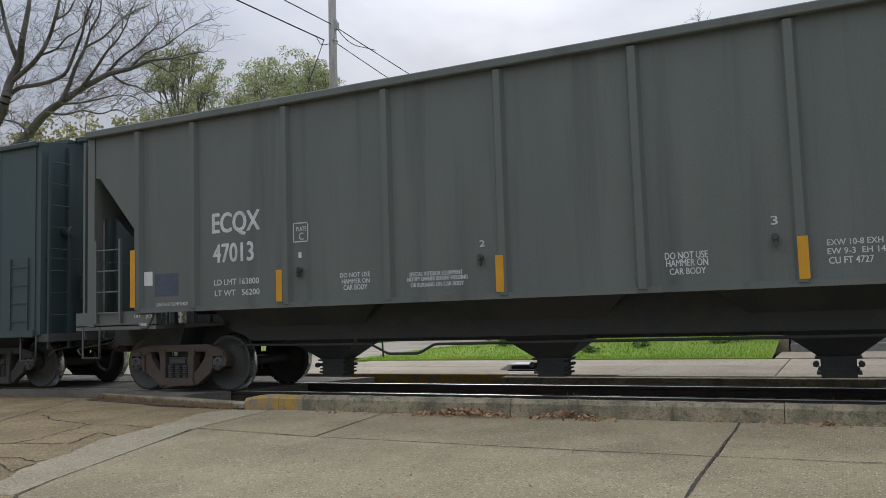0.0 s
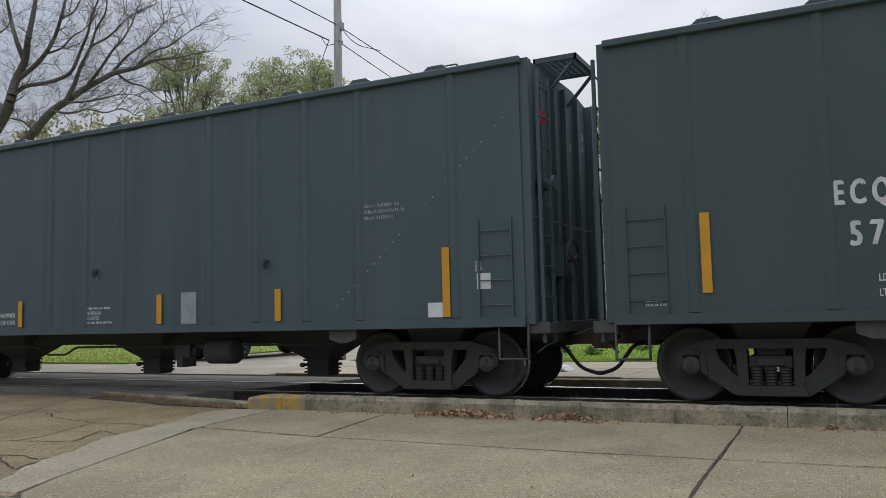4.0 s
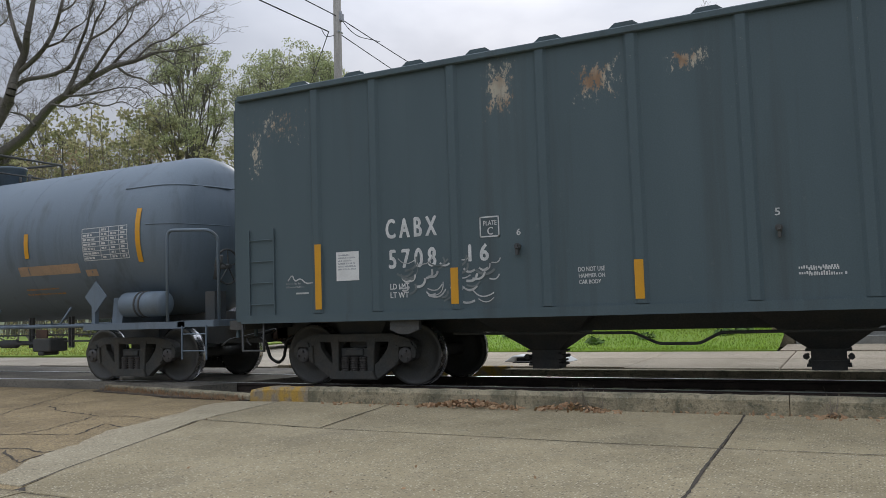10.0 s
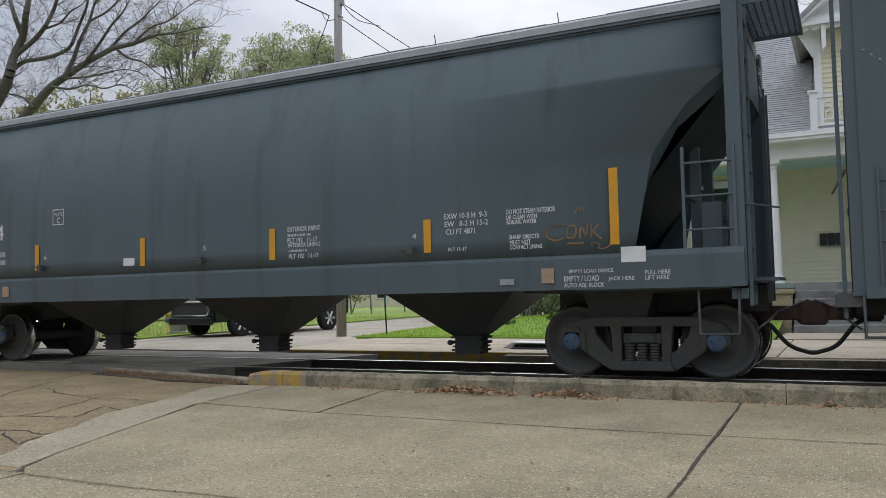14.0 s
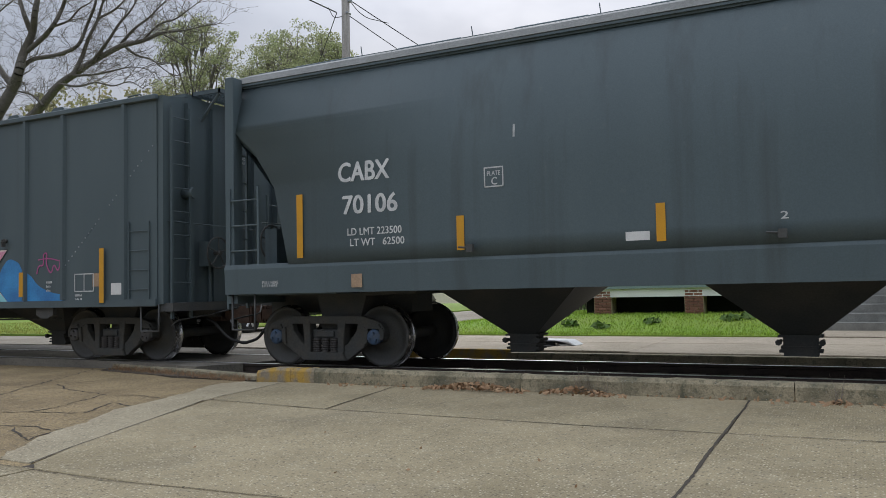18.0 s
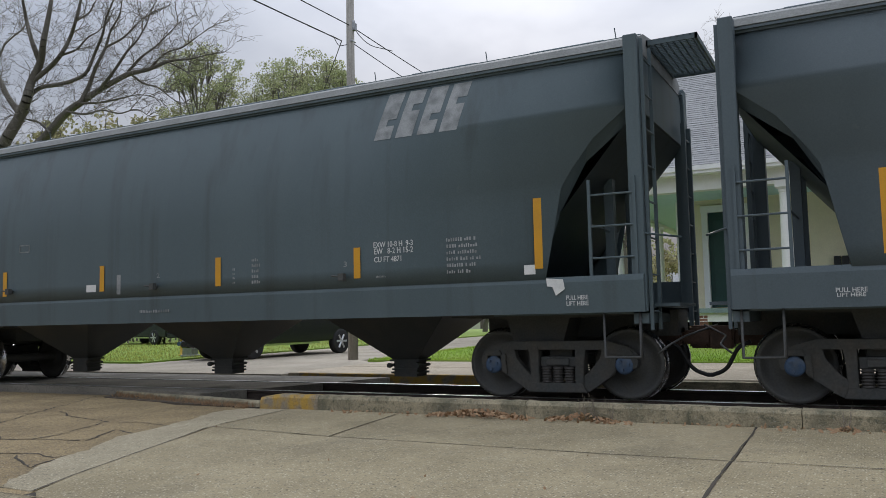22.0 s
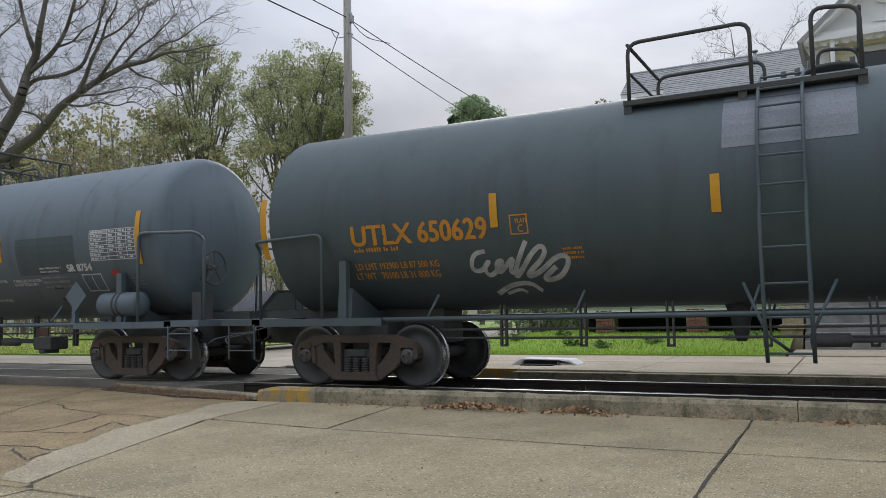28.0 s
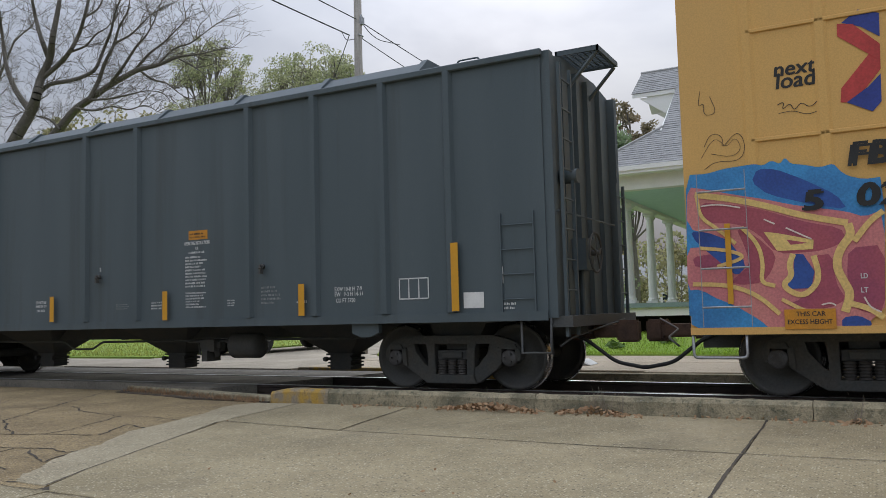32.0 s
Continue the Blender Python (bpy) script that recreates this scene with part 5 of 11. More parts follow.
def make_pickup(x, y, rz, paint_name, label, L=5.7):
    """A pickup that faces -y in its own space."""
    t = thing("pickup_truck", label, "pickup truck", pose(x, y, 0.14, 0, 0, rz), group="parked vehicles")
    P = M[paint_name]
    bm = B()
    prism(bm, [(0.05, 0.42), (0.0, 0.75), (0.12, 1.08), (1.35, 1.16), (2.0, 1.78), (3.5, 1.80), (3.75, 1.18), (L - 0.02, 1.16), (L, 0.5), (L - 0.4, 0.42)], "x", -0.98, 0.98)
    rounded(bm, 0.05, 2)
    part("body", bm, P, t)
    bm = B()
    bx(bm, -0.85, 0.85, -0.03, 0.06, 0.62, 1.0)
    part("grille", bm, M["decal_dark"], t)
    bm = B()
    pipe(bm, bend([(-0.8, -0.05, 0.62), (-0.8, -0.05, 1.0), (0.8, -0.05, 1.0), (0.8, -0.05, 0.62), (-0.8, -0.05, 0.62)], 0.1), 0.03, 6)
    part("grille_ring", bm, M["chrome"], t)
    for s in (-1, 1):
        bm = B()
        bx(bm, s * 0.80 - 0.14, s * 0.80 + 0.14, -0.02, 0.14, 0.86, 1.04)
        part("headlight", bm, M["glass"], t)
        bm = B()
        prism(bm, [(1.50, 1.20), (2.08, 1.70), (2.75, 1.72), (2.75, 1.20)], "x", s * 0.985 - 0.004, s * 0.985 + 0.004)
        prism(bm, [(2.82, 1.20), (2.82, 1.72), (3.42, 1.72), (3.60, 1.20)], "x", s * 0.985 - 0.004, s * 0.985 + 0.004)
        part("side_window", bm, M["glass"], t)
        bm = B()
        bx(bm, s * 0.95 - 0.03, s * 0.95 + 0.05, 1.4, 3.7, 0.36, 0.42)
        part("side_step", bm, M["chrome"], t)
    bm = B()
    bx(bm, -0.9, 0.9, -0.08, 0.1, 0.36, 0.58)
    rounded(bm, 0.03)
    part("bumper", bm, P, t)
    for yy in (1.0, 1.0 + 3.7):
        for s in (-1, 1):
            wheel_at(t, s * 0.90, yy, 0.39, 0.39, s)


make_pickup(-16.75, 17.5, -8, "car_black", "black pickup truck with bright alloy wheels parked on the side street")
make_pickup(-30.0, 30, 80, "car_grey", "dark grey pickup truck parked across the street")


def make_bin(x, y):
    b = thing("wheeled_bin", "dark grey wheeled bin at the kerb of the street", "bin", pose(x, y, FAR_Z), group="bins by the street")
    bm = B()
    frustum_at(bm, 0.10, 1.0, 0.26, 0.34)
    part("tub", bm, M["bin"], b)
    bm = B()
    bx(bm, -0.36, 0.36, -0.38, 0.36, 1.0, 1.06)
    rounded(bm, 0.02)
    part("lid", bm, M["bin"], b)
    for s in (-1, 1):
        bm = B()
        lathe(bm, [(-0.04, 0.14), (0.04, 0.14)], "x", (s * 0.3, 0.28, 0.14), 16)
        part("wheel", bm, M["tyre"], b)


def frustum_at(bm, z0, z1, a, b):
    lo = [bm.verts.new((x * a, y * a, z0)) for x, y in ((-1, -1), (1, -1), (1, 1), (-1, 1))]
    hi = [bm.verts.new((x * b, y * b, z1)) for x, y in ((-1, -1), (1, -1), (1, 1), (-1, 1))]
    bm.faces.new(lo[::-1]), bm.faces.new(hi)
    for i in range(4):
        bm.faces.new((lo[i], lo[(i + 1) % 4], hi[(i + 1) % 4], hi[i]))


make_bin(-14.2, 36.0)
make_bin(-13.1, 36.6)


def make_hydrant(x, y):
    h = thing("fire_hydrant", "yellow fire hydrant on the lawn's edge", "hydrant", pose(x, y, FAR_Z))
    bm = B()
    lathe(bm, [(0, 0.16), (0.05, 0.16), (0.06, 0.10), (0.55, 0.10), (0.57, 0.14), (0.61, 0.14), (0.70, 0.10), (0.76, 0.03), (0.80, 0.03)], "z", n=16)
    part("barrel", bm, M["hydrant"], h)
    for s in (-1, 1):
        bm = B()
        tube(bm, (s * 0.08, 0, 0.42), (s * 0.18, 0, 0.42), 0.05, 10)
        part("nozzle", bm, M["hydrant"], h)
    bm = B()
    tube(bm, (0, -0.08, 0.40), (0, -0.2, 0.40), 0.07, 10)
    part("nozzle", bm, M["cap_blue"], h)


make_hydrant(-19.6, 19.6)
bm = B()
bx(bm, -0.2, 0.2, -0.15, 0.15, 0, 0.75)
bx(bm, -0.24, 0.24, -0.19, 0.19, 0, 0.08)
rounded(bm, 0.015)
single("utility_box", bm, M["galv"], "grey metal utility box beside the hydrant", "utility box", m=pose(-18.7, 19.0, FAR_Z))
bm = B()
tube(bm, (0, 0, 0), (-0.10, 0, 2.2), 0.022, 8)
single("sign_post", bm, M["door_green"], "thin leaning green steel sign post on the lawn corner", "sign post", m=pose(-10.6, 18.0, FAR_Z))


def make_drain():
    d = thing("storm_drain", "storm drain inlet with a pale concrete hood in the far pavement", "drain", pose(-5.38, 14.5, FAR_Z))
    bm = B()
    prism(bm, [(-0.62, 0.0), (-0.40, -0.02), (-0.34, 0.07), (0.32, 0.08), (0.40, -0.02), (0.72, 0.0), (0.55, 0.10), (-0.42, 0.12)], "y", 0.0, 0.5)
    rounded(bm, 0.02)
    part("hood", bm, M["decal_white"], d)
    # the inlet is not hollow: black boxes carry the shade inside it
    bm = B()
    bx(bm, -0.33, 0.31, -0.25, 0.02, -0.1, 0.02)
    part("opening", bm, M["hole_shade"], d)
    bm = B()
    bx(bm, -0.34, 0.32, -0.02, 0.0, 0.0, 0.075)
    part("mouth", bm, M["hole_shade"], d)


make_drain()

# ---- trees, lawn and litter ----


def limb(bm, p, q, r0, r1, n=7):
    tube(bm, p, q, r0, n, r1, caps=False)


def grow(bm, p, d, length, r, depth, rnd, tips, spread=0.55, lift=0.05, twig=None, segs=3):
    """One bent branch and its children. Thin ones go to the twig mesh."""
    cur, way = Vector(p), Vector(d).normalized()
    seg = length / segs
    for i in range(segs):
        way = (way + Vector((rnd.uniform(-0.5, 0.5), rnd.uniform(-0.5, 0.5), rnd.uniform(-0.4, 0.42) + lift))).normalized()
        nxt = cur + way * seg
        ra, rb = r * (1 - 0.35 * i / segs), r * (1 - 0.35 * (i + 1) / segs)
        limb(bm if r > 0.03 or twig is None else twig, cur, nxt, ra, rb, 7 if r > 0.06 else 4 if r > 0.015 else 3)
        cur = nxt
        if depth > 0 and (i > 0 or depth < 3):
            for _ in range(rnd.choice((1, 1, 2))):
                side = Vector((rnd.uniform(-1, 1), rnd.uniform(-1, 1), rnd.uniform(-0.5, 0.9)))
                nd = (way * (1 - spread) + side * spread).normalized()
                grow(bm, cur, nd, length * rnd.uniform(0.5, 0.75), max(rb * rnd.uniform(0.5, 0.7), 0.0055), depth - 1, rnd, tips, spread, lift, twig, segs)
    tips.append((cur, way))


def limb_path(bm, pts, r0, r1, n=10):
    """A tapering limb through its points."""
    k = len(pts) - 1
    for i in range(k):
        limb(bm, pts[i], pts[i + 1], r0 + (r1 - r0) * i / k, r0 + (r1 - r0) * (i + 1) / k, n)


def bare_tree(x, y, limbs, seed, label, z_twig=4.0, every=0.8, length=(1.6, 3.0), twig_r=0.042, depth=3, name="bare_tree"):
    """A leafless tree; limbs: (points, foot radius, tip radius, bend of its twigs) in its own space."""
    t = thing(name, label, "tree", pose(x, y, FAR_Z))
    rnd = random.Random(seed)
    bm, tw = B(), B()
    tips = []
    for pts, r0, r1, way in limbs:
        P = bend(pts, 1.2, 3)
        limb_path(bm, P, r0, r1)
        run = 0.0
        for p, q in zip(P, P[1:]):
            seg = (q - p).length
            run += seg
            if run < every or q.z < z_twig:
                continue
            run = 0.0
            d = (q - p).normalized()
            for _ in range(2 if depth > 2 else 3):
                side = Vector((rnd.uniform(-1, 1) + way, rnd.uniform(-0.8, 0.8), rnd.uniform(-0.5, 1.0)))
                grow(bm, p.lerp(q, rnd.random()), d * 0.6 + side * 0.8, rnd.uniform(*length), twig_r * rnd.uniform(0.6, 1.2), depth, rnd, tips, 0.66, 0.02, tw)
        grow(bm, P[-1], P[-1] - P[-2], rnd.uniform(*length), r1, depth, rnd, tips, 0.45, 0.02, tw)
    part("trunk", bm, M["bark"], t)
    tagged(part("twig_mass", tw, M["twig"], t), kind="stuff")
    return t


def leaf_cloud(bm, centre, rad, count, size, rnd, flat=1.0):
    for _ in range(count):
        while True:
            v = Vector((rnd.uniform(-1, 1), rnd.uniform(-1, 1), rnd.uniform(-1, 1)))
            if v.length < 1:
                break
        p = Vector(centre) + Vector((v.x * rad, v.y * rad, v.z * rad * flat))
        a = Vector((rnd.uniform(-1, 1), rnd.uniform(-1, 1), rnd.uniform(-1, 1))).normalized()
        b = a.orthogonal().normalized()
        s = size * rnd.uniform(0.6, 1.4)
        q = [bm.verts.new(p + a * s), bm.verts.new(p + b * s * 0.6), bm.verts.new(p - a * s), bm.verts.new(p - b * s * 0.6)]
        bm.faces.new(q)


def leafy_tree(x, y, height, spread, seed, leaf, label, lobes=12, clumps=8, per=46, size=0.13, low=0.5, trunk_r=0.25, clump=0.62, name="tree"):
    """A forking trunk, limbs to uneven lobes of the crown, and leaves in clumps at the twigs."""
    t = thing(name, label, "tree", pose(x, y, FAR_Z))
    rnd = random.Random(seed)
    bm, tw, lf = B(), B(), B()
    h0 = height * low * 0.75
    limb_path(bm, [Vector((0, 0, -0.2)), Vector((0.1, 0, h0 * 0.5)), Vector((rnd.uniform(-0.4, 0.4), 0, h0))], trunk_r, trunk_r * 0.7)
    foot = Vector((0, 0, h0))
    for i in range(lobes):
        a, u = 2.4 * i + rnd.uniform(-0.4, 0.4), (i + 0.6) / lobes
        rise = 1 - 0.62 * u ** 1.4 if i % 3 else rnd.uniform(0.45, 0.8)
        lr = spread * rnd.uniform(0.26, 0.42)
        c = Vector((math.cos(a) * spread * 0.72 * math.sqrt(u), math.sin(a) * spread * 0.72 * math.sqrt(u), h0 + (height - h0) * rise - lr * 0.7))
        m = foot.lerp(c, 0.5) + Vector((rnd.uniform(-0.5, 0.5), rnd.uniform(-0.5, 0.5), rnd.uniform(-0.6, 0.3)))
        limb_path(bm, bend([foot, m, c], 1.0, 3), trunk_r * 0.30, 0.03, 6)
        for _ in range(clumps):
            while True:
                v = Vector((rnd.uniform(-1, 1), rnd.uniform(-1, 1), rnd.uniform(-0.8, 1)))
                if 0.25 < v.length < 1:
                    break
            p = c + v * lr
            k = c.lerp(p, 0.5) + Vector((0, 0, -0.15))
            limb(tw, m.lerp(c, rnd.uniform(0.5, 1)), k, 0.03, 0.02, 4)
            limb(tw, k, p, 0.02, 0.008, 4)
            leaf_cloud(lf, p, clump * rnd.uniform(0.6, 1.25), int(per * rnd.uniform(0.6, 1.3)), size, rnd, 0.65)
    part("trunk", bm, M["bark"], t)
    tagged(part("twig_mass", tw, M["twig"], t), kind="stuff")
    tagged(part("crown", lf, M[leaf], t), kind="stuff")
    return t


def brush(name, label, boxes, leaf, seed, per=90, size=0.12, twigs=True):
    """A thicket along a stretch: uprights and leaves."""
    rnd = random.Random(seed)
    t = thing(name, label, "bushes")
    tw, lf = B(), B()
    for x0, x1, y0, y1, z0, z1, n in boxes:
        for _ in range(n):
            p = Vector((rnd.uniform(x0, x1), rnd.uniform(y0, y1), rnd.uniform(z0, z1) if rnd.random() < 0.8 else z0))
            if twigs and rnd.random() < 0.5:
                q = Vector((p.x + rnd.uniform(-1, 1), p.y + rnd.uniform(-1, 1), FAR_Z))
                limb(tw, q, p, 0.05, 0.02, 4)
                for _ in range(4):
                    limb(tw, q.lerp(p, rnd.uniform(0.5, 1)), p + Vector((rnd.uniform(-1.2, 1.2), rnd.uniform(-1.2, 1.2), rnd.uniform(-0.4, 1.2))), 0.02, 0.006, 3)
            leaf_cloud(lf, p, rnd.uniform(0.5, 1.1), int(per * rnd.uniform(0.5, 1.2)), size, rnd, 0.8)
    if twigs:
        tagged(part("twig_mass", tw, M["twig"], t), kind="stuff")
    tagged(part("foliage", lf, M[leaf], t), kind="stuff")


# big bare tree over the side lawn: an upright stem that forks, and a long limb that leans out
V3 = lambda *p: [Vector(q) for q in p]
bare_tree(-29.4, 20, (
    (V3((-2.4, 0.0, -0.2), (-2.0, 0.1, 3.4), (-0.9, 0.0, 7.2), (-0.3, 0.0, 7.1)), 0.42, 0.24, 0.0),
    (V3((-0.3, 0.0, 7.1), (0.8, 0.1, 7.6), (1.7, 0.2, 8.0), (2.3, 0.2, 8.4), (3.1, 0.3, 9.1), (4.0, 0.2, 9.3), (4.9, 0.3, 9.7), (7.1, -0.3, 9.8), (7.7, -0.0, 9.9), (8.4, 0.3, 10.2), (9.6, 0.1, 10.0), (10.1, 0.3, 10.1)), 0.22, 0.015, 0.2),
    (V3((-0.9, 0.0, 7.2), (0.4, -0.3, 8.2), (0.9, -0.0, 9.2), (1.5, -0.2, 9.7), (1.4, 0.0, 10.4), (1.9, 0.1, 11.2), (2.5, -0.3, 11.7), (2.6, -0.2, 12.5), (2.8, -0.2, 13.3), (2.2, 0.3, 14.3)), 0.24, 0.06, 0),
    (V3((1.4, 0.0, 10.4), (2.2, 0.2, 10.9), (3.4, -0.2, 11.1), (3.4, 0.2, 11.9), (4.3, -0.3, 12.2), (4.1, 0.1, 13.3), (4.8, -0.3, 13.8)), 0.1, 0.04, 0.1),
    (V3((1.9, 0.0, 11.2), (1.9, -0.3, 11.8), (0.7, 0.3, 13.0), (1.1, -0.2, 13.8), (0.7, -0.2, 14.7)), 0.1, 0.04, -0.1),
    (V3((1.2, 0.0, 9.8), (1.5, 0.3, 10.3), (3.1, 0.3, 10.2), (4.7, -0.1, 10.2), (4.6, 0.3, 11.1), (5.4, 0.0, 11.6), (5.4, 0.1, 12.2), (6.3, -0.2, 12.9)), 0.09, 0.03, 0.1),
    (V3((4.2, 0.0, 9.2), (4.4, 0.3, 10.0), (4.9, 0.1, 10.5), (5.2, 0.3, 11.2), (5.4, 0.3, 11.8), (6.4, -0.1, 12.1), (6.5, -0.1, 12.8)), 0.085, 0.02, 0.1),
    (V3((5.3, 0.0, 9.6), (6.3, -0.2, 10.1), (6.9, -0.2, 10.7), (7.5, -0.3, 10.9), (7.7, -0.1, 11.5), (7.8, 0.1, 12.2)), 0.06, 0.015, 0.2),
    (V3((6.7, 0.0, 10.0), (7.7, -0.3, 10.3), (7.9, 0.1, 10.7), (8.8, -0.1, 11.0), (9.3, -0.1, 11.3)), 0.05, 0.012, 0.2),
    (V3((7.7, 0.0, 9.9), (8.3, 0.2, 10.5), (9.3, -0.0, 10.4), (10.0, -0.1, 10.6), (10.3, -0.0, 10.8)), 0.04, 0.01, 0.2),
    (V3((5.6, 0.0, 11.1), (6.3, 0.1, 11.3), (7.3, -0.3, 11.4), (7.1, 0.3, 12.0), (8.7, -0.3, 11.8)), 0.045, 0.012, 0.2),
    (V3((3.5, 0.0, 9.0), (4.3, 0.2, 8.8), (5.1, 0.2, 8.9), (6.7, -0.3, 8.4), (6.9, 0.2, 8.7), (7.9, -0.1, 8.2)), 0.045, 0.012, 0.1),
    (V3((6.7, 0.0, 10.0), (7.3, 0.1, 9.5), (8.5, -0.3, 9.1), (9.0, -0.3, 8.7), (9.4, -0.2, 8.4)), 0.045, 0.012, 0.1),
    (V3((4.2, 0.0, 9.2), (4.9, 0.3, 9.2), (6.5, -0.2, 9.0), (7.0, 0.2, 9.2), (7.7, 0.3, 9.0)), 0.045, 0.012, 0.1),
    (V3((8.7, 0.0, 10.0), (9.0, 0.3, 9.8), (9.9, -0.1, 9.3), (10.2, -0.1, 9.0)), 0.03, 0.01, 0.1),
    (V3((2.6, 0.0, 8.3), (2.0, 0.0, 8.8), (0.9, 0.2, 9.1), (0.7, -0.3, 9.2)), 0.05, 0.015, -0.2),
    (V3((0.9, 0.0, 9.2), (-0.3, 0.2, 10.2), (-1.0, 0.2, 11.3), (-1.4, 0.3, 12.8), (-0.8, -0.3, 13.7)), 0.12, 0.04, -0.2),
    (V3((3.1, 0.0, 11.2), (3.6, 0.3, 11.4), (5.0, -0.3, 11.5), (5.4, -0.1, 11.7), (5.3, 0.1, 12.3)), 0.045, 0.012, 0.1),
    (V3((4.0, 0.0, 12.4), (4.3, 0.3, 12.7), (5.1, -0.1, 12.9), (5.3, 0.3, 13.5)), 0.04, 0.015, 0.1),
), 11, "large leafless tree with spreading grey limbs", 7.4, 0.62, (0.5, 1.15), 0.015, 2)
bare_tree(-37.0, 22.0, (
    (V3((0, 0, -0.2), (0.3, 0, 5.0), (0.8, 0, 9.0)), 0.32, 0.15, 0.0),
    (V3((0.8, 0, 9.0), (2.4, 0.2, 11.0), (4.0, 0.3, 13.5)), 0.18, 0.04, 0.2),
    (V3((0.8, 0, 9.0), (0.2, 0.2, 12.0), (-0.5, 0.3, 15.5)), 0.18, 0.04, -0.2),
), 23, "leafless tree with dark forking trunk", 6.0, 0.6, (1.2, 2.2), 0.024, 2)
bare_tree(-3.9, 43.0, (
    (V3((0, 0, -0.2), (0.0, 0, 5.0), (-0.1, 0, 9.0)), 0.28, 0.14, 0.0),
    (V3((-0.1, 0, 9.0), (-0.9, 0, 11.5), (-1.2, 0.2, 14.6)), 0.10, 0.025, -0.1),
    (V3((-0.1, 0, 9.0), (0.6, 0, 11.5), (1.1, 0.2, 13.8)), 0.10, 0.025, 0.2),
    (V3((-0.1, 0, 8.6), (-1.6, 0.2, 10.8), (-2.9, 0.3, 12.4)), 0.07, 0.02, -0.4),
    (V3((-0.1, 0, 8.6), (1.6, 0.2, 10.8), (2.6, 0.3, 12.6)), 0.07, 0.02, 0.4),
), 31, "leafless tree rising behind the house roof", 8.0, 0.26, (1.0, 1.9), 0.024)
leafy_tree(-38.4, 40.0, 20.0, 4.0, 41, "leaf_green", "tall oak with patchy green crown", 24, 11, 66, 0.062, 0.60, 0.24, 0.50)
leafy_tree(-34.2, 43.0, 18.6, 3.6, 45, "leaf_green", "oak with an open crown and bare lower limbs", 18, 11, 66, 0.062, 0.58, 0.22, 0.50)
leafy_tree(-30.6, 41.0, 17.8, 4.6, 43, "leaf_green", "spreading oak with thinning leaves", 28, 11, 70, 0.062, 0.60, 0.26, 0.52)
leafy_tree(-27.8, 40.0, 16.8, 3.0, 47, "leaf_green", "rounded oak beyond the side street", 18, 11, 74, 0.062, 0.60, 0.22, 0.52)
leafy_tree(-24.2, 46.0, 10.2, 3.0, 51, "leaf_cedar", "low dense green tree far down the side street", 26, 11, 70, 0.09, 0.12, 0.16, 0.6)
leafy_tree(-22.7, 50.0, 15.6, 2.9, 52, "leaf_cedar", "tall dark green cedar far down the street", 40, 12, 70, 0.09, 0.10, 0.20, 0.6)
leafy_tree(-41.5, 42.0, 15.4, 4.4, 53, "leaf_olive", "olive-leaved tree behind the bare one", 16, 8, 44)
leafy_tree(-47.0, 37.0, 15.2, 4.8, 55, "leaf_olive", "half-bare olive tree across the lawn", 14, 7, 34)
leafy_tree(-53.0, 38.0, 14.0, 5.0, 57, "leaf_brown", "half-bare brown tree across the lawn", 14, 7, 34)
leafy_tree(-33.8, 74.0, 22.6, 3.0, 59, "leaf_dark", "tall dark evergreen far off", 12, 9, 60, 0.22, 0.75, clump=0.8)
leafy_tree(-10.4, 40.0, 11.4, 2.3, 61, "leaf_brown", "tree with brown autumn leaves behind the house", 14, 8, 40, 0.10, 0.5, 0.16, 0.45)
leafy_tree(-10.1, 33.5, 8.8, 2.0, 68, "leaf_cedar", "low spreading green tree beside the pale wall", 26, 10, 70, 0.11, 0.10, 0.12, 0.6)
leafy_tree(-11.6, 31.0, 8.6, 2.1, 67, "leaf_cedar", "dense green tree beside the street", 30, 10, 70, 0.11, 0.10, 0.14, 0.6)
brush("thicket", "tangled olive and brown thicket across the street", ((-53, -38, 35, 42, 10.5, 15.0, 70), (-58, -36, 32, 40, 5.0, 12.0, 95), (-36, -24, 34, 44, 4.0, 11.0, 60), (-52, -22, 30, 44, 0.6, 4.6, 60)), "leaf_olive", 71, 60, 0.13)
brush("brown_thicket", "brown leafless brush beyond the lawn", ((-50, -34, 28, 34, 3.0, 10.5, 60), (-44, -24, 28, 36, 0.6, 5.2, 30)), "leaf_brown", 73, 40, 0.10)
brush("street_bushes", "green bushes beneath the trees along the street", ((-13.2, -9.2, 30.5, 35, 0.5, 4.2, 60),), "leaf_cedar", 77, 90, 0.10)
brush("garden_bushes", "yellow green garden bushes behind the porch", ((-12.5, -5.5, 42, 52, 0.5, 4.8, 60),), "leaf_olive", 79, 110, 0.13)
brush("tree_line", "distant tree line behind the houses", ((-120, 80, 125, 150, 0, 7.0, 150),), "leaf_olive", 83, 60, 0.55, False)


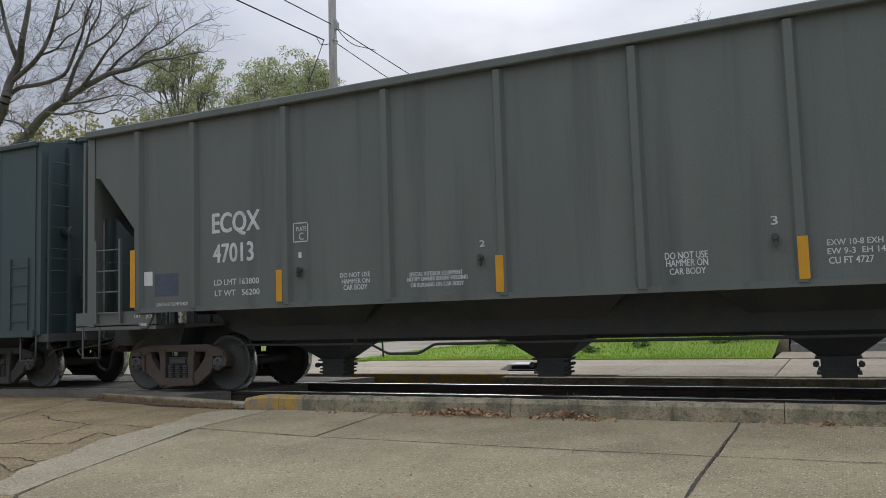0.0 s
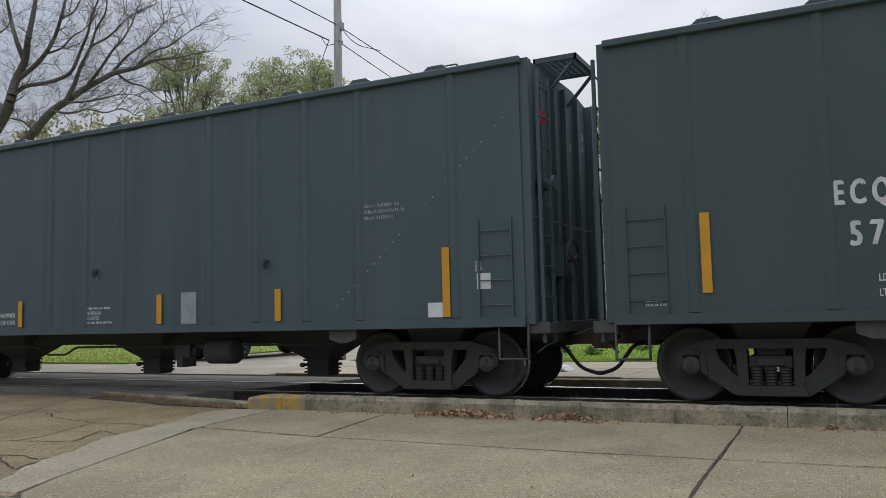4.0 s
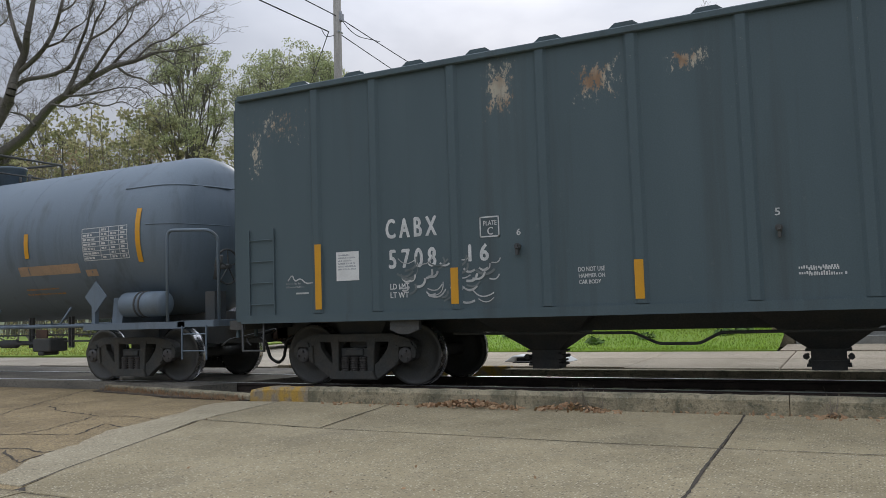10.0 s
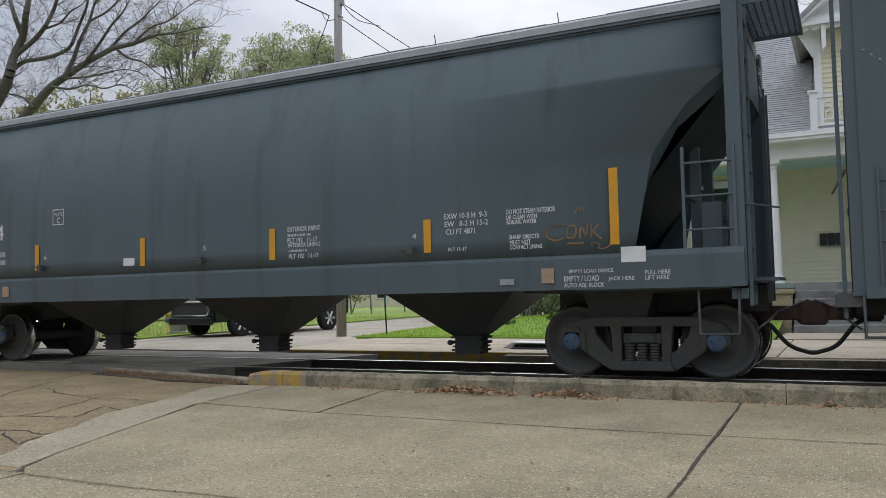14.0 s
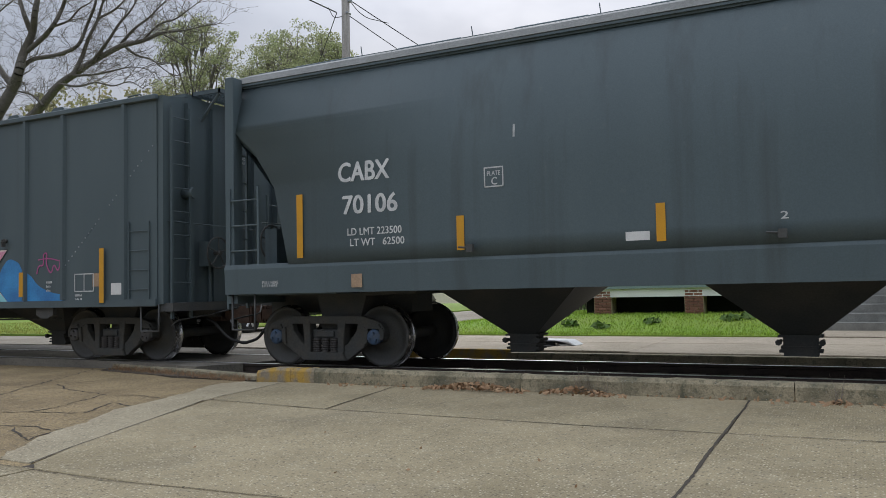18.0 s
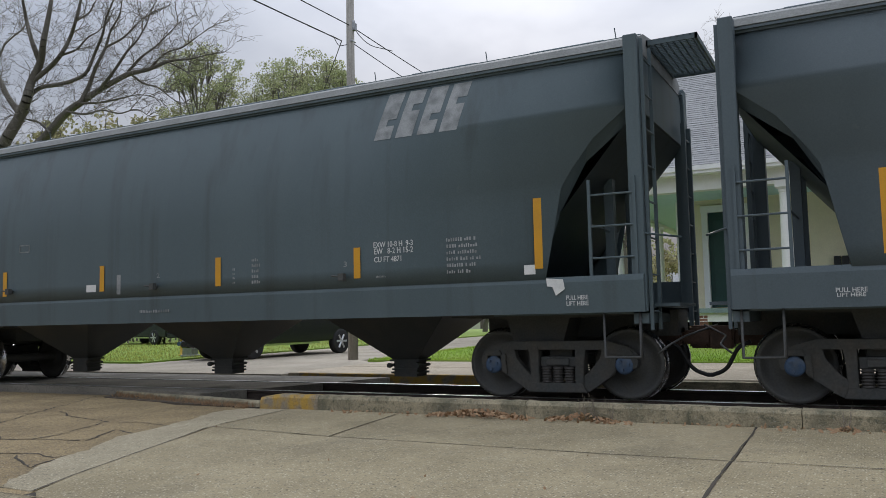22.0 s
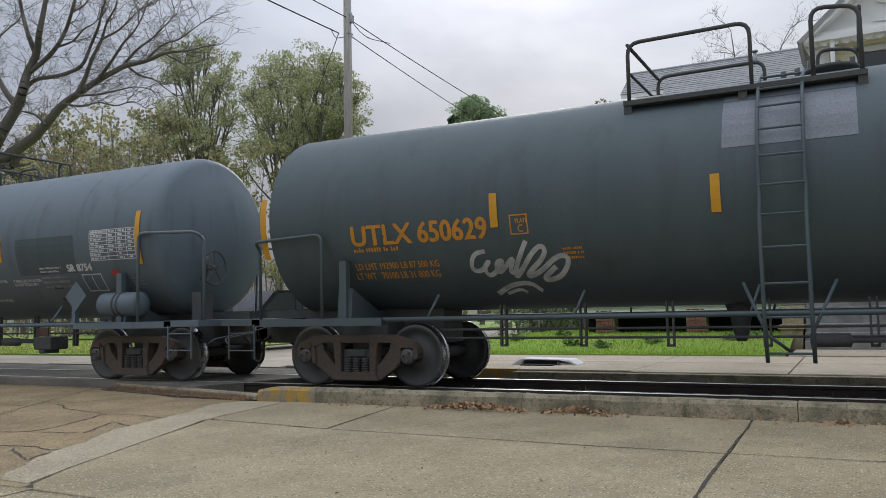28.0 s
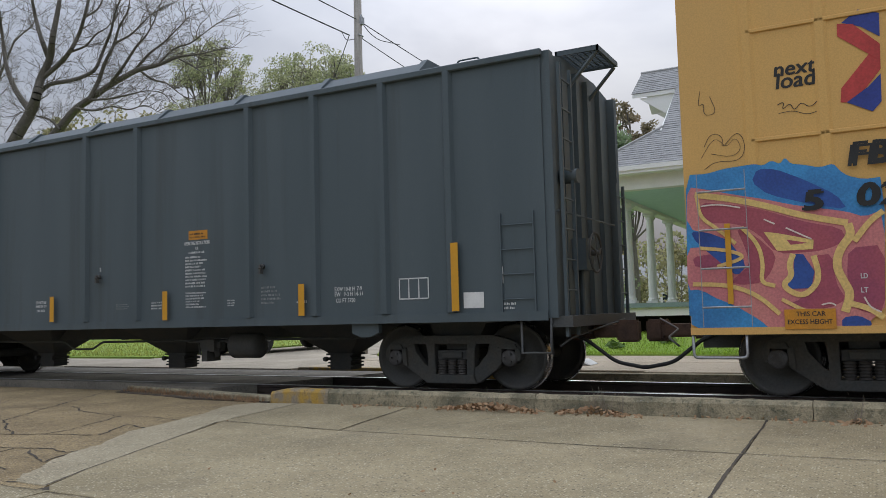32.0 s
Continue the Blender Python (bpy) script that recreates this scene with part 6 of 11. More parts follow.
def make_grass():
    """Blades on the lawns: one object of stuff for each."""
    rnd = random.Random(9)
    for name, label, area, n, size in (
            ("grass", "short mown grass blades on the lawn", (-11.2, -1.35, 17.5, 24.5), 26000, 0.055),
            ("side_grass", "grass blades on the lawn across the street", (-34, -17.9, 16.4, 34), 16000, 0.075)):
        verts, faces = [], []
        for _ in range(n):
            x, y = rnd.uniform(area[0], area[1]), area[2] + (area[3] - area[2]) * rnd.random() ** 1.6
            a = rnd.uniform(0, math.pi)
            h, w = size * rnd.uniform(0.5, 1.5), size * 0.16
            dx, dy = math.cos(a) * w, math.sin(a) * w
            lx, ly = rnd.uniform(-0.6, 0.6) * h, rnd.uniform(-0.6, 0.6) * h
            k = len(verts)
            z = lawn_z(x, y) - 0.006 if name == "grass" else FAR_Z + 0.018
            verts += [(x - dx, y - dy, z), (x + dx, y + dy, z), (x + lx, y + ly, z + h)]
            faces.append((k, k + 1, k + 2))
        me = bpy.data.meshes.new(name)
        me.from_pydata(verts, [], faces)
        me.materials.append(M["grass_blade" if name == "grass" else "grass_dry"])
        tagged(new(name, me), label, "grass", kind="stuff")
    # broad weeds in the lawn
    bm = B()
    for cx, cy in ((-6.2, 18.9), (-5.4, 18.6), (-4.3, 19.2), (-2.6, 19.6), (-2.2, 19.9), (-7.9, 19.6), (-6.9, 20.4)):
        leaf_cloud(bm, (cx, cy, lawn_z(cx, cy) + 0.06), 0.22, 45, 0.07, rnd, 0.4)
    tagged(part("weeds", bm, M["weed_green"]), "leafy green weeds in the lawn", "weeds", kind="stuff")
    # dead leaves and dry stalks against the kerb
    bm = B()
    for x0, x1, n, up in ((-4.95, -3.55, 380, 0.10), (-3.4, -2.5, 170, 0.09), (-6.4, -4.9, 40, 0.02), (-2.5, 0.6, 60, 0.015), (-0.35, -0.1, 40, 0.05)):
        for _ in range(n):
            x = rnd.uniform(x0, x1)
            u = 1 - abs((x - x0) / (x1 - x0) * 2 - 1)
            p = Vector((x, KERB_Y - rnd.random() ** 2 * 0.26, 0.008 + rnd.random() * up * u))
            a = Vector((rnd.uniform(-1, 1), rnd.uniform(-1, 1), rnd.uniform(-0.6, 0.6))).normalized()
            b = a.orthogonal().normalized()
            s = rnd.uniform(0.018, 0.045)
            bm.faces.new([bm.verts.new(p + a * s), bm.verts.new(p + b * s * 0.5), bm.verts.new(p - a * s), bm.verts.new(p - b * s * 0.5)])
    tagged(part("leaf_litter", bm, M["dry_leaf"]), "drift of dead brown leaves against the kerb", "leaves", kind="stuff")
    bm = B()
    for x in (-2.95, -2.9, -2.8, -2.75, -3.0, -0.25, -0.2, -9.2, -2.6, -4.2):
        for _ in range(5):
            q = Vector((x + rnd.uniform(-0.12, 0.12), KERB_Y - rnd.uniform(0.0, 0.06), rnd.uniform(0.12, 0.32)))
            tube(bm, (x, KERB_Y - 0.04, 0), q, 0.003, 3, 0.0015, caps=False)
    tagged(part("dry_stalks", bm, M["timber"]), "dry weed stalks at the foot of the kerb", "weeds", kind="stuff")
    bm = B()
    for _ in range(900):
        t = rnd.random()
        x, y = -7.85 - 3.7 * t, 9.24 + 0.82 * t - rnd.random() ** 1.5 * 0.22
        h = rnd.uniform(0.02, 0.09)
        limb(bm, (x, y, 0.0), (x + rnd.uniform(-0.05, 0.05), y + rnd.uniform(-0.04, 0.04), h), 0.004, 0.001, 3)
    tagged(part("verge_grass", bm, M["dry_leaf"]), "dry grass tufts along the low kerb", "grass", kind="stuff")
    bm = B()
    for _ in range(34):
        x, y = rnd.uniform(-7, 3), rnd.uniform(3.3, 9.0)
        leaf_cloud(bm, (x, y, 0.008), 0.02, 1, 0.014, rnd, 0.1)
    tagged(part("fallen_leaves", bm, M["dry_leaf"]), "few scattered fallen leaves on the concrete", "leaves", kind="stuff")


make_grass()

# ---- train ----
R_W = 0.457      # wheel radius


def side_frame_mesh():
    """A cast side frame: a top chord bowed over the bearings, two sloping arms with a window each, columns and a spring seat."""
    bm = B()
    y0, y1 = -0.07, 0.07
    half = [(1.00, 0.44), (1.06, 0.50), (1.06, 0.58), (1.00, 0.66), (0.88, 0.705), (0.64, 0.765)]
    under = [(0.60, 0.65), (0.78, 0.575), (0.98, 0.575), (0.985, 0.44)]
    prism(bm, [(-x, z) for x, z in half] + [(x, z) for x, z in half[::-1]] + [(x, z) for x, z in under[::-1]] + [(-x, z) for x, z in under], "y", y0, y1)
    for s in (-1, 1):
        prism(bm, [(s * 0.765, 0.35), (s * 0.795, 0.57), (s * 0.68, 0.66), (s * 0.60, 0.66), (s * 0.57, 0.54), (s * 0.42, 0.36), (s * 0.335, 0.31), (s * 0.335, 0.115), (s * 0.42, 0.115)], "y", y0 + 0.012, y1 - 0.012)
        prism(bm, [(s * 0.355, 0.20), (s * 0.245, 0.20), (s * 0.25, 0.70), (s * 0.40, 0.70), (s * 0.37, 0.52)], "y", y0 - 0.012, y1 + 0.012)
        prism(bm, [(s * 0.70, 0.33), (s * 0.775, 0.37), (s * 0.79, 0.58), (s * 0.715, 0.60)], "y", y0 - 0.022, y1 + 0.022)
        prism(bm, [(s * 0.975, 0.41), (s * 1.045, 0.42), (s * 1.065, 0.52), (s * 1.03, 0.60), (s * 0.975, 0.58)], "y", y0 - 0.022, y1 + 0.022)
        prism(bm, [(s * 0.76, 0.575), (s * 1.02, 0.575), (s * 0.98, 0.65), (s * 0.80, 0.65)], "y", y0 - 0.03, y1 + 0.03)
    prism(bm, [(-0.40, 0.105), (0.40, 0.105), (0.35, 0.225), (-0.35, 0.225)], "y", y0 - 0.035, y1 + 0.035)
    rounded(bm, 0.018, 2)
    return bm


def spring_mesh():
    bm = B()
    prof = [(0.222 + i * 0.0088, 0.077 if i % 4 in (1, 2) else 0.060) for i in range(25)]
    lathe(bm, prof, "z", n=10)
    return bm


def bolster_mesh():
    bm = B()
    bx(bm, -0.24, 0.24, -1.02, 1.02, 0.43, 0.56)
    bx(bm, -0.16, 0.16, -0.9, 0.9, 0.56, 0.70)
    for s in (-1, 1):
        bx(bm, -0.16, 0.16, s * 1.02 - 0.03, s * 1.02 + 0.03, 0.45, 0.54)
    rounded(bm, 0.01)
    return bm


def wheel_mesh(s):
    bm = B()
    prof = [(0.70, 0.10), (0.70, 0.16), (0.745, 0.20), (0.745, 0.36), (0.69, 0.385), (0.69, 0.452)]
    prof += [(0.835, 0.447), (0.835, 0.395), (0.775, 0.36), (0.775, 0.20), (0.84, 0.15), (0.84, 0.10)]
    lathe(bm, [(s * a, r) for a, r in prof], "y", n=40, caps=False)
    return bm


def tread_mesh(s):
    bm = B()
    lathe(bm, [(s * a, r) for a, r in ((0.688, 0.478), (0.702, 0.486), (0.716, 0.475), (0.725, 0.4585), (0.838, 0.4505))], "y", n=40, caps=False)
    return bm


def axle_mesh():
    bm = B()
    lathe(bm, [(-1.06, 0.07), (-0.86, 0.075), (-0.85, 0.09), (-0.7, 0.10), (-0.6, 0.085), (0.6, 0.085), (0.7, 0.10), (0.85, 0.09), (0.86, 0.075), (1.06, 0.07)], "y", n=16)
    return bm


def cap_mesh():
    bm = B()
    lathe(bm, [(-0.10, 0.10), (-0.02, 0.105), (0.0, 0.115), (0.03, 0.115), (0.045, 0.09), (0.05, 0.0005)], "y", n=20)
    for i in range(3):
        a = math.radians(90 + 120 * i)
        tube(bm, (0.062 * math.cos(a), 0.04, 0.062 * math.sin(a)), (0.062 * math.cos(a), 0.075, 0.062 * math.sin(a)), 0.018, 6)
    for v in bm.verts:
        v.co.y *= -1
    bmesh.ops.recalc_face_normals(bm, faces=bm.faces[:])
    return bm


AXLES = []      # wheelsets that roll, with their place on the car


def truck(car, xc, steel="truck", cap="cap_grey"):
    for s in (-1, 1):
        fr = part("side_frame", shared("side_frame", side_frame_mesh, M[steel]), M[steel], car, at=pose(xc, s * 1.0, 0))
        for dx in (-0.155, 0.0, 0.155):
            part("spring", shared("spring", spring_mesh, M["spring"]), M["spring"], fr, at=pose(dx, s * 0.02, 0))
    part("bolster", shared("bolster", bolster_mesh, M["under"]), M["under"], car, at=pose(xc, 0, 0))
    for dx in (-0.89, 0.89):
        ws = new("wheelset")
        ws.parent = car
        ws.matrix_basis = pose(xc + dx, 0, R_W)
        for s in (-1, 1):
            part("wheel", shared("wheel_near" if s < 0 else "wheel_far", lambda s=s: wheel_mesh(s), M["wheel"]), M["wheel"], ws)
            part("tread", shared("tread_near" if s < 0 else "tread_far", lambda s=s: tread_mesh(s), M["tread"]), M["tread"], ws, "polished wheel tread")
            part("bearing_cap", shared("bearing_cap", cap_mesh, M[cap]), M[cap], ws, at=pose(0, s * 1.06, 0, 0, 0, 0 if s < 0 else 180))
        part("axle", shared("axle", axle_mesh, M["wheel"]), M["wheel"], ws)
        AXLES.append((ws, xc + dx))


def coupler(car, x, s):
    """A coupler at x that reaches out along s, with its lever."""
    bm = B()
    bx(bm, min(x, x - s * 0.3), max(x, x - s * 0.3), -0.17, 0.17, 0.66, 0.92)
    a, b = sorted((x, x + s * 0.42))
    bx(bm, a, b, -0.10, 0.10, 0.68, 0.86)
    a, b = sorted((x + s * 0.36, x + s * 0.66))
    bx(bm, a, b, -0.17 if s > 0 else -0.02, 0.02 if s > 0 else 0.17, 0.62, 0.92)
    a, b = sorted((x + s * 0.42, x + s * 0.58))
    bx(bm, a, b, -0.08, 0.14, 0.64, 0.90)
    rounded(bm, 0.025, 2)
    part("coupler", bm, M["coupler"], car, "rusty steel coupler")
    bm = B()
    pipe(bm, bend([(x - s * 0.05, -1.30, 0.62), (x + s * 0.08, -1.28, 0.72), (x + s * 0.12, -0.5, 0.80), (x + s * 0.45, -0.05, 0.93)], 0.08), 0.014, 6)
    part("uncoupling_lever", bm, M["under"], car)


def frustum(bm, xc, zt, zb, hx_t, hx_b, hy_t, hy_b):
    t = [bm.verts.new((xc + a * hx_t, b * hy_t, zt)) for a, b in ((-1, -1), (1, -1), (1, 1), (-1, 1))]
    o = [bm.verts.new((xc + a * hx_b, b * hy_b, zb)) for a, b in ((-1, -1), (1, -1), (1, 1), (-1, 1))]
    fs = [bm.faces.new(t[::-1]), bm.faces.new(o)]
    for i in range(4):
        fs.append(bm.faces.new((t[i], t[(i + 1) % 4], o[(i + 1) % 4], o[i])))
    bmesh.ops.recalc_face_normals(bm, faces=fs)


def hopper(car, xc, zt, hx, hy, material, hyb=0.55):
    """A hopper that narrows to a sliding gate, with racks and capstans below."""
    bm = B()
    frustum(bm, xc, zt, 0.46, hx, 0.21, hy, hyb)
    h = part("hopper", bm, material, car)
    bm = B()
    bx(bm, xc - 0.20, xc + 0.20, -hyb, hyb, 0.20, 0.465)
    bx(bm, xc - 0.26, xc + 0.26, -hyb - 0.03, hyb + 0.03, 0.435, 0.465)
    bx(bm, xc - 0.23, xc + 0.23, -hyb - 0.02, hyb + 0.02, 0.30, 0.325)
    g = part("outlet_gate", bm, M["under"], h)
    for s in (-1, 1):
        bm = B()
        tube(bm, (xc + s * 0.25, -hyb - 0.07, 0.375), (xc + s * 0.25, hyb, 0.375), 0.024, 6)
        tube(bm, (xc + s * 0.25, -hyb - 0.09, 0.375), (xc + s * 0.25, -hyb - 0.03, 0.375), 0.040, 6)
        part("capstan", bm, M["under"], h)
        bm = B()
        bx(bm, xc + s * 0.22 - 0.03, xc + s * 0.22 + 0.03, -hyb - 0.015, hyb, 0.245, 0.275)
        part("rack", bm, M["under"], h)


def underframe(car, L, zb=1.0, zlow=0.62, stub=0.0):
    """A centre sill, whole or as two stubs, with bolsters and brake pipe."""
    for a, b in (((-0.1, stub), (L - stub, L + 0.1)) if stub else ((-0.1, L + 0.1),)):
        bm = B()
        bx(bm, a, b, -0.33, 0.33, zlow, zb + 0.02)
        part("centre_sill", bm, M["under"], car)
    for x in (1.65, L - 1.65):
        bm = B()
        prism(bm, [(x - 0.35, 0.74), (x + 0.35, 0.74), (x + 0.45, zb - 0.06), (x + 1.3, zb - 0.03), (x + 1.3, zb + 0.01), (x - 1.3, zb + 0.01), (x - 1.3, zb - 0.03), (x - 0.45, zb - 0.06)], "y", -0.85, 0.85)
        part("body_bolster", bm, M["under"], car)
    if stub:
        return
    bm = B()
    pts = [(3.2, -0.85, 0.74), (5.75, -0.85, 0.72), (6.05, -0.87, 0.58), (6.55, -0.87, 0.58), (6.80, -0.85, 0.71), (L - 3.2, -0.85, 0.74)]
    pipe(bm, bend(pts, 0.06), 0.02, 6)
    part("brake_pipe", bm, M["under"], car)


def air_gear(car, x, z=0.68):
    bm = B()
    lathe(bm, [(-0.30, 0.001), (-0.29, 0.13), (-0.25, 0.205), (0.25, 0.205), (0.29, 0.13), (0.30, 0.001)], "x", (x, -0.95, z), 18)
    part("air_reservoir", bm, M["under"], car)
    bm = B()
    bx(bm, x - 0.98, x - 0.68, -1.0, -0.75, z - 0.10, z + 0.10)
    bx(bm, x - 0.92, x - 0.80, -1.04, -0.72, z - 0.26, z - 0.08)
    bx(bm, x - 1.06, x - 0.60, -0.94, -0.82, z - 0.04, z + 0.05)
    tube(bm, (x - 1.35, -0.9, z + 0.06), (x - 0.2, -0.86, z + 0.08), 0.02, 6)
    tube(bm, (x - 0.72, -0.88, z - 0.2), (x - 0.72, -0.88, z + 0.1), 0.05, 8)
    tube(bm, (x - 1.10, -0.88, z - 0.16), (x - 1.16, -0.88, z + 0.1), 0.016, 6)
    part("control_valve", bm, M["under"], car)


def ladder(name, car, material, p0, across, n, z0, z1, stile=0.022, rung=0.013, parent=None):
    """A ladder: two stiles from z0 to z1 and n rungs. p0 is the foot of one stile, across the way to the other."""
    bm = B()
    a = Vector((*p0, 0))
    b = a + Vector((*across, 0))
    bx(bm, a.x - stile, a.x + stile, a.y - stile, a.y + stile, z0, z1)
    ob = part(name, bm, material, parent or car)
    bm = B()
    bx(bm, b.x - stile, b.x + stile, b.y - stile, b.y + stile, z0, z1)
    part("stile", bm, material, ob)
    for i in range(n):
        z = z0 + (z1 - z0) * (i + 0.5) / n
        bm = B()
        tube(bm, (a.x, a.y, z), (b.x, b.y, z), rung, 6)
        part("rung", bm, material, ob)
    return ob


def brake_wheel(car, x, y, z, r=0.27, material=None):
    bm = B()
    n = 20
    for i in range(n):
        a, b = 2 * math.pi * i / n, 2 * math.pi * (i + 1) / n
        tube(bm, (x, y + r * math.cos(a), z + r * math.sin(a)), (x, y + r * math.cos(b), z + r * math.sin(b)), 0.016, 6, caps=False)
    for i in range(5):
        a = 2 * math.pi * i / 5 + 0.3
        tube(bm, (x + 0.02, y, z), (x, y + r * math.cos(a), z + r * math.sin(a)), 0.011, 6)
    tube(bm, (x - 0.12, y, z), (x + 0.06, y, z), 0.04, 8)
    part("brake_wheel", bm, material or M["under"], car)


def box_bm(*b):
    bm = B()
    bx(bm, *b)
    return bm


def grating(car, x0, x1, y0, y1, z, material, name="roof_platform"):
    bm = B()
    bx(bm, x0, x1, y0, y0 + 0.03, z - 0.07, z)
    bx(bm, x0, x1, y1 - 0.03, y1, z - 0.07, z)
    bx(bm, x0, x0 + 0.03, y0, y1, z - 0.07, z)
    bx(bm, x1 - 0.03, x1, y0, y1, z - 0.07, z)
    plat = part(name, bm, material, car)
    w = x1 - x0
    bar = lambda: box_bm(0.0, w, -0.008, 0.008, -0.03, 0.0)
    k = max(int((y1 - y0) / 0.07), 2)
    for i in range(1, k):
        y = y0 + (y1 - y0) * i / k
        part("bar", shared("grating_bar_%.3f" % w, bar, material), material, plat, at=pose(x0, y, z))
    d = y1 - y0
    rod = lambda: box_bm(-0.008, 0.008, 0.0, d, -0.025, -0.003)
    k = max(int(w / 0.08), 2)
    for i in range(1, k):
        x = x0 + w * i / k
        part("bar", shared("grating_rod_%.3f" % d, rod, material), material, plat, at=pose(x, y0, z))
    return plat


# -- decals lie on a car's near side --


def decal_quad(bm, surf, x0, z0, x1, z1, lift=0.005, skew=0.0):
    """A panel on the near side, bent to it; skew shifts its top along the car."""
    n = max(1, int((z1 - z0) / 0.12))
    row = None
    for i in range(n + 1):
        t = i / n
        z = z0 + (z1 - z0) * t
        y = -surf(z) - lift
        new_row = [bm.verts.new((x0 + skew * t, y, z)), bm.verts.new((x1 + skew * t, y, z))]
        if row:
            bm.faces.new((row[0], row[1], new_row[1], new_row[0]))
        row = new_row


def panel(car, x0, z0, x1, z1, material, name="sticker", label="", lift=0.005, skew=0.0):
    bm = B()
    decal_quad(bm, car["surf_fn"], x0, z0, x1, z1, lift, skew)
    return part(name, bm, M[material], car["root"], label)


def stripe(car, x, z0, z1, w=0.11, material="reflector"):
    return panel(car, x - w / 2, z0, x + w / 2, z1, material, "reflective_stripe", "yellow orange reflective tape stripe", car.get("tape_lift", 0.0125))


FONT_CACHE = {}


def text_mesh_points(s):
    if s not in FONT_CACHE:
        cu = bpy.data.curves.new("lettering", "FONT")
        cu.body = s
        cu.resolution_u = 3
        ob = bpy.data.objects.new("lettering", cu)
        me = bpy.data.meshes.new_from_object(ob)
        vs = [v.co.copy() for v in me.vertices]
        fs = [tuple(p.vertices) for p in me.polygons]
        bpy.data.objects.remove(ob)
        bpy.data.curves.remove(cu)
        bpy.data.meshes.remove(me)
        FONT_CACHE[s] = (vs, fs)
    return FONT_CACHE[s]


def text(car, s, x0, z0, h, width=None, material="white", fat=None, lean=0.0, lift=0.006, spread=None):
    """Lettering with its foot at (x0, z0), capitals h high, fitted to a width; spread spaces the letters apart."""
    vs, fs = text_mesh_points(s)
    if not vs:
        return None
    fat = 0.05 * h if fat is None else fat
    k = h / 0.69
    u0, u1 = min(v.x for v in vs), max(v.x for v in vs)
    kx = k if width is None else width / max(u1 - u0, 1e-3)
    bm = B()
    surf = car["surf_fn"]
    for dx, dz in ((0, 0), (fat, 0), (fat / 2, fat * 0.6)) if fat else ((0, 0),):
        V = []
        for v in vs:
            z = z0 + k * v.y + dz
            V.append(bm.verts.new((x0 + kx * (v.x - u0) + lean * k * v.y + dx, -surf(z) - lift - dx * 0.02, z)))
        for f in fs:
            try:
                bm.faces.new([V[i] for i in f])
            except ValueError:
                pass
    ob = part("lettering", bm, M[material], car["root"], "painted lettering")
    return ob


def lines(car, x0, z_top, width, n, pitch, material="white", seed=1, ragged=0.35):
    """Writing too small to read, as bars."""
    rnd = random.Random(seed)
    bm = B()
    for i in range(n):
        z = z_top - (i + 1) * pitch
        x = x0
        end = x0 + width * (1 - ragged * rnd.random())
        hh = min(pitch * 0.55, 0.075)
        k = 0
        while x < end - 0.01:      # short strokes, in words
            w = max(hh * rnd.uniform(0.35, 0.6), 0.008)
            drop = rnd.choice((0, 0, 0.3)) * hh
            decal_quad(bm, car["surf_fn"], x, z + pitch * 0.2, x + w, z + pitch * 0.2 + hh - drop, 0.006)
            k += 1
            x += w + max(hh * 0.28, 0.006) * (3.0 if k % rnd.choice((4, 5, 7)) == 0 else 1)
    return tagged(part("small_print", bm, M[material], car["root"], "small unreadable stencilled lines"), kind="stuff")


def framed(car, x0, z0, x1, z1, cells=1, material="white", w=0.018, back=None):
    """An outlined panel with upright divisions."""
    if back:
        panel(car, x0, z0, x1, z1, back, "data_panel", lift=0.004)
    bm = B()
    q = lambda a, b, c, d: decal_quad(bm, car["surf_fn"], a, b, c, d, 0.007)
    q(x0, z0, x1, z0 + w), q(x0, z1 - w, x1, z1), q(x0, z0, x0 + w, z1), q(x1 - w, z0, x1, z1)
    for i in range(1, cells):
        x = x0 + (x1 - x0) * i / cells
        q(x - w / 2, z0, x + w / 2, z1)
    return part("panel_frame", bm, M[material], car["root"], "outlined data panel")


def blocks(car, x0, z0, h, width, n, material="orange", lean=0.0, gap=0.22):
    """A maker's mark drawn as plain blocks."""
    bm = B()
    w = width / n
    for i in range(n):
        a = x0 + i * w
        wide, cut = w * (1 - gap), (0.35, 0.62)[i % 2]
        decal_quad(bm, car["surf_fn"], a, z0, a + wide, z0 + h * (cut - 0.07), 0.006, lean * (cut - 0.07))
        decal_quad(bm, car["surf_fn"], a + lean * (cut - 0.07), z0 + h * (cut - 0.07), a + wide * 0.5 + lean * (cut - 0.07), z0 + h * (cut + 0.07), 0.006, lean * 0.14)
        decal_quad(bm, car["surf_fn"], a + lean * (cut + 0.07), z0 + h * (cut + 0.07), a + wide + lean * (cut + 0.07), z0 + h, 0.006, lean * (0.93 - cut))
    return part("mark", bm, M[material], car["root"], "plain painted block mark")


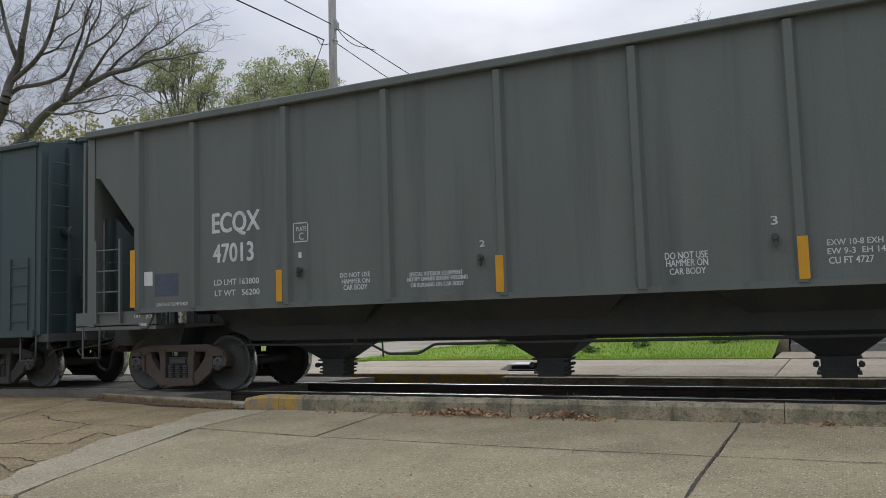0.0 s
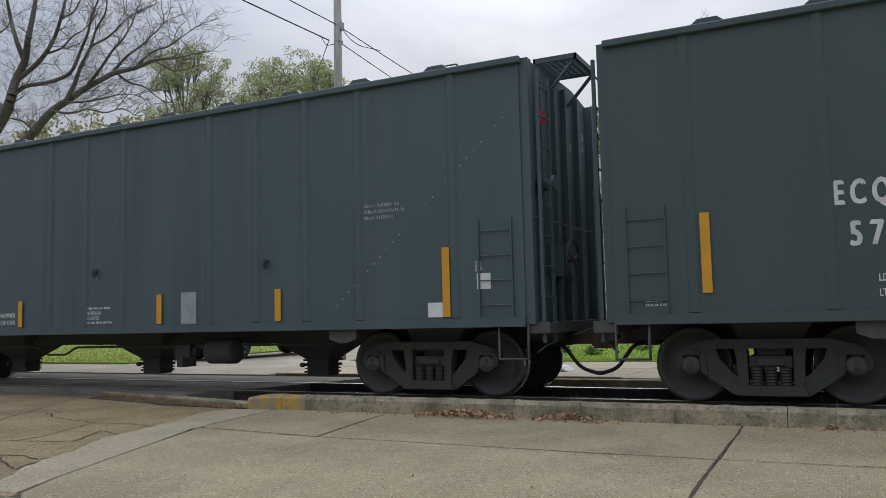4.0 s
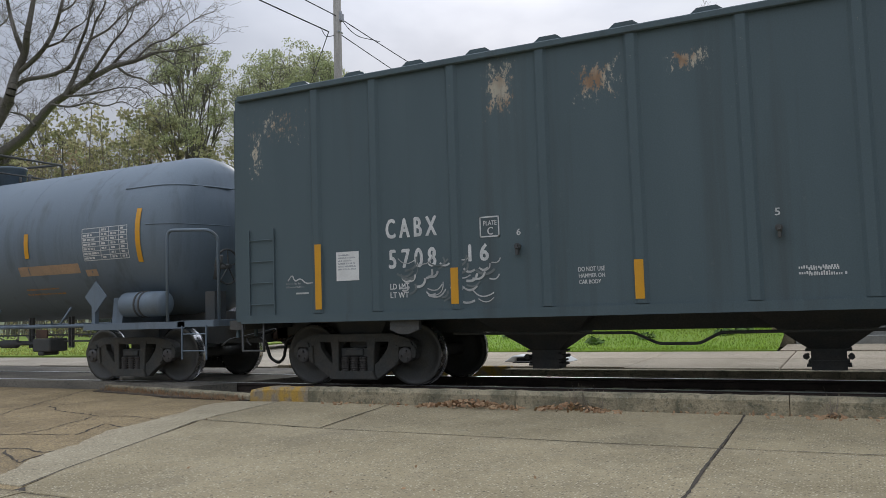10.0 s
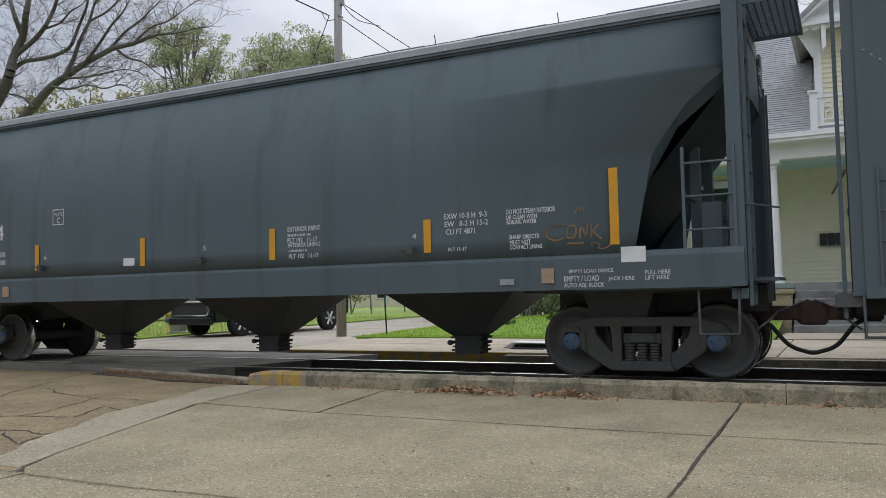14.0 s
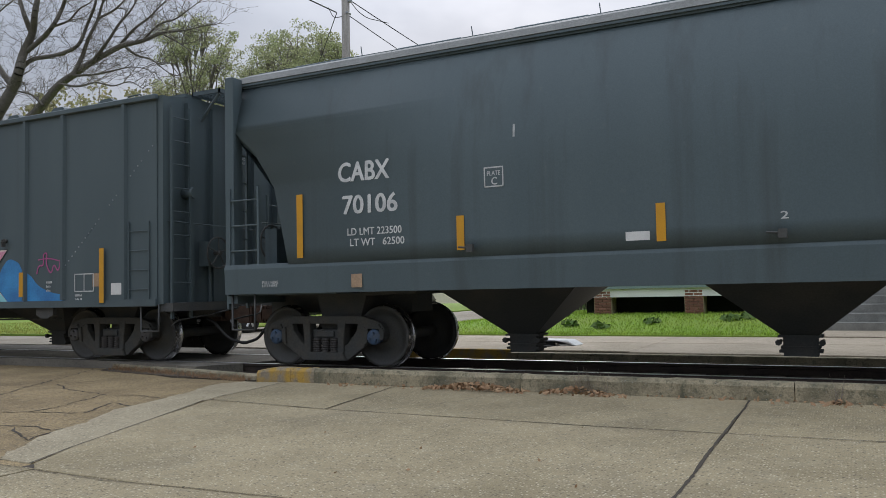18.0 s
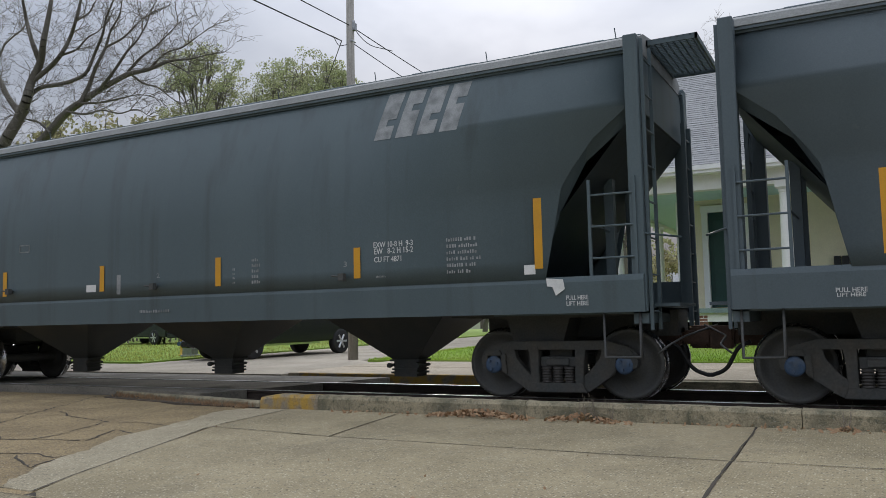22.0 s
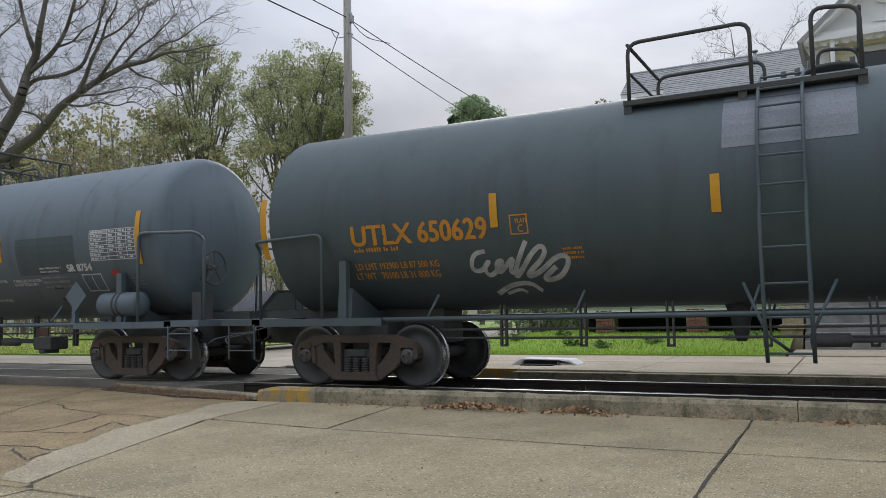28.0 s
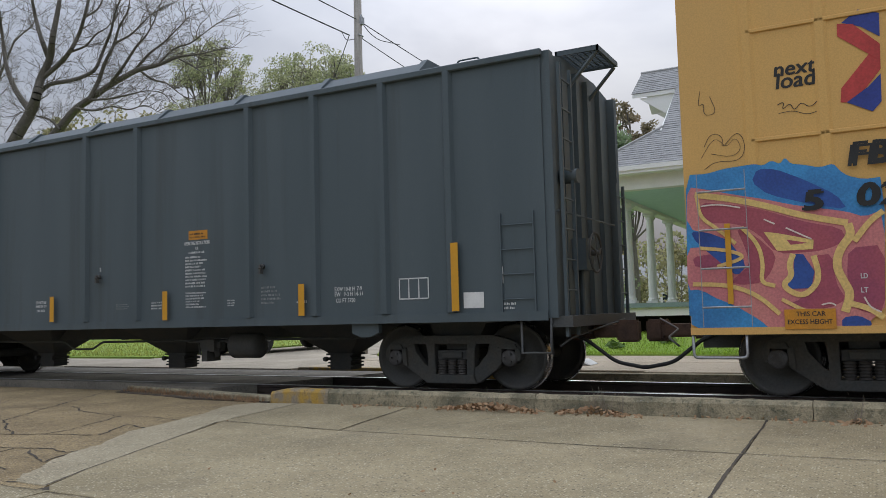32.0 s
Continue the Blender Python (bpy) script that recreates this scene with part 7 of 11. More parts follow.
def scribble(car, pts, r, material, name="spray_tag", label="loose spray-painted tag", lift=0.0085, smooth=3):
    """A spray line through (x, z) points: a flat ribbon on the side."""
    P = [Vector(p) for p in pts]
    for _ in range(smooth):
        Q = [P[0]]
        for a, b in zip(P, P[1:]):
            Q += [a * 0.75 + b * 0.25, a * 0.25 + b * 0.75]
        P = Q + [P[-1]]
    bm = B()
    surf = car["surf_fn"]
    prev = None
    for i, p in enumerate(P):
        d = (P[min(i + 1, len(P) - 1)] - P[max(i - 1, 0)])
        if d.length < 1e-6:
            continue
        d.normalize()
        n = Vector((-d.y, d.x))
        a, b = p + n * r, p - n * r
        cur = [bm.verts.new((q.x, -surf(q.y) - lift - 2.5e-5 * i, q.y)) for q in (a, b)]
        if prev:
            bm.faces.new((prev[0], prev[1], cur[1], cur[0]))
        prev = cur
    return part(name, bm, M[material], car["root"], label)


def blob(car, pts, material, lift=0.005, name="spray_fill", smooth=2):
    """A filled spray shape from a closed outline of (x, z) points."""
    P = [Vector(p) for p in pts]
    for _ in range(smooth):
        Q = []
        for a, b in zip(P, P[1:] + P[:1]):
            Q += [a * 0.8 + b * 0.2, a * 0.2 + b * 0.8]
        P = Q
    bm = B()
    surf = car["surf_fn"]
    vs = [bm.verts.new((p.x, -surf(p.y) - lift, p.y)) for p in P]
    es = [bm.edges.new((a, b)) for a, b in zip(vs, vs[1:] + vs[:1])]
    bmesh.ops.triangle_fill(bm, use_beauty=True, edges=es)
    return part(name, bm, M[material], car["root"], "sprayed colour")


def end_text(car, s, x, y0, z0, h, width, material="white"):
    """Lettering on the end that faces +x."""
    vs, fs = text_mesh_points(s)
    u0, u1 = min(v.x for v in vs), max(v.x for v in vs)
    bm = B()
    V = [bm.verts.new((x, y0 + width * (v.x - u0) / (u1 - u0), z0 + h * v.y / 0.69)) for v in vs]
    for f in fs:
        try:
            bm.faces.new([V[i] for i in f])
        except ValueError:
            pass
    return part("lettering", bm, M[material], car["root"], "painted lettering")


def end_panel(car, x, y0, z0, y1, z1, material, label=""):
    bm = B()
    bm.faces.new([bm.verts.new(p) for p in ((x, y0, z0), (x, y1, z0), (x, y1, z1), (x, y0, z1))])
    return part("sticker", bm, M[material], car["root"], label)


def knob(car, x, z, material="under", t_handle=False):
    """A gauge knob that stands out from the side."""
    bm = B()
    y = -car["surf_fn"](z)
    tube(bm, (x, y, z), (x, y - 0.06, z), 0.036, 12, 0.042)
    tube(bm, (x, y - 0.06, z), (x + 0.01, y - 0.10, z - 0.04), 0.022, 8)
    if t_handle:
        tube(bm, (x - 0.14, y - 0.10, z + 0.02), (x + 0.06, y - 0.10, z), 0.014, 6)
        bx(bm, x - 0.02, x + 0.07, y - 0.13, y - 0.06, z - 0.05, z + 0.05)
    else:
        bx(bm, x - 0.012, x + 0.02, y - 0.10, y - 0.03, z - 0.11, z + 0.02)
    part("vibrator_knob", bm, M[material], car["root"])


CARS = []


def car_root(name, label, category, xl, length, surf):
    root = thing(name, label, category, pose(xl, YC, RAIL), group="freight cars of the train")
    c = dict(root=root, surf_fn=surf, length=length, start=xl)
    CARS.append(c)
    return c


def flat_surf(hw):
    return lambda z: hw


# -- box-sided hopper car --


def box_hopper(xl, label, paint_name, ribs, rib=(0.10, 0.05), L=15.8, hw=1.55, cap="cap_grey", steel="truck", roof_ribs=12, jack=False, rib_h=0.10):
    c = car_root("hopper_car", label, "hopper car", xl, L, flat_surf(hw))
    c["tape_lift"] = rib[1] + 0.006
    car, P = c["root"], M[paint_name]
    zb, ze = 0.99, 4.42
    bm = B()
    prism(bm, [(-hw, zb), (hw, zb), (hw, ze), (0.75, ze + 0.12), (-0.75, ze + 0.12), (-hw, ze)], "x", 0.0, L)
    body = part("body", bm, P, car)
    w, d = rib
    rb = lambda: _rib(w, d, zb + 0.10, ze - 0.06)
    for x in ribs:
        for s in (-1, 1):
            part("side_post", shared("side_post_%s_%g_%g" % (paint_name, w, d), rb, P), P, car, at=pose(x, s * hw, 0, 0, 0, 0 if s < 0 else 180))
    for s in (-1, 1):
        bm = B()
        y0, y1 = sorted((s * hw, s * (hw + 0.035)))
        bx(bm, 0, L, y0, y1, zb - 0.03, zb + 0.09)
        part("side_sill", bm, P, car)
        bm = B()
        y0, y1 = sorted((s * (hw - 0.02), s * (hw + 0.06)))
        bx(bm, -0.03, L + 0.03, y0, y1, ze - 0.07, ze + 0.02)
        rounded(bm, 0.012)
        part("roof_edge", bm, P, car)
    for i in range(roof_ribs):
        x = 0.6 + (L - 1.2) * (i + 0.5) / roof_ribs
        bm = B()
        prism(bm, [(x - 0.24, ze), (x - 0.11, ze + rib_h), (x + 0.11, ze + rib_h), (x + 0.24, ze)], "y", -hw + 0.02, hw - 0.02)
        part("roof_rib", bm, P, car)
    if not roof_ribs:       # long overlapping roof covers
        n = 8
        for i in range(n):
            a, b = 0.25 + (L - 2.1) * i / n, 0.25 + (L - 2.1) * (i + 1) / n
            bm = B()
            prism(bm, [(-1.47, ze + 0.01), (-1.14, ze + 0.27), (1.14, ze + 0.27), (1.47, ze + 0.01)], "x", a, b - 0.10)
            prism(bm, [(-1.50, ze + 0.01), (-1.15, ze + 0.31), (1.15, ze + 0.31), (1.50, ze + 0.01)], "x", b - 0.10, b - 0.004)
            part("roof_cover", bm, P, car)
    for x in (1.7, 4.7, 7.9, 11.1, 14.1) if roof_ribs else ():
        bm = B()
        lathe(bm, [(ze + 0.10, 0.42), (ze + 0.18, 0.42), (ze + 0.22, 0.36), (ze + 0.225, 0.01)], "z", (x, 0, 0), 20)
        part("roof_hatch", bm, P, car)
    # ends
    for x, s in ((0.0, -1), (L, 1)):
        for y in (-1.46, -0.85, -0.25, 0.25, 0.85, 1.46):
            bm = B()
            a, b = sorted((x, x + s * (0.12 if abs(y) > 1.4 else 0.07)))
            bx(bm, a, b, y - 0.07, y + 0.07, zb, ze)
            part("end_post", bm, P, car)
        bm = B()
        a, b = sorted((x, x + s * 0.30))
        bx(bm, a, b, -1.5, 1.5, zb - 0.12, zb + 0.02)
        part("end_sill", bm, M["under"], car)
        ladder("end_ladder", car, P, (x + s * 0.20, -1.42), (0, 0.42), 9, 0.75, ze - 0.15)
        ladder("end_ladder", car, P, (x + s * 0.20, 1.0), (0, 0.42), 6, 0.75, 3.0)
        xs = x - s * 0.62 if s > 0 else x + 0.16
        ladder("side_ladder", car, P, (xs, -hw - 0.022), (0.46, 0), 4, 1.08, 2.36, 0.010, 0.008)
        bm = B()   # stirrup under the corner
        xe = x - s * 0.18
        pipe(bm, [(xe - 0.2, -hw + 0.02, zb), (xe - 0.2, -hw + 0.02, 0.55), (xe + 0.2, -hw + 0.02, 0.55), (xe + 0.2, -hw + 0.02, zb)], 0.016, 6)
        part("stirrup_step", bm, M["under"], car)
        bm = B()
        tube(bm, (x + s * 0.14, -1.45, 2.35), (x + s * 0.30, 0.5, 2.30), 0.014, 6)
        part("grab_bar", bm, P, car)
        coupler(car, x + s * 0.1, s)
    g = grating(car, L - 0.12, L + 0.50, -0.62, 0.34, ze + 0.26, P)
    for y in (-0.58, 0.30):
        bm = B()
        tube(bm, (L + 0.05, y, ze - 0.26), (L + 0.46, y, ze + 0.18), 0.028, 6)
        part("bracket", bm, P, g)
    bm = B()
    bx(bm, L - 3.3, L - 0.15, -0.75, -0.35, ze + 0.16, ze + 0.22)
    bx(bm, 0.3, L - 3.3, -0.45, -0.2, ze + 0.2, ze + 0.23)
    part("running_board", bm, P, car)
    bm = B()
    pipe(bm, bend([(L - 1.6, -0.7, ze + 0.2), (L - 1.6, -0.7, ze + 0.36), (L - 1.25, -0.7, ze + 0.36), (L - 1.25, -0.7, ze + 0.2)], 0.05), 0.014, 6)
    part("roof_grab", bm, P, car)
    brake_wheel(car, L + 0.30, -0.45, 1.85)
    bm = B()
    bx(bm, L + 0.02, L + 0.22, -0.62, -0.28, 1.62, 2.05)
    tube(bm, (L + 0.1, -0.45, 1.0), (L + 0.1, -0.45, 1.65), 0.03, 6)
    part("brake_rod", bm, P, car)
    bm = B()
    tube(bm, (L + 0.02, -0.95, 2.85), (L + 0.26, -0.95, 2.85), 0.10, 10)
    part("brake_housing", bm, P, car)
    underframe(car, L, zb, 0.74)
    for x in (4.30, 7.95, 11.63):
        hopper(car, x, zb + 0.02, 0.92, 0.78, M["under"], 0.16)
    air_gear(car, 10.36, 0.64)
    for x in (2.55, L - 3.0):
        bm = B()
        prism(bm, [(x, zb - 0.03), (x + 0.45, zb - 0.03), (x + 0.45, zb - 0.16), (x + 0.30, zb - 0.22), (x + 0.15, zb - 0.22), (x, zb - 0.16)], "y", -hw + 0.03, -hw + 0.11)
        part("jacking_pad", bm, P if jack else M["under"], car)
    for x in (1.65, L - 1.65):
        truck(car, x, steel, cap)
    return c


def _rib(w, d, z0, z1):
    bm = B()
    v = [(-w, 0.0), (-w * 0.55, -d), (w * 0.55, -d), (w, 0.0)]
    prism(bm, v, "z", z0, z1)
    return bm


# -- round-sided covered hopper --

def round_surf(z):
    """Half width of the bellied side at a height: upright below, drawn in towards the roof."""
    return 1.61 - 0.1037 * max(z - 2.6, 0.0) ** 2.05


def round_hopper(xl, label, paint_name, L=15.85, cap="cap_blue", wheel_end="right"):
    c = car_root("covered_hopper_car", label, "hopper car", xl, L, round_surf)
    car, P = c["root"], M[paint_name]
    cut = ((1.55, 1.24), (2.68, 1.0), (2.9, 0.86), (3.27, 0.58), (3.63, 0.15), (3.66, 0.06), (4.42, 0.06))
    # side sheets, with the ends cut away over the slope sheets
    for s in (-1, 1):
        bm = B()
        prev = None
        zs = [z for z, _ in cut]
        zs = sorted(set(zs + [1.8, 2.45, 2.78, 3.0, 3.14, 3.4, 3.52, 3.74, 3.82, 3.9, 4.0, 4.1, 4.2, 4.3]))
        for z in zs:
            e = np.interp(z, [q[0] for q in cut], [q[1] for q in cut])
            y = s * round_surf(z)
            row = [bm.verts.new((x, y, z)) for x in (e, L * 0.25, L * 0.5, L * 0.75, L - e)]
            if prev:
                for i in range(4):
                    f = bm.faces.new((prev[i], prev[i + 1], row[i + 1], row[i]))
                    f.smooth = True
            prev = row
        bmesh.ops.recalc_face_normals(bm, faces=bm.faces[:])
        geom = bmesh.ops.solidify(bm, geom=bm.faces[:], thickness=0.012)
        part("side_sheet", bm, P, car)
        bm = B()
        prism(bm, [(s * 1.48, 1.12), (s * 1.592, 1.12), (s * 1.612, 1.50), (s * 1.600, 1.57), (s * 1.48, 1.57)], "x", 0.02, L - 0.02)
        part("side_sill", bm, P, car)
        bm = B()
        y0, y1 = sorted((s * 1.20, s * 1.335))
        bx(bm, 0.0, L, y0, y1, 4.36, 4.45)
        rounded(bm, 0.03, 2)
        part("roof_edge", bm, P, car)
        for x in (0.0, L - 0.17):
            bm = B()
            y0, y1 = sorted((s * 1.34, s * 1.56))
            bx(bm, x, x + 0.17, y0, y1, 1.12, 4.50)
            rounded(bm, 0.01)
            part("corner_post", bm, P, car)
    bm = B()
    prism(bm, [(-1.325, 4.44), (-1.27, 4.545), (-1.0, 4.66), (-0.5, 4.73), (0.5, 4.73), (1.0, 4.66), (1.27, 4.545), (1.325, 4.44), (1.2, 4.38), (-1.2, 4.38)], "x", 0.04, L - 0.04)
    part("roof", bm, M["roof_dust"], car)
    for i in range(8):
        x = 1.2 + (L - 2.4) * i / 7
        bm = B()
        bx(bm, x - 0.55, x + 0.55, -0.62, 0.42, 4.70, 4.82)
        rounded(bm, 0.02)
        h = part("roof_hatch", bm, P, car)
        bm = B()
        tube(bm, (x - 0.58, -0.38, 4.78), (x - 0.58, 0.38, 4.82), 0.02, 6)
        part("latch", bm, P, h)
        bm = B()
        tube(bm, (x + 0.7, -0.5, 4.68), (x + 0.67, -0.52, 4.98), 0.008, 5)
        part("latch_rod", bm, P, h)
    bm = B()
    bx(bm, 0.1, L - 0.1, -0.86, -0.66, 4.69, 4.72)
    bx(bm, 0.1, L - 0.1, 0.66, 0.86, 4.69, 4.72)
    part("running_board", bm, P, car)
    for x, s in ((0.0, -1), (L, 1)):
        X = lambda a: x - s * a
        # end bulkhead over the slope sheet
        bm = B()
        pts = [(-1.47, 3.62), (-1.30, 4.30), (-1.2, 4.42), (1.2, 4.42), (1.30, 4.30), (1.47, 3.62)]
        a, b = sorted((X(0.05), X(0.09)))
        prism(bm, pts, "x", a, b)
        part("end_sheet", bm, P, car)
        bm = B()
        v = [bm.verts.new(p) for p in ((X(0.07), -1.40, 3.60), (X(0.07), 1.40, 3.60), (X(1.85), 1.40, 1.5), (X(1.85), -1.40, 1.5))]
        bm.faces.new(v)
        bmesh.ops.solidify(bm, geom=bm.faces[:], thickness=0.02)
        part("slope_sheet", bm, P, car)
        for sy in (-1, 1):      # closing plates that lean in from the cut edge of the sides
            bm = B()
            for (xa, za), (xb, zb_), (xc_, zc), (xd, zd) in (((0.04, 3.70), (0.66, 3.28), (0.74, 3.02), (0.10, 3.52)), ((0.66, 3.28), (1.06, 2.72), (1.10, 2.40), (0.74, 3.02)), ((1.06, 2.72), (1.34, 1.50), (1.72, 1.50), (1.10, 2.40))):
                bm.faces.new([bm.verts.new(p) for p in ((X(xa), sy * (round_surf(za) - 0.02), za), (X(xb), sy * (round_surf(zb_) - 0.02), zb_), (X(xc_), sy * 1.36, zc), (X(xd), sy * 1.36, zd))])
            bmesh.ops.remove_doubles(bm, verts=bm.verts[:], dist=0.001)
            bmesh.ops.recalc_face_normals(bm, faces=bm.faces[:])
            part("gusset", bm, P, car)
        bm = B()
        a, b = sorted((X(0.0), X(2.0)))
        bx(bm, a, b, -1.5, 1.5, 1.10, 1.16)
        a, b = sorted((X(0.0), X(0.18)))
        bx(bm, a, b, -1.5, 1.5, 0.98, 1.18)
        part("end_platform", bm, P, car)
        for y in (-0.55, 0.55):   # uprights between platform and slope sheet
            bm = B()
            bx(bm, min(X(0.62), X(0.74)), max(X(0.62), X(0.74)), y - 0.06, y + 0.06, 1.14, 2.9)
            part("end_stanchion", bm, P, car)
        ladder("end_ladder", car, P, (x + s * 0.03, -1.46), (0, 0.44), 8, 0.9, 4.45, 0.02)
        ladder("end_ladder", car, P, (x + s * 0.03, 1.02), (0, 0.44), 7, 0.9, 3.9, 0.03)
        ladder("side_ladder", car, P, (min(X(0.10), X(0.66)), -1.57), (0.56, 0), 4, 1.2, 2.75, 0.018)
        grab = B()
        tube(grab, (x, -1.55, 2.05), (x + s * 0.32, -1.0, 2.03), 0.013, 6)
        tube(grab, (X(0.66), -1.5, 2.2), (X(0.70), -0.2, 2.2), 0.013, 6)
        part("grab_bar", grab, P, car)
        bm = B()
        xe = X(0.32)
        pipe(bm, [(xe - 0.22, -1.52, 1.12), (xe - 0.22, -1.52, 0.58), (xe + 0.22, -1.52, 0.58), (xe + 0.22, -1.52, 1.12)], 0.016, 6)
        part("stirrup_step", bm, M["under"], car)
        g = B()
        bx(g, min(x, x + s * 0.30), max(x, x + s * 0.30), -1.15, -0.1, 1.18, 1.22)
        part("crossover_step", g, P, car)
        coupler(car, x + s * 0.1, s)
    s = 1 if wheel_end == "right" else -1
    x = L if s > 0 else 0
    brake_wheel(car, x - s * 0.25, -0.75, 1.95, 0.28)
    bm = B()
    bx(bm, min(x - s * 0.55, x - s * 0.32), max(x - s * 0.55, x - s * 0.32), -1.0, -0.5, 1.16, 2.15)
    tube(bm, (x - s * 0.9, -0.9, 1.4), (x - s * 0.9, 0.3, 1.4), 0.16, 12)
    part("brake_gear", bm, P, car)
    grating(car, L - 0.05, L + 0.60, -0.85, 0.85, 4.62, P)
    underframe(car, L, 1.12, 0.80, 2.6)
    for xh in (4.33, 8.02, 11.73):
        hopper(car, xh, 1.14, 1.04, 0.84, M["hopper_dust"], 0.16)
    bm = B()
    bx(bm, 1.6, L - 1.6, -1.48, 1.48, 1.145, 1.17)
    part("floor_sheet", bm, M["under"], car)
    for xt in (1.48, L - 1.32):
        truck(car, xt, "truck", cap)
    return c


# -- ribbed hopper with sloping ends --


def ribbed_hopper(xl, label, paint_name, L=16.6, hw=1.47):
    c = car_root("hopper_car", label, "hopper car", xl, L, flat_surf(hw))
    c["tape_lift"] = 0.076      # the tape sits on the posts
    car, P = c["root"], M[paint_name]
    zb, ze = 1.33, 4.34
    for s in (-1, 1):
        bm = B()
        y0, y1 = sorted((s * (hw - 0.03), s * hw))
        prism(bm, [(1.78, zb), (L - 1.98, zb), (L - 1.98, 2.5), (L - 0.82, 3.62), (L - 0.65, 3.62), (L - 0.65, ze), (0.65, ze), (0.65, 3.62), (0.82, 3.62), (1.78, 2.5)], "y", y0, y1)
        part("side_sheet", bm, P, car)
        for x in (1.74, 2.93, 4.72, 6.45, 8.16, 9.93, 11.68, 13.42, 14.62):
            part("side_post", shared("hopper_post_" + paint_name, lambda: _rib(0.085, 0.07, zb + 0.02, ze - 0.04), P), P, car, at=pose(x, s * hw, 0, 0, 0, 0 if s < 0 else 180))
        bm = B()
        y0, y1 = sorted((s * (hw - 0.05), s * (hw + 0.10)))
        bx(bm, 0.55, L - 0.55, y0, y1, ze - 0.02, ze + 0.10)
        rounded(bm, 0.015)
        part("top_chord", bm, P, car)
        bm = B()
        y0, y1 = sorted((s * (hw - 0.02), s * (hw + 0.05)))
        bx(bm, 1.7, L - 1.9, y0, y1, zb - 0.03, zb + 0.05)
        part("side_sill", bm, P, car)
        for x in (0.55, L - 0.70):
            bm = B()
            y0, y1 = sorted((s * (hw - 0.16), s * (hw + 0.02)))
            bx(bm, x, x + 0.16, y0, y1, 1.10, ze)
            part("corner_post", bm, P, car)
    bm = B()
    prism(bm, [(-hw, ze), (hw, ze), (0.5, ze + 0.14), (-0.5, ze + 0.14)], "x", 0.6, L - 0.6)
    part("roof", bm, P, car)
    bm = B()
    bx(bm, L - 2.6, L - 0.6, -1.1, 1.1, ze + 0.1, ze + 0.24)
    rounded(bm, 0.02)
    part("roof_hatch", bm, P, car)
    for x, s in ((0.0, -1), (L, 1)):
        X = lambda a: x - s * a
        bm = B()
        a, b = sorted((X(0.66), X(0.70)))
        bx(bm, a, b, -hw + 0.03, hw - 0.03, 2.95, ze)
        part("end_sheet", bm, P, car)
        bm = B()
        v = [bm.verts.new(p) for p in ((X(0.70), -hw + 0.40, 3.05), (X(0.70), hw - 0.40, 3.05), (X(2.6), hw - 0.40, 1.25), (X(2.6), -hw + 0.40, 1.25))]
        bm.faces.new(v)
        bmesh.ops.solidify(bm, geom=bm.faces[:], thickness=0.02)
        part("slope_sheet", bm, P, car)
        for sy in (-1, 1):      # closing plates that lean in under the cut sides
            bm = B()
            y0, y1 = sy * (hw - 0.02), sy * (hw - 1.0)
            bm.faces.new([bm.verts.new(p) for p in ((X(0.66), y0, 3.64), (X(0.86), y0, 3.64), (X(2.02), y0, 2.50), (X(2.06), y1, 1.78), (X(0.76), y1, 3.00))])
            bmesh.ops.triangulate(bm, faces=bm.faces[:])
            bmesh.ops.solidify(bm, geom=bm.faces[:], thickness=0.012)
            part("end_gusset", bm, P, car)
        bm = B()
        a, b = sorted((X(0.25), X(2.1)))
        for y0, y1 in ((-hw, -hw + 0.1), (hw - 0.1, hw)):
            bx(bm, a, b, y0, y1, 1.10, 1.34)
        bx(bm, a, b, -hw, hw, 1.04, 1.12)
        part("end_platform", bm, P, car)
        for y in (-0.6, 0.1, 0.6):
            bm = B()
            bx(bm, min(X(0.9), X(1.0)), max(X(0.9), X(1.0)), y - 0.05, y + 0.05, 1.1, 2.85)
            part("end_stanchion", bm, P, car)
        ladder("end_ladder", car, P, (X(0.42), -hw + 0.04), (0, 0.42), 9, 0.9, ze - 0.05, 0.025)
        ladder("end_ladder", car, P, (X(0.30), 0.0), (0, 0.45), 8, 1.0, ze - 0.4, 0.03)
        ladder("end_ladder", car, P, (X(0.42), hw - 0.46), (0, 0.42), 7, 0.9, 3.6, 0.025)
        ladder("side_ladder", car, P, (min(X(0.78), X(1.35)), -hw - 0.04), (0.56, 0), 4, 1.15, 2.55, 0.022)
        bm = B()
        xe = X(0.62)
        pipe(bm, [(xe - 0.2, -hw, 1.1), (xe - 0.2, -hw, 0.58), (xe + 0.2, -hw, 0.58), (xe + 0.2, -hw, 1.1)], 0.016, 6)
        part("stirrup_step", bm, M["under"], car)
        coupler(car, X(0.12), s)
    g = grating(car, L - 0.75, L - 0.05, -1.0, 0.4, ze + 0.22, P)
    for y in (-0.9, 0.3):
        bm = B()
        tube(bm, (L - 0.6, y, ze - 0.28), (L - 0.08, y, ze + 0.16), 0.03, 6)
        part("bracket", bm, P, g)
    brake_wheel(car, L - 0.2, -0.6, 1.9)
    for x in (1.85, L - 1.95):      # jacking brackets below the side sill
        bm = B()
        prism(bm, [(x - 0.20, 1.29), (x + 0.20, 1.29), (x + 0.20, 1.24), (x + 0.07, 1.05), (x - 0.07, 1.05), (x - 0.20, 1.24)], "y", -hw - 0.03, -hw + 0.03)
        rounded(bm, 0.012)
        part("jacking_bracket", bm, P, car)
    underframe(car, L, 1.1, 0.74)
    bm = B()
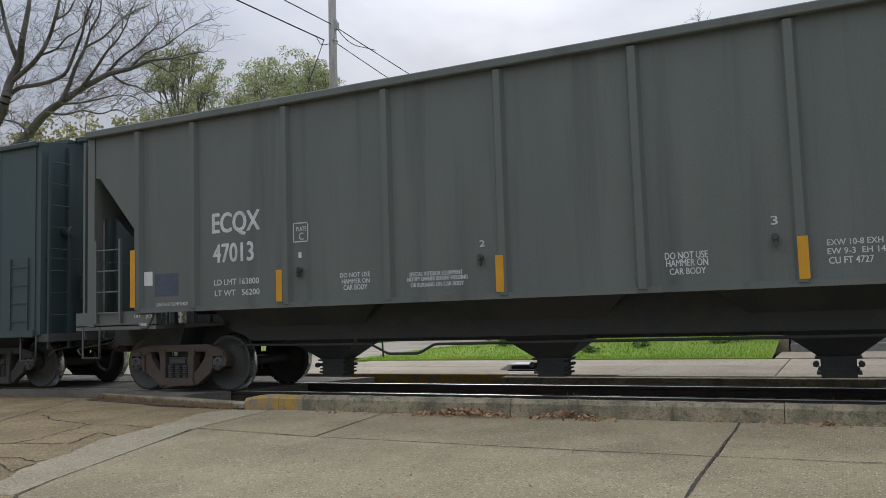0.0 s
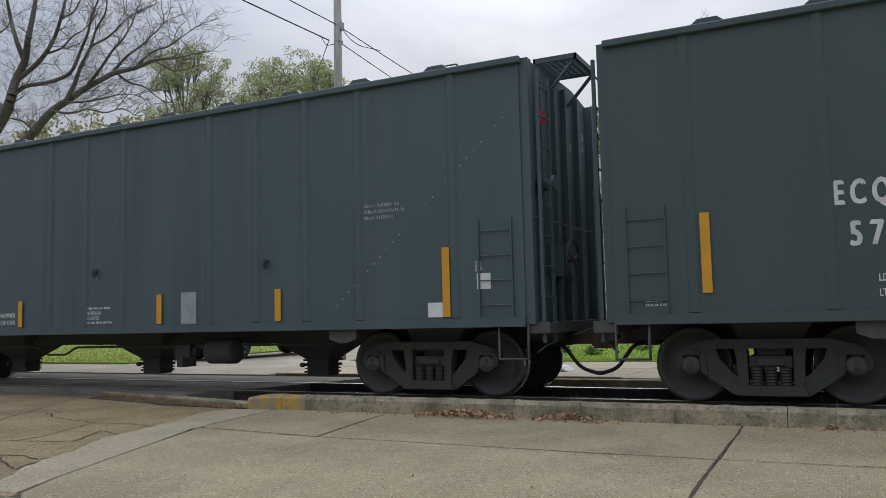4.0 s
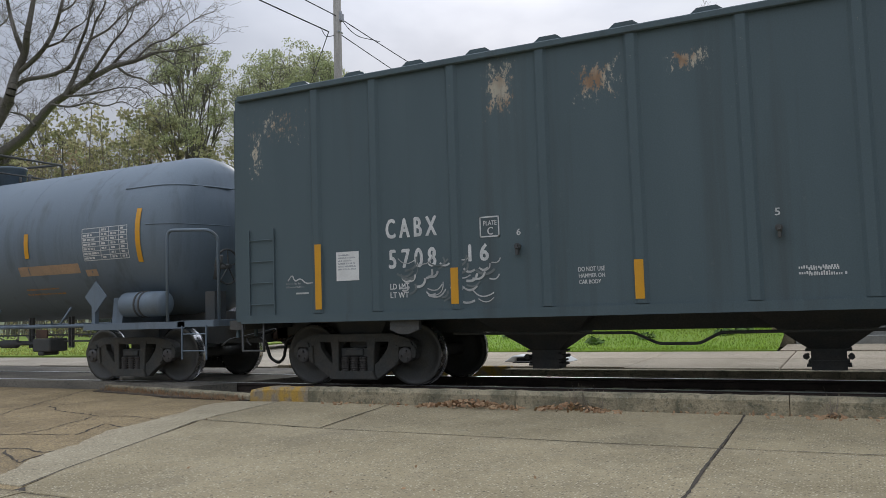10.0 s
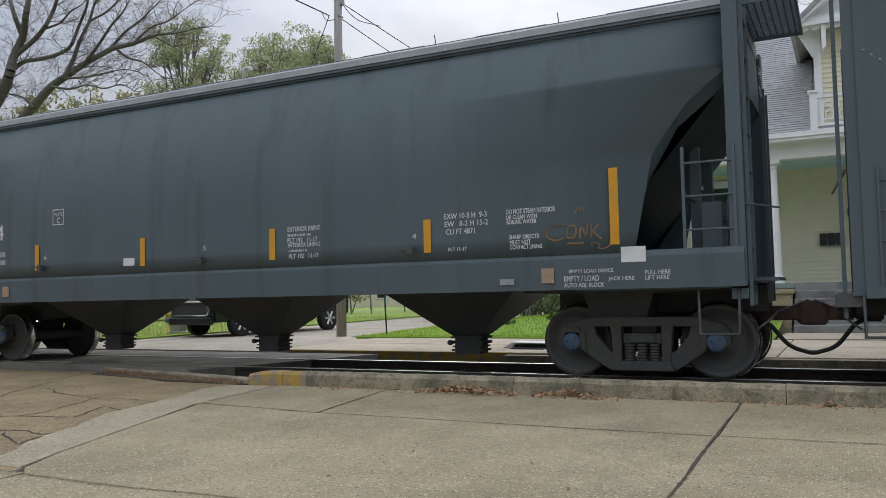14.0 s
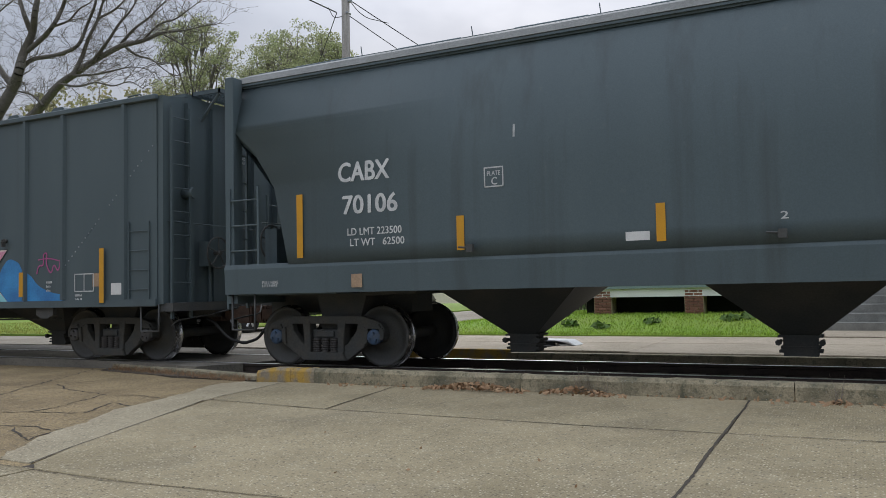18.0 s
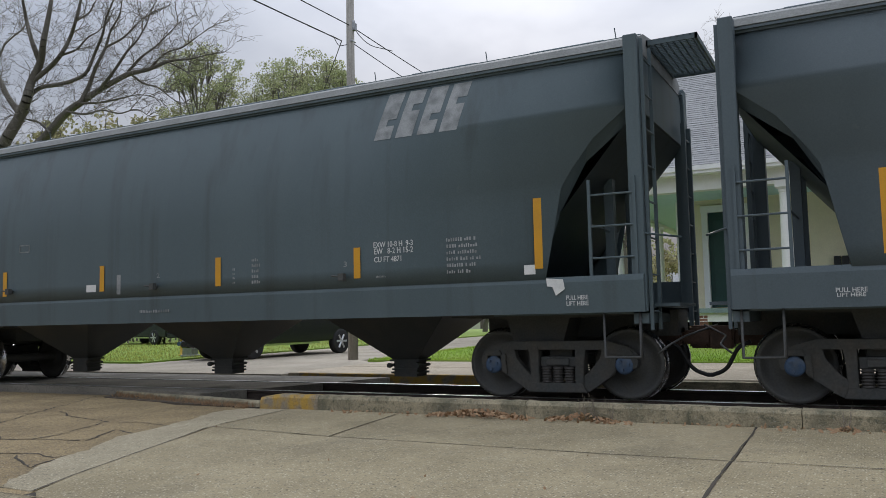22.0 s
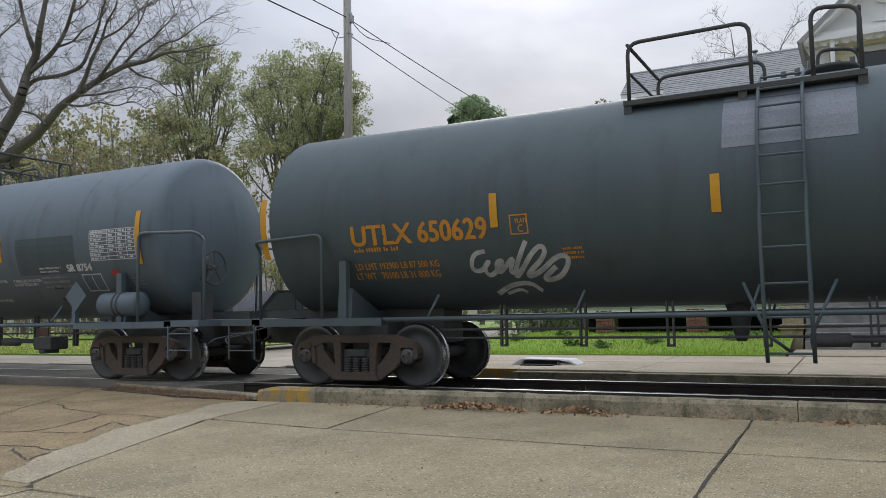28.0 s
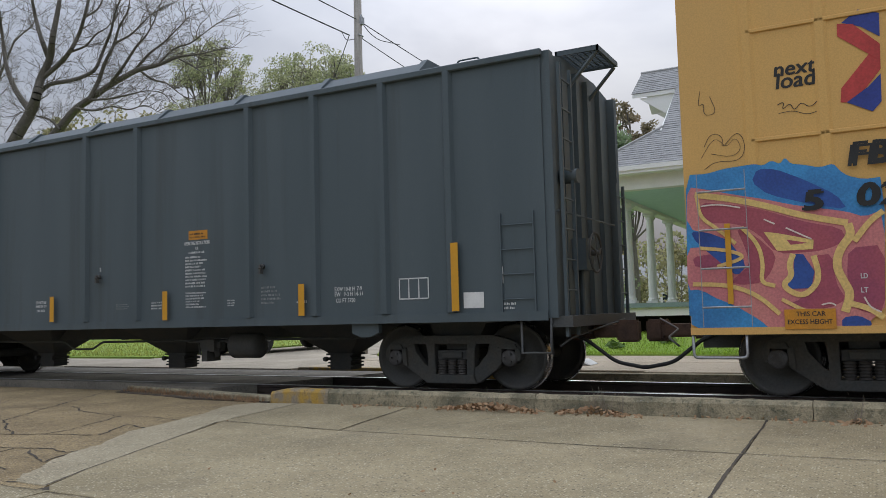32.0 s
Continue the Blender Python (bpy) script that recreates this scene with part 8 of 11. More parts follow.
    prism(bm, [(2.6, 1.34), (L - 2.6, 1.34), (L - 3.2, 0.80), (3.2, 0.80)], "y", -0.7, 0.7)
    part("underbody", bm, M["under"], car)
    for xh in (4.60, 8.28, 11.95):
        hopper(car, xh, 1.34, 1.34, 1.0, M["hopper_dust"], 0.16)
    for xt in (2.15, L - 1.78):
        truck(car, xt, "truck_rust", "cap_grey")
    return c


# -- tank car --


def tank_surf(R, cz):
    return lambda z: math.sqrt(max(R * R - (z - cz) ** 2, 0.02))


def tank_head(x0, x1, R, knuckle, depth):
    """Outline of a tank: a cylinder with dished heads, turned over at a knuckle."""
    right = []
    for i in range(7):
        a = math.radians(78) * i / 6
        right.append((x1 - depth - knuckle + knuckle * math.sin(a), R - knuckle + knuckle * math.cos(a)))
    xk, rk = right[-1]
    for i in range(1, 9):
        r = rk * (1 - i / 8)
        right.append((x1 - (x1 - xk) * (r / rk) ** 2, max(r, 0.002)))
    return [(x0 + x1 - x, r) for x, r in right[::-1]] + right


def tank_car(xl, label, paint_name, L, x0, x1, trucks, lad, walk_x, dome, seams=True, steel="truck", rail_z=2.5, rail_in=0.0, under_x=(), rail_len=1.35, posts=2, crease=False, head=(0.22, 0.30)):
    R, cz = 1.43, 2.525
    c = car_root("tank_car", label, "tank car", xl, L, tank_surf(R, cz))
    car, P = c["root"], M[paint_name]
    bm = B()
    prof = tank_head(x0, x1, R, *head)
    lathe(bm, prof, "x", (0, 0, cz), 72)
    shell = part("tank_shell", bm, P, car)
    if seams:
        for x in (x0 + 2.35, x0 + 4.9, x0 + 7.3, x0 + 9.8, x1 - 2.2):
            bm = B()
            lathe(bm, [(x - 0.012, R - 0.01), (x - 0.010, R + 0.004), (x + 0.010, R + 0.004), (x + 0.012, R - 0.01)], "x", (0, 0, cz), 72)
            part("weld_seam", bm, P, shell)
    if crease:      # folded edges of the jacket round the ends
        rad = lambda x: float(np.interp(x, [p for p, _ in prof], [r for _, r in prof]))
        for z, xa, xb in ((3.32, x1 - 1.5, x1 - 0.03), (2.64, x1 - 0.8, x1 - 0.02), (3.32, x0 + 0.03, x0 + 1.5), (2.64, x0 + 0.02, x0 + 0.8)):
            pts = [(x, -math.sqrt(max(rad(x) ** 2 - (z - cz) ** 2, 0.01)) - 0.002, z) for x in np.linspace(xa, xb, 16)]
            bm = B()
            pipe(bm, pts, 0.016 if z > 3 else 0.009, 6)
            part("jacket_seam", bm, P, shell)
    bm = B()
    bx(bm, -0.05, 3.3, -0.32, 0.32, 0.62, 1.16)
    part("stub_sill", bm, M["under"], car)
    bm = B()
    bx(bm, L - 3.3, L + 0.05, -0.32, 0.32, 0.62, 1.16)
    part("stub_sill", bm, M["under"], car)
    for x in trucks:
        bm = B()
        prism(bm, [(-1.35, 0.95), (1.35, 0.95), (1.30, 1.45), (0.6, 1.12), (-0.6, 1.12), (-1.30, 1.45)], "x", x - 0.12, x + 0.12)
        part("saddle", bm, P, car)
        bm = B()
        bx(bm, x - 0.4, x + 0.4, -0.8, 0.8, 0.76, 0.98)
        part("centre_plate", bm, M["under"], car)
        if posts == 2 or x == trucks[0]:
            bm = B()
            bx(bm, x - 0.06, x + 0.06, -1.38, -1.28, 0.95, 1.85)
            part("saddle_post", bm, P, car)
    for x, s in ((0.0, -1), (L, 1)):
        bm = B()
        a, b = sorted((x, x - s * 0.75))
        bx(bm, a, b, -1.48, 1.48, 0.93, 1.03)
        a2, b2 = sorted((x - s * 0.6, x - s * 2.9))
        bx(bm, a2, b2, -1.48, -1.32, 0.91, 1.02)
        bx(bm, a2, b2, 1.32, 1.48, 0.91, 1.02)
        part("end_platform", bm, P, car)
        xp, x = x, x - s * rail_in
        bm = B()
        pipe(bm, bend([(x - s * rail_len, -1.47, 1.02), (x - s * rail_len, -1.47, rail_z), (x - s * 0.10, -1.46, rail_z - 0.05), (x - s * 0.06, -1.30, rail_z - 0.15), (x - s * 0.06, -1.28, 1.02)], 0.14), 0.026, 8)
        part("end_handrail", bm, P, car, "bent pipe handrail")
        bm = B()
        pipe(bm, bend([(x - s * 0.06, 1.30, 1.02), (x - s * 0.06, 1.30, rail_z - 0.2), (x - s * 1.2, 1.40, rail_z - 0.1), (x - s * 1.3, 1.44, 1.02)], 0.14), 0.022, 8)
        part("end_handrail", bm, P, car, "bent pipe handrail")
        x = xp
        ladder("step_ladder", car, P, (min(x - s * 0.15, x - s * 0.65), -1.48), (0.5, 0), 2, 0.42, 0.95, 0.010, 0.010)
        coupler(car, x + s * 0.05, s)
    brake_wheel(car, L - 0.35, -0.75, 1.9, 0.29)
    bm = B()
    bx(bm, L - 0.70, L - 0.50, -0.9, -0.62, 1.0, 1.5)
    tube(bm, (L - 0.6, -0.75, 1.7), (L - 0.5, -0.75, 2.1), 0.05, 8)
    part("brake_gear", bm, M["under"], car)
    # long hand rails low on the sides, with brackets
    for s in (-1, 1):
        bm = B()
        tube(bm, (2.2, s * 1.42, 0.99), (L - 2.2, s * 1.42, 0.99), 0.032, 8)
        part("side_rail", bm, P, car)
        for x in np.linspace(3.6, L - 3.6, 5):
            bm = B()
            pipe(bm, [(x, s * 1.42, 0.99), (x + 0.10, s * 1.24, 1.32)], 0.018, 6)
            part("rail_bracket", bm, P, car)
    # side ladder
    for s in (-1,):
        lx0, lx1 = lad
        bm = B()
        for x in (lx0, lx1):
            pts = [(x, -1.50, 0.45), (x, -1.62, 0.99), (x, -1.66, 2.0)]
            for i in range(9):
                a = math.radians(-8 + 9.5 * i)
                pts.append((x, -(R + 0.09) * math.cos(a), cz + (R + 0.09) * math.sin(a)))
            bm = B()
            pipe(bm, pts, 0.024, 6)
            if x == lx0:
                lad_ob = part("tank_ladder", bm, P, car)
            else:
                part("stile", bm, P, lad_ob)
        rungs = [(-1.52, 0.55), (-1.62, 0.95), (-1.64, 1.32), (-1.655, 1.72)]
        for i in range(7):
            a = math.radians(-16 + 12.5 * i)
            rungs.append((-(R + 0.10) * math.cos(a), cz + (R + 0.10) * math.sin(a)))
        for y, z in rungs:
            bm = B()
            tube(bm, (lx0, y, z), (lx1, y, z), 0.014, 6)
            part("rung", bm, P, lad_ob)
        bm = B()
        pipe(bm, [(lx0 - 0.25, -1.25, 1.35), (lx0 + 0.02, -1.55, 0.75), (lx0 + 0.24, -1.30, 0.55)], 0.02, 6)
        pipe(bm, [(lx1 + 0.25, -1.25, 1.35), (lx1 - 0.02, -1.55, 0.75)], 0.02, 6)
        part("ladder_brace", bm, P, car)
    # top platform with rails round the fittings
    a, b = walk_x
    bm = B()
    zt = cz + R
    zp = cz + math.sqrt(R * R - 0.88 ** 2)      # the boards lie on the shoulders of the tank
    for s in (-1, 1):
        y0, y1 = sorted((s * 1.02, s * 0.84))
        bm = B()
        bx(bm, a, b, y0, y1, zp + 0.01, zp + 0.07)
        plat = part("top_platform", bm, M["under"], car)
        for x in (a, (a + b) / 2, b - 0.10):
            bm = B()
            bx(bm, x, x + 0.10, s * 0.95 - 0.05, s * 0.95 + 0.05, zp - 0.16, zp + 0.02)
            part("leg", bm, M["under"], plat)
    g = lambda x, y, z: (x, y, zp + 0.05 + z)
    mid0, mid1 = (lad[0] - 0.02, lad[1] + 0.02)
    for s in (-1, 1):
        y = s * 0.9
        bm = B()
        pipe(bm, bend([g(a + 0.05, y, 0), g(a + 0.05, y, 0.80), g(mid0 - 0.06, y, 0.82), g(mid0 - 0.06, y, 0)], 0.16), 0.026, 8)
        part("handrail", bm, M["under"], plat)
        bm = B()
        pipe(bm, bend([g(mid1 + 0.10, y, 0), g(mid1 + 0.10, y, 0.86), g(b - 0.05, y, 0.80), g(b - 0.05, y, 0)], 0.16), 0.026, 8)
        part("handrail", bm, M["under"], plat)
    for x in (a + 0.05, b - 0.05):
        bm = B()
        pipe(bm, [g(x, -0.9, 0.78), g(x, 0.9, 0.78)], 0.024, 8)
        pipe(bm, [g(x, -0.9, 0.42), g(x, 0.9, 0.42)], 0.018, 8)
        part("handrail", bm, M["under"], plat)
    for dx, r, h in dome:
        bm = B()
        lathe(bm, [(zt - 0.06, r), (zt + h - 0.05, r), (zt + h - 0.045, r + 0.02), (zt + h, r + 0.02), (zt + h + 0.02, 0.01)], "z", (dx, 0.0, 0), 24)
        part("manway", bm, M["under"] if h < 0.2 else P, car)
    bm = B()
    for i in range(6):
        x = (walk_x[0] + walk_x[1]) / 2 + 0.45 + 0.16 * i
        tube(bm, (x, 0.1 * (i % 2), zt - 0.05), (x, 0.1 * (i % 2), zt + 0.12 + 0.05 * (i % 3)), 0.035, 8)
    part("valve", bm, M["under"], plat)
    # outlet and heater pipes below
    bm = B()
    xm = (x0 + x1) / 2
    lathe(bm, [(0.62, 0.06), (0.74, 0.10), (0.92, 0.13), (1.12, 0.20)], "z", (xm - 0.4, 0, 0), 16)
    part("bottom_outlet", bm, M["under"], car)
    for x in np.linspace(trucks[0] + 2.2, trucks[1] - 2.0, 7):      # slim hangers that carry the brake rods
        bm = B()
        bx(bm, x - 0.05, x - 0.025, -0.66, -0.60, 0.60, 1.16)
        bx(bm, x + 0.025, x + 0.05, -0.66, -0.60, 0.60, 1.16)
        bx(bm, x - 0.05, x + 0.05, -0.66, -0.60, 0.58, 0.61)
        part("hanger", bm, M["under"], car)
    for z in (0.70, 0.82):
        bm = B()
        tube(bm, (trucks[0] + 1.2, -0.63, z), (trucks[1] - 1.2, -0.63, z), 0.017, 6)
        part("brake_rod", bm, M["under"], car)
    if under_x:
        bm = B()
        xb = under_x[-1] + 0.42
        bx(bm, xb - 0.24, xb + 0.24, -0.95, -0.55, 0.52, 0.76)
        bx(bm, xb - 0.10, xb + 0.06, -0.95, -0.6, 0.45, 0.53)
        rounded(bm, 0.02)
        part("brake_box", bm, M["under"], car)
        bm = B()
        bx(bm, xb - 0.2, xb + 0.1, -0.9, -0.87, 0.77, 0.93)
        part("rusty_plate", bm, M["coupler"], car, "rust brown bracket plate")
        bm = B()
        lathe(bm, [(-0.25, 0.03), (-0.24, 0.08), (0.18, 0.08), (0.2, 0.03), (0.9, 0.03)], "x", (xb - 1.2, -0.7, 0.66), 12)
        part("slack_adjuster", bm, M["under"], car)
    for x in trucks:
        truck(car, x, steel, "cap_grey")
    return c


def reservoir(c, x, z=1.32, material="tank_blue", placard=True):
    bm = B()
    lathe(bm, [(-0.50, 0.001), (-0.48, 0.14), (-0.42, 0.21), (0.42, 0.21), (0.48, 0.14), (0.50, 0.001)], "x", (x, -1.28, z), 22)
    r = part("air_reservoir", bm, M[material], c["root"], "round-ended air reservoir beside the tank")
    bm = B()
    for dx in (-0.05, 0.05):
        lathe(bm, [(dx - 0.015, 0.205), (dx - 0.015, 0.225), (dx + 0.015, 0.225), (dx + 0.015, 0.205)], "x", (x, -1.28, z), 22)
    part("strap", bm, M["under"], r)
    if not placard:
        bm = B()
        prism(bm, [(x - 1.5, 1.02), (x - 1.3, 1.02), (x - 1.1, 1.35), (x - 0.75, 1.5), (x - 0.75, 1.58), (x - 1.62, 1.58), (x - 1.62, 1.4)], "y", -1.36, -1.30)
        part("support_plate", bm, M[material], c["root"])
        return
    bm = B()
    bx(bm, x - 1.12, x - 1.04, -1.42, -1.34, 1.0, 1.5)
    post = part("placard_post", bm, M[material], c["root"])
    bm = B()
    prism(bm, [(x - 0.98 - 0.26, 1.48), (x - 0.98, 1.22), (x - 0.98 + 0.26, 1.48), (x - 0.98, 1.74)], "y", -1.46, -1.44)
    part("placard_holder", bm, M[material], post, "diamond placard holder")


# -- yellow boxcar --


def boxcar(xl, label, L=15.6, hw=1.58):
    c = car_root("boxcar", label, "boxcar", xl, L, flat_surf(hw))
    car, P = c["root"], M["boxcar"]
    zb, ze = 0.78, 5.0
    bm = B()
    prism(bm, [(-hw, zb), (hw, zb), (hw, ze), (0.8, ze + 0.15), (-0.8, ze + 0.15), (-hw, ze)], "x", 0, L)
    part("body", bm, P, car)
    for x in (0.76, 1.52, 2.3, 3.1, 3.9, 4.7, 5.5, 9.9, 10.7, 11.5, 12.3, 13.1, 13.9, 14.8):
        part("side_post", shared("boxcar_post", lambda: _rib(0.075, 0.022, zb + 0.1, ze - 0.05), P), P, car, at=pose(x, -hw, 0))
    for x0, x1 in ((0.8, 1.48), (1.56, 2.26), (2.34, 3.06)):
        for z in (1.72, 2.93, 4.18):
            bm = B()
            bx(bm, x0 - 0.04, x1 + 0.04, -hw - 0.022, -hw, z - 0.022, z + 0.022)
            rounded(bm, 0.006)
            part("belt_rail", bm, P, car)
    bm = B()
    bx(bm, 5.7, 9.7, -hw - 0.1, -hw - 0.02, zb + 0.05, ze - 0.15)
    part("sliding_door", bm, P, car)
    bm = B()
    bx(bm, 0, L, -hw - 0.03, hw + 0.03, zb - 0.02, zb + 0.06)
    part("side_sill", bm, P, car)
    ladder("side_ladder", car, M["galv"], (0.16, -hw - 0.10), (0.52, 0), 4, 0.85, 2.60, 0.004, 0.012)
    for x, s in ((0.0, -1), (L, 1)):
        coupler(car, x + s * 0.25, s)
        bm = B()
        pipe(bm, bend([(x - s * 0.02, -hw, zb), (x - s * 0.02, -hw, 0.5), (x - s * 0.6, -hw, 0.5), (x - s * 0.6, -hw, zb)], 0.05), 0.018, 6)
        part("stirrup_step", bm, M["galv"], car)
    underframe(car, L, zb, 0.55)
    for x in (1.75, L - 1.75):
        truck(car, x, "truck", "cap_grey")
    return c


RB3 = (0.92, 2.36, 3.37, 4.26, 5.21, 6.96, 7.86, 8.74, 10.6, 11.52, 12.43, 13.34, 14.82)
box_hopper(-28.55, "green black box-sided hopper car leading away", "deep_paint", RB3, (0.075, 0.02))
c1 = ribbed_hopper(-12.05, "charcoal ribbed hopper car with sloped ends", "grey_paint")
c2 = box_hopper(5.40, "green black box-sided hopper car with faint posts", "green_paint", RB3, (0.075, 0.025))
c3 = box_hopper(22.35, "dark green black box-sided hopper car with white stencils", "deep_paint", RB3, (0.075, 0.02))
c4 = tank_car(39.30, "grey blue tank car with orange stencils and a round shoulder", "tank_blue", 14.85, 0.55, 14.16, (1.75, 12.6), (6.4, 6.85), (5.84, 8.46), ((7.96, 0.29, 0.38),), under_x=(9.3, 9.75), rail_len=0.97, posts=1, crease=True, head=(0.62, 0.20))
c5 = box_hopper(54.79, "weathered blue grey hopper car with chipped paint patches", "worn_paint", (1.39, 2.38, 3.61, 4.87, 6.03, 7.29, 8.47, 9.71, 10.93, 12.25, 13.51, 14.42), (0.09, 0.035), steel="truck", roof_ribs=15, rib_h=0.10)
c6 = round_hopper(71.82, "blue grey round-sided covered hopper car", "blue_paint")
c7 = box_hopper(88.84, "dark box-sided hopper car with large pink and teal graffiti", "black_paint", (2.16, 3.19, 4.08, 5.0, 6.9, 7.83, 8.81, 10.65, 11.66, 12.55, 13.56, 15.07), (0.055, 0.05))
c8 = round_hopper(106.10, "charcoal round-sided covered hopper car", "blue_paint", wheel_end="left")
c9 = round_hopper(122.93, "streaked dark covered hopper car with a faded mark", "blue_paint", wheel_end="left")
c10 = round_hopper(139.72, "dark covered hopper car with a faint sprayed tag", "charcoal_paint")
c11 = tank_car(156.62, "slate grey tank car with white stencils", "tank_grey", 14.65, 0.52, 13.96, (1.85, 12.75), (7.64, 8.11), (6.83, 8.66), ((7.05, 0.29, 0.40),), under_x=(8.66, 9.26, 9.8), steel="truck_rust")
c12 = tank_car(171.75, "charcoal tank car with yellow stencils and a sprayed tag", "tank_dark", 15.5, 0.55, 15.20, (2.2, 13.3), (7.92, 8.40), (6.30, 9.08), ((8.7, 0.3, 0.08),), seams=False, steel="truck_rust", rail_z=2.25, rail_in=0.55, under_x=(8.95, 9.35), head=(0.03, 0.34))
c13 = box_hopper(188.05, "plain charcoal hopper car with raised side posts", "slate_paint", (1.35, 2.26, 3.5, 4.68, 7.22, 8.5, 10.94, 12.2, 13.4, 14.45), (0.08, 0.06), L=15.8, roof_ribs=0, jack=True)
c14 = boxcar(205.59, "yellow boxcar covered in blue and red graffiti")


# air hoses hang from each end and meet low between the cars
for a, b in zip(CARS, CARS[1:]):
    gap = b["start"] - a["start"] - a["length"]
    for c, x, s in ((a, a["length"], 1), (b, 0.0, -1)):
        bm = B()
        pts = bend([(x - s * 0.05, -0.36, 0.72), (x + s * 0.10, -0.36, 0.66), (x + s * (gap * 0.28), -0.33, 0.36), (x + s * (gap / 2 - 0.02), -0.30, 0.29), (x + s * (gap / 2 + 0.03), -0.30, 0.30)], 0.12, 5)
        pipe(bm, pts, 0.026, 8)
        part("air_hose", bm, M["hose"], c["root"], "black rubber air hose")
bm = B()        # a bent breather pipe on the roof
pipe(bm, bend([(8.28, -1.04, 4.62), (8.28, -1.04, 4.72), (8.29, -1.04, 4.79), (8.36, -1.04, 4.81), (8.42, -1.04, 4.78), (8.43, -1.04, 4.74)], 0.05, 4), 0.035, 10)
part("breather_pipe", bm, M["breather"], c6["root"], "pale bent breather pipe")

# ---- lettering, stickers and spray paint on the cars ----
M["chip_patch"] = mat("bare pale primer patches", (0.44, 0.40, 0.33), 0.8, 0, (0.22, 0.15, 0.09), 6, 0.8, 50, 0.2, 0.1, (1, 1, 0.35))


def fade_mat():
    """Letter paint that runs from pink above to teal below."""
    m = mat("pink to teal spray paint", (0.72, 0.31, 0.36), 0.6, 0, (0.50, 0.22, 0.46), 1.1, 0.8)
    nt = m.node_tree
    b = nt.nodes["Principled BSDF"]
    src = b.inputs["Base Color"].links[0].from_socket
    tc, sp, mr, mx = [nt.nodes.new("ShaderNode" + k) for k in ("TexCoord", "SeparateXYZ", "MapRange", "Mix")]
    nz = nt.nodes.new("ShaderNodeTexNoise")
    nz.inputs["Scale"].default_value = 0.9
    ad = nt.nodes.new("ShaderNodeMath")
    ad.operation = "MULTIPLY_ADD"
    ad.inputs[1].default_value = 1.5
    mx.data_type = "RGBA"
    mx.inputs["A"].default_value = (0.27, 0.60, 0.63, 1)
    mr.inputs["From Min"].default_value, mr.inputs["From Max"].default_value = 2.15, 2.40
    L = nt.links.new
    L(tc.outputs["Object"], sp.inputs[0])
    L(tc.outputs["Object"], nz.inputs["Vector"])
    L(nz.outputs["Fac"], ad.inputs[0])
    L(sp.outputs["Z"], ad.inputs[2])
    L(ad.outputs["Value"], mr.inputs["Value"])
    L(mr.outputs["Result"], mx.inputs["Factor"])
    L(src, mx.inputs["B"])
    L(mx.outputs["Result"], b.inputs["Base Color"])
    return m


M["spray_fade"] = fade_mat()


def letter_outline(ch, offset):
    """Corners and faces of one capital, fattened; the I has bars at head and foot."""
    if ch == "I":
        o = offset * 2
        pts = [(-0.5 - o, -o), (0.5 + o, -o), (0.5 + o, 0.2 + o), (0.2 + o, 0.2 + o), (0.2 + o, 0.8 - o), (0.5 + o, 0.8 - o), (0.5 + o, 1 + o), (-0.5 - o, 1 + o), (-0.5 - o, 0.8 - o), (-0.2 - o, 0.8 - o), (-0.2 - o, 0.2 + o), (-0.5 - o, 0.2 + o)]
        return [Vector((x, y, 0)) for x, y in pts], [(0, 1, 2, 3, 10, 11), (3, 4, 9, 10), (4, 5, 6, 7, 8, 9)]
    cu = bpy.data.curves.new("letter", "FONT")
    cu.body, cu.resolution_u, cu.offset = ch, 3, offset
    ob = bpy.data.objects.new("letter", cu)
    me = bpy.data.meshes.new_from_object(ob)
    vs, fs = [v.co.copy() for v in me.vertices], [tuple(p.vertices) for p in me.polygons]
    bpy.data.objects.remove(ob)
    return vs, fs


def graffiti(car, ch, x0, z0, h, width):
    """One fat sprayed capital: a dark edge and a cream edge under the coloured fill."""
    lift = 0.006 + 0.0074 * (round(x0 / 0.85) % 2)
    for k, (offset, mt, e, label) in enumerate(((0.052, "ink", 0.022, "black spray outline"), (0.040, "spray_cream", 0.010, "cream spray outline"), (0.016, "spray_fade", -0.012, "fat sprayed letter, pink over teal"))):
        vs, fs = letter_outline(ch, offset)
        u0, u1 = min(v.x for v in vs), max(v.x for v in vs)
        w0, w1 = min(v.y for v in vs), max(v.y for v in vs)
        bm = B()
        V = []
        for v in vs:
            x = x0 + (v.x - u0) / (u1 - u0) * (width + 2 * e) - e
            z = z0 + (v.y - w0) / (w1 - w0) * (h + 2 * e) - e
            V.append(bm.verts.new((x, -car["surf_fn"](z) - lift - 0.0022 * k, z)))
        for f in fs:
            try:
                bm.faces.new([V[i] for i in f])
            except ValueError:
                pass
        part("sprayed_letter", bm, M[mt], car["root"], label)


def rivets(car, a, b, n):
    bm = B()
    rnd = random.Random(n)
    for i in range(n):
        t = i / (n - 1)
        x, z = a[0] + (b[0] - a[0]) * t, a[1] + (b[1] - a[1]) * t
        y = -car["surf_fn"](z)
        if rnd.random() < 0.85:
            lathe(bm, [(y - 0.012, 0.006), (y - 0.008, 0.013), (y, 0.015)], "y", (x, 0, z), 6)
    part("rivet_line", bm, M["decal_grey"], car["root"], "slanting line of pale rivets")


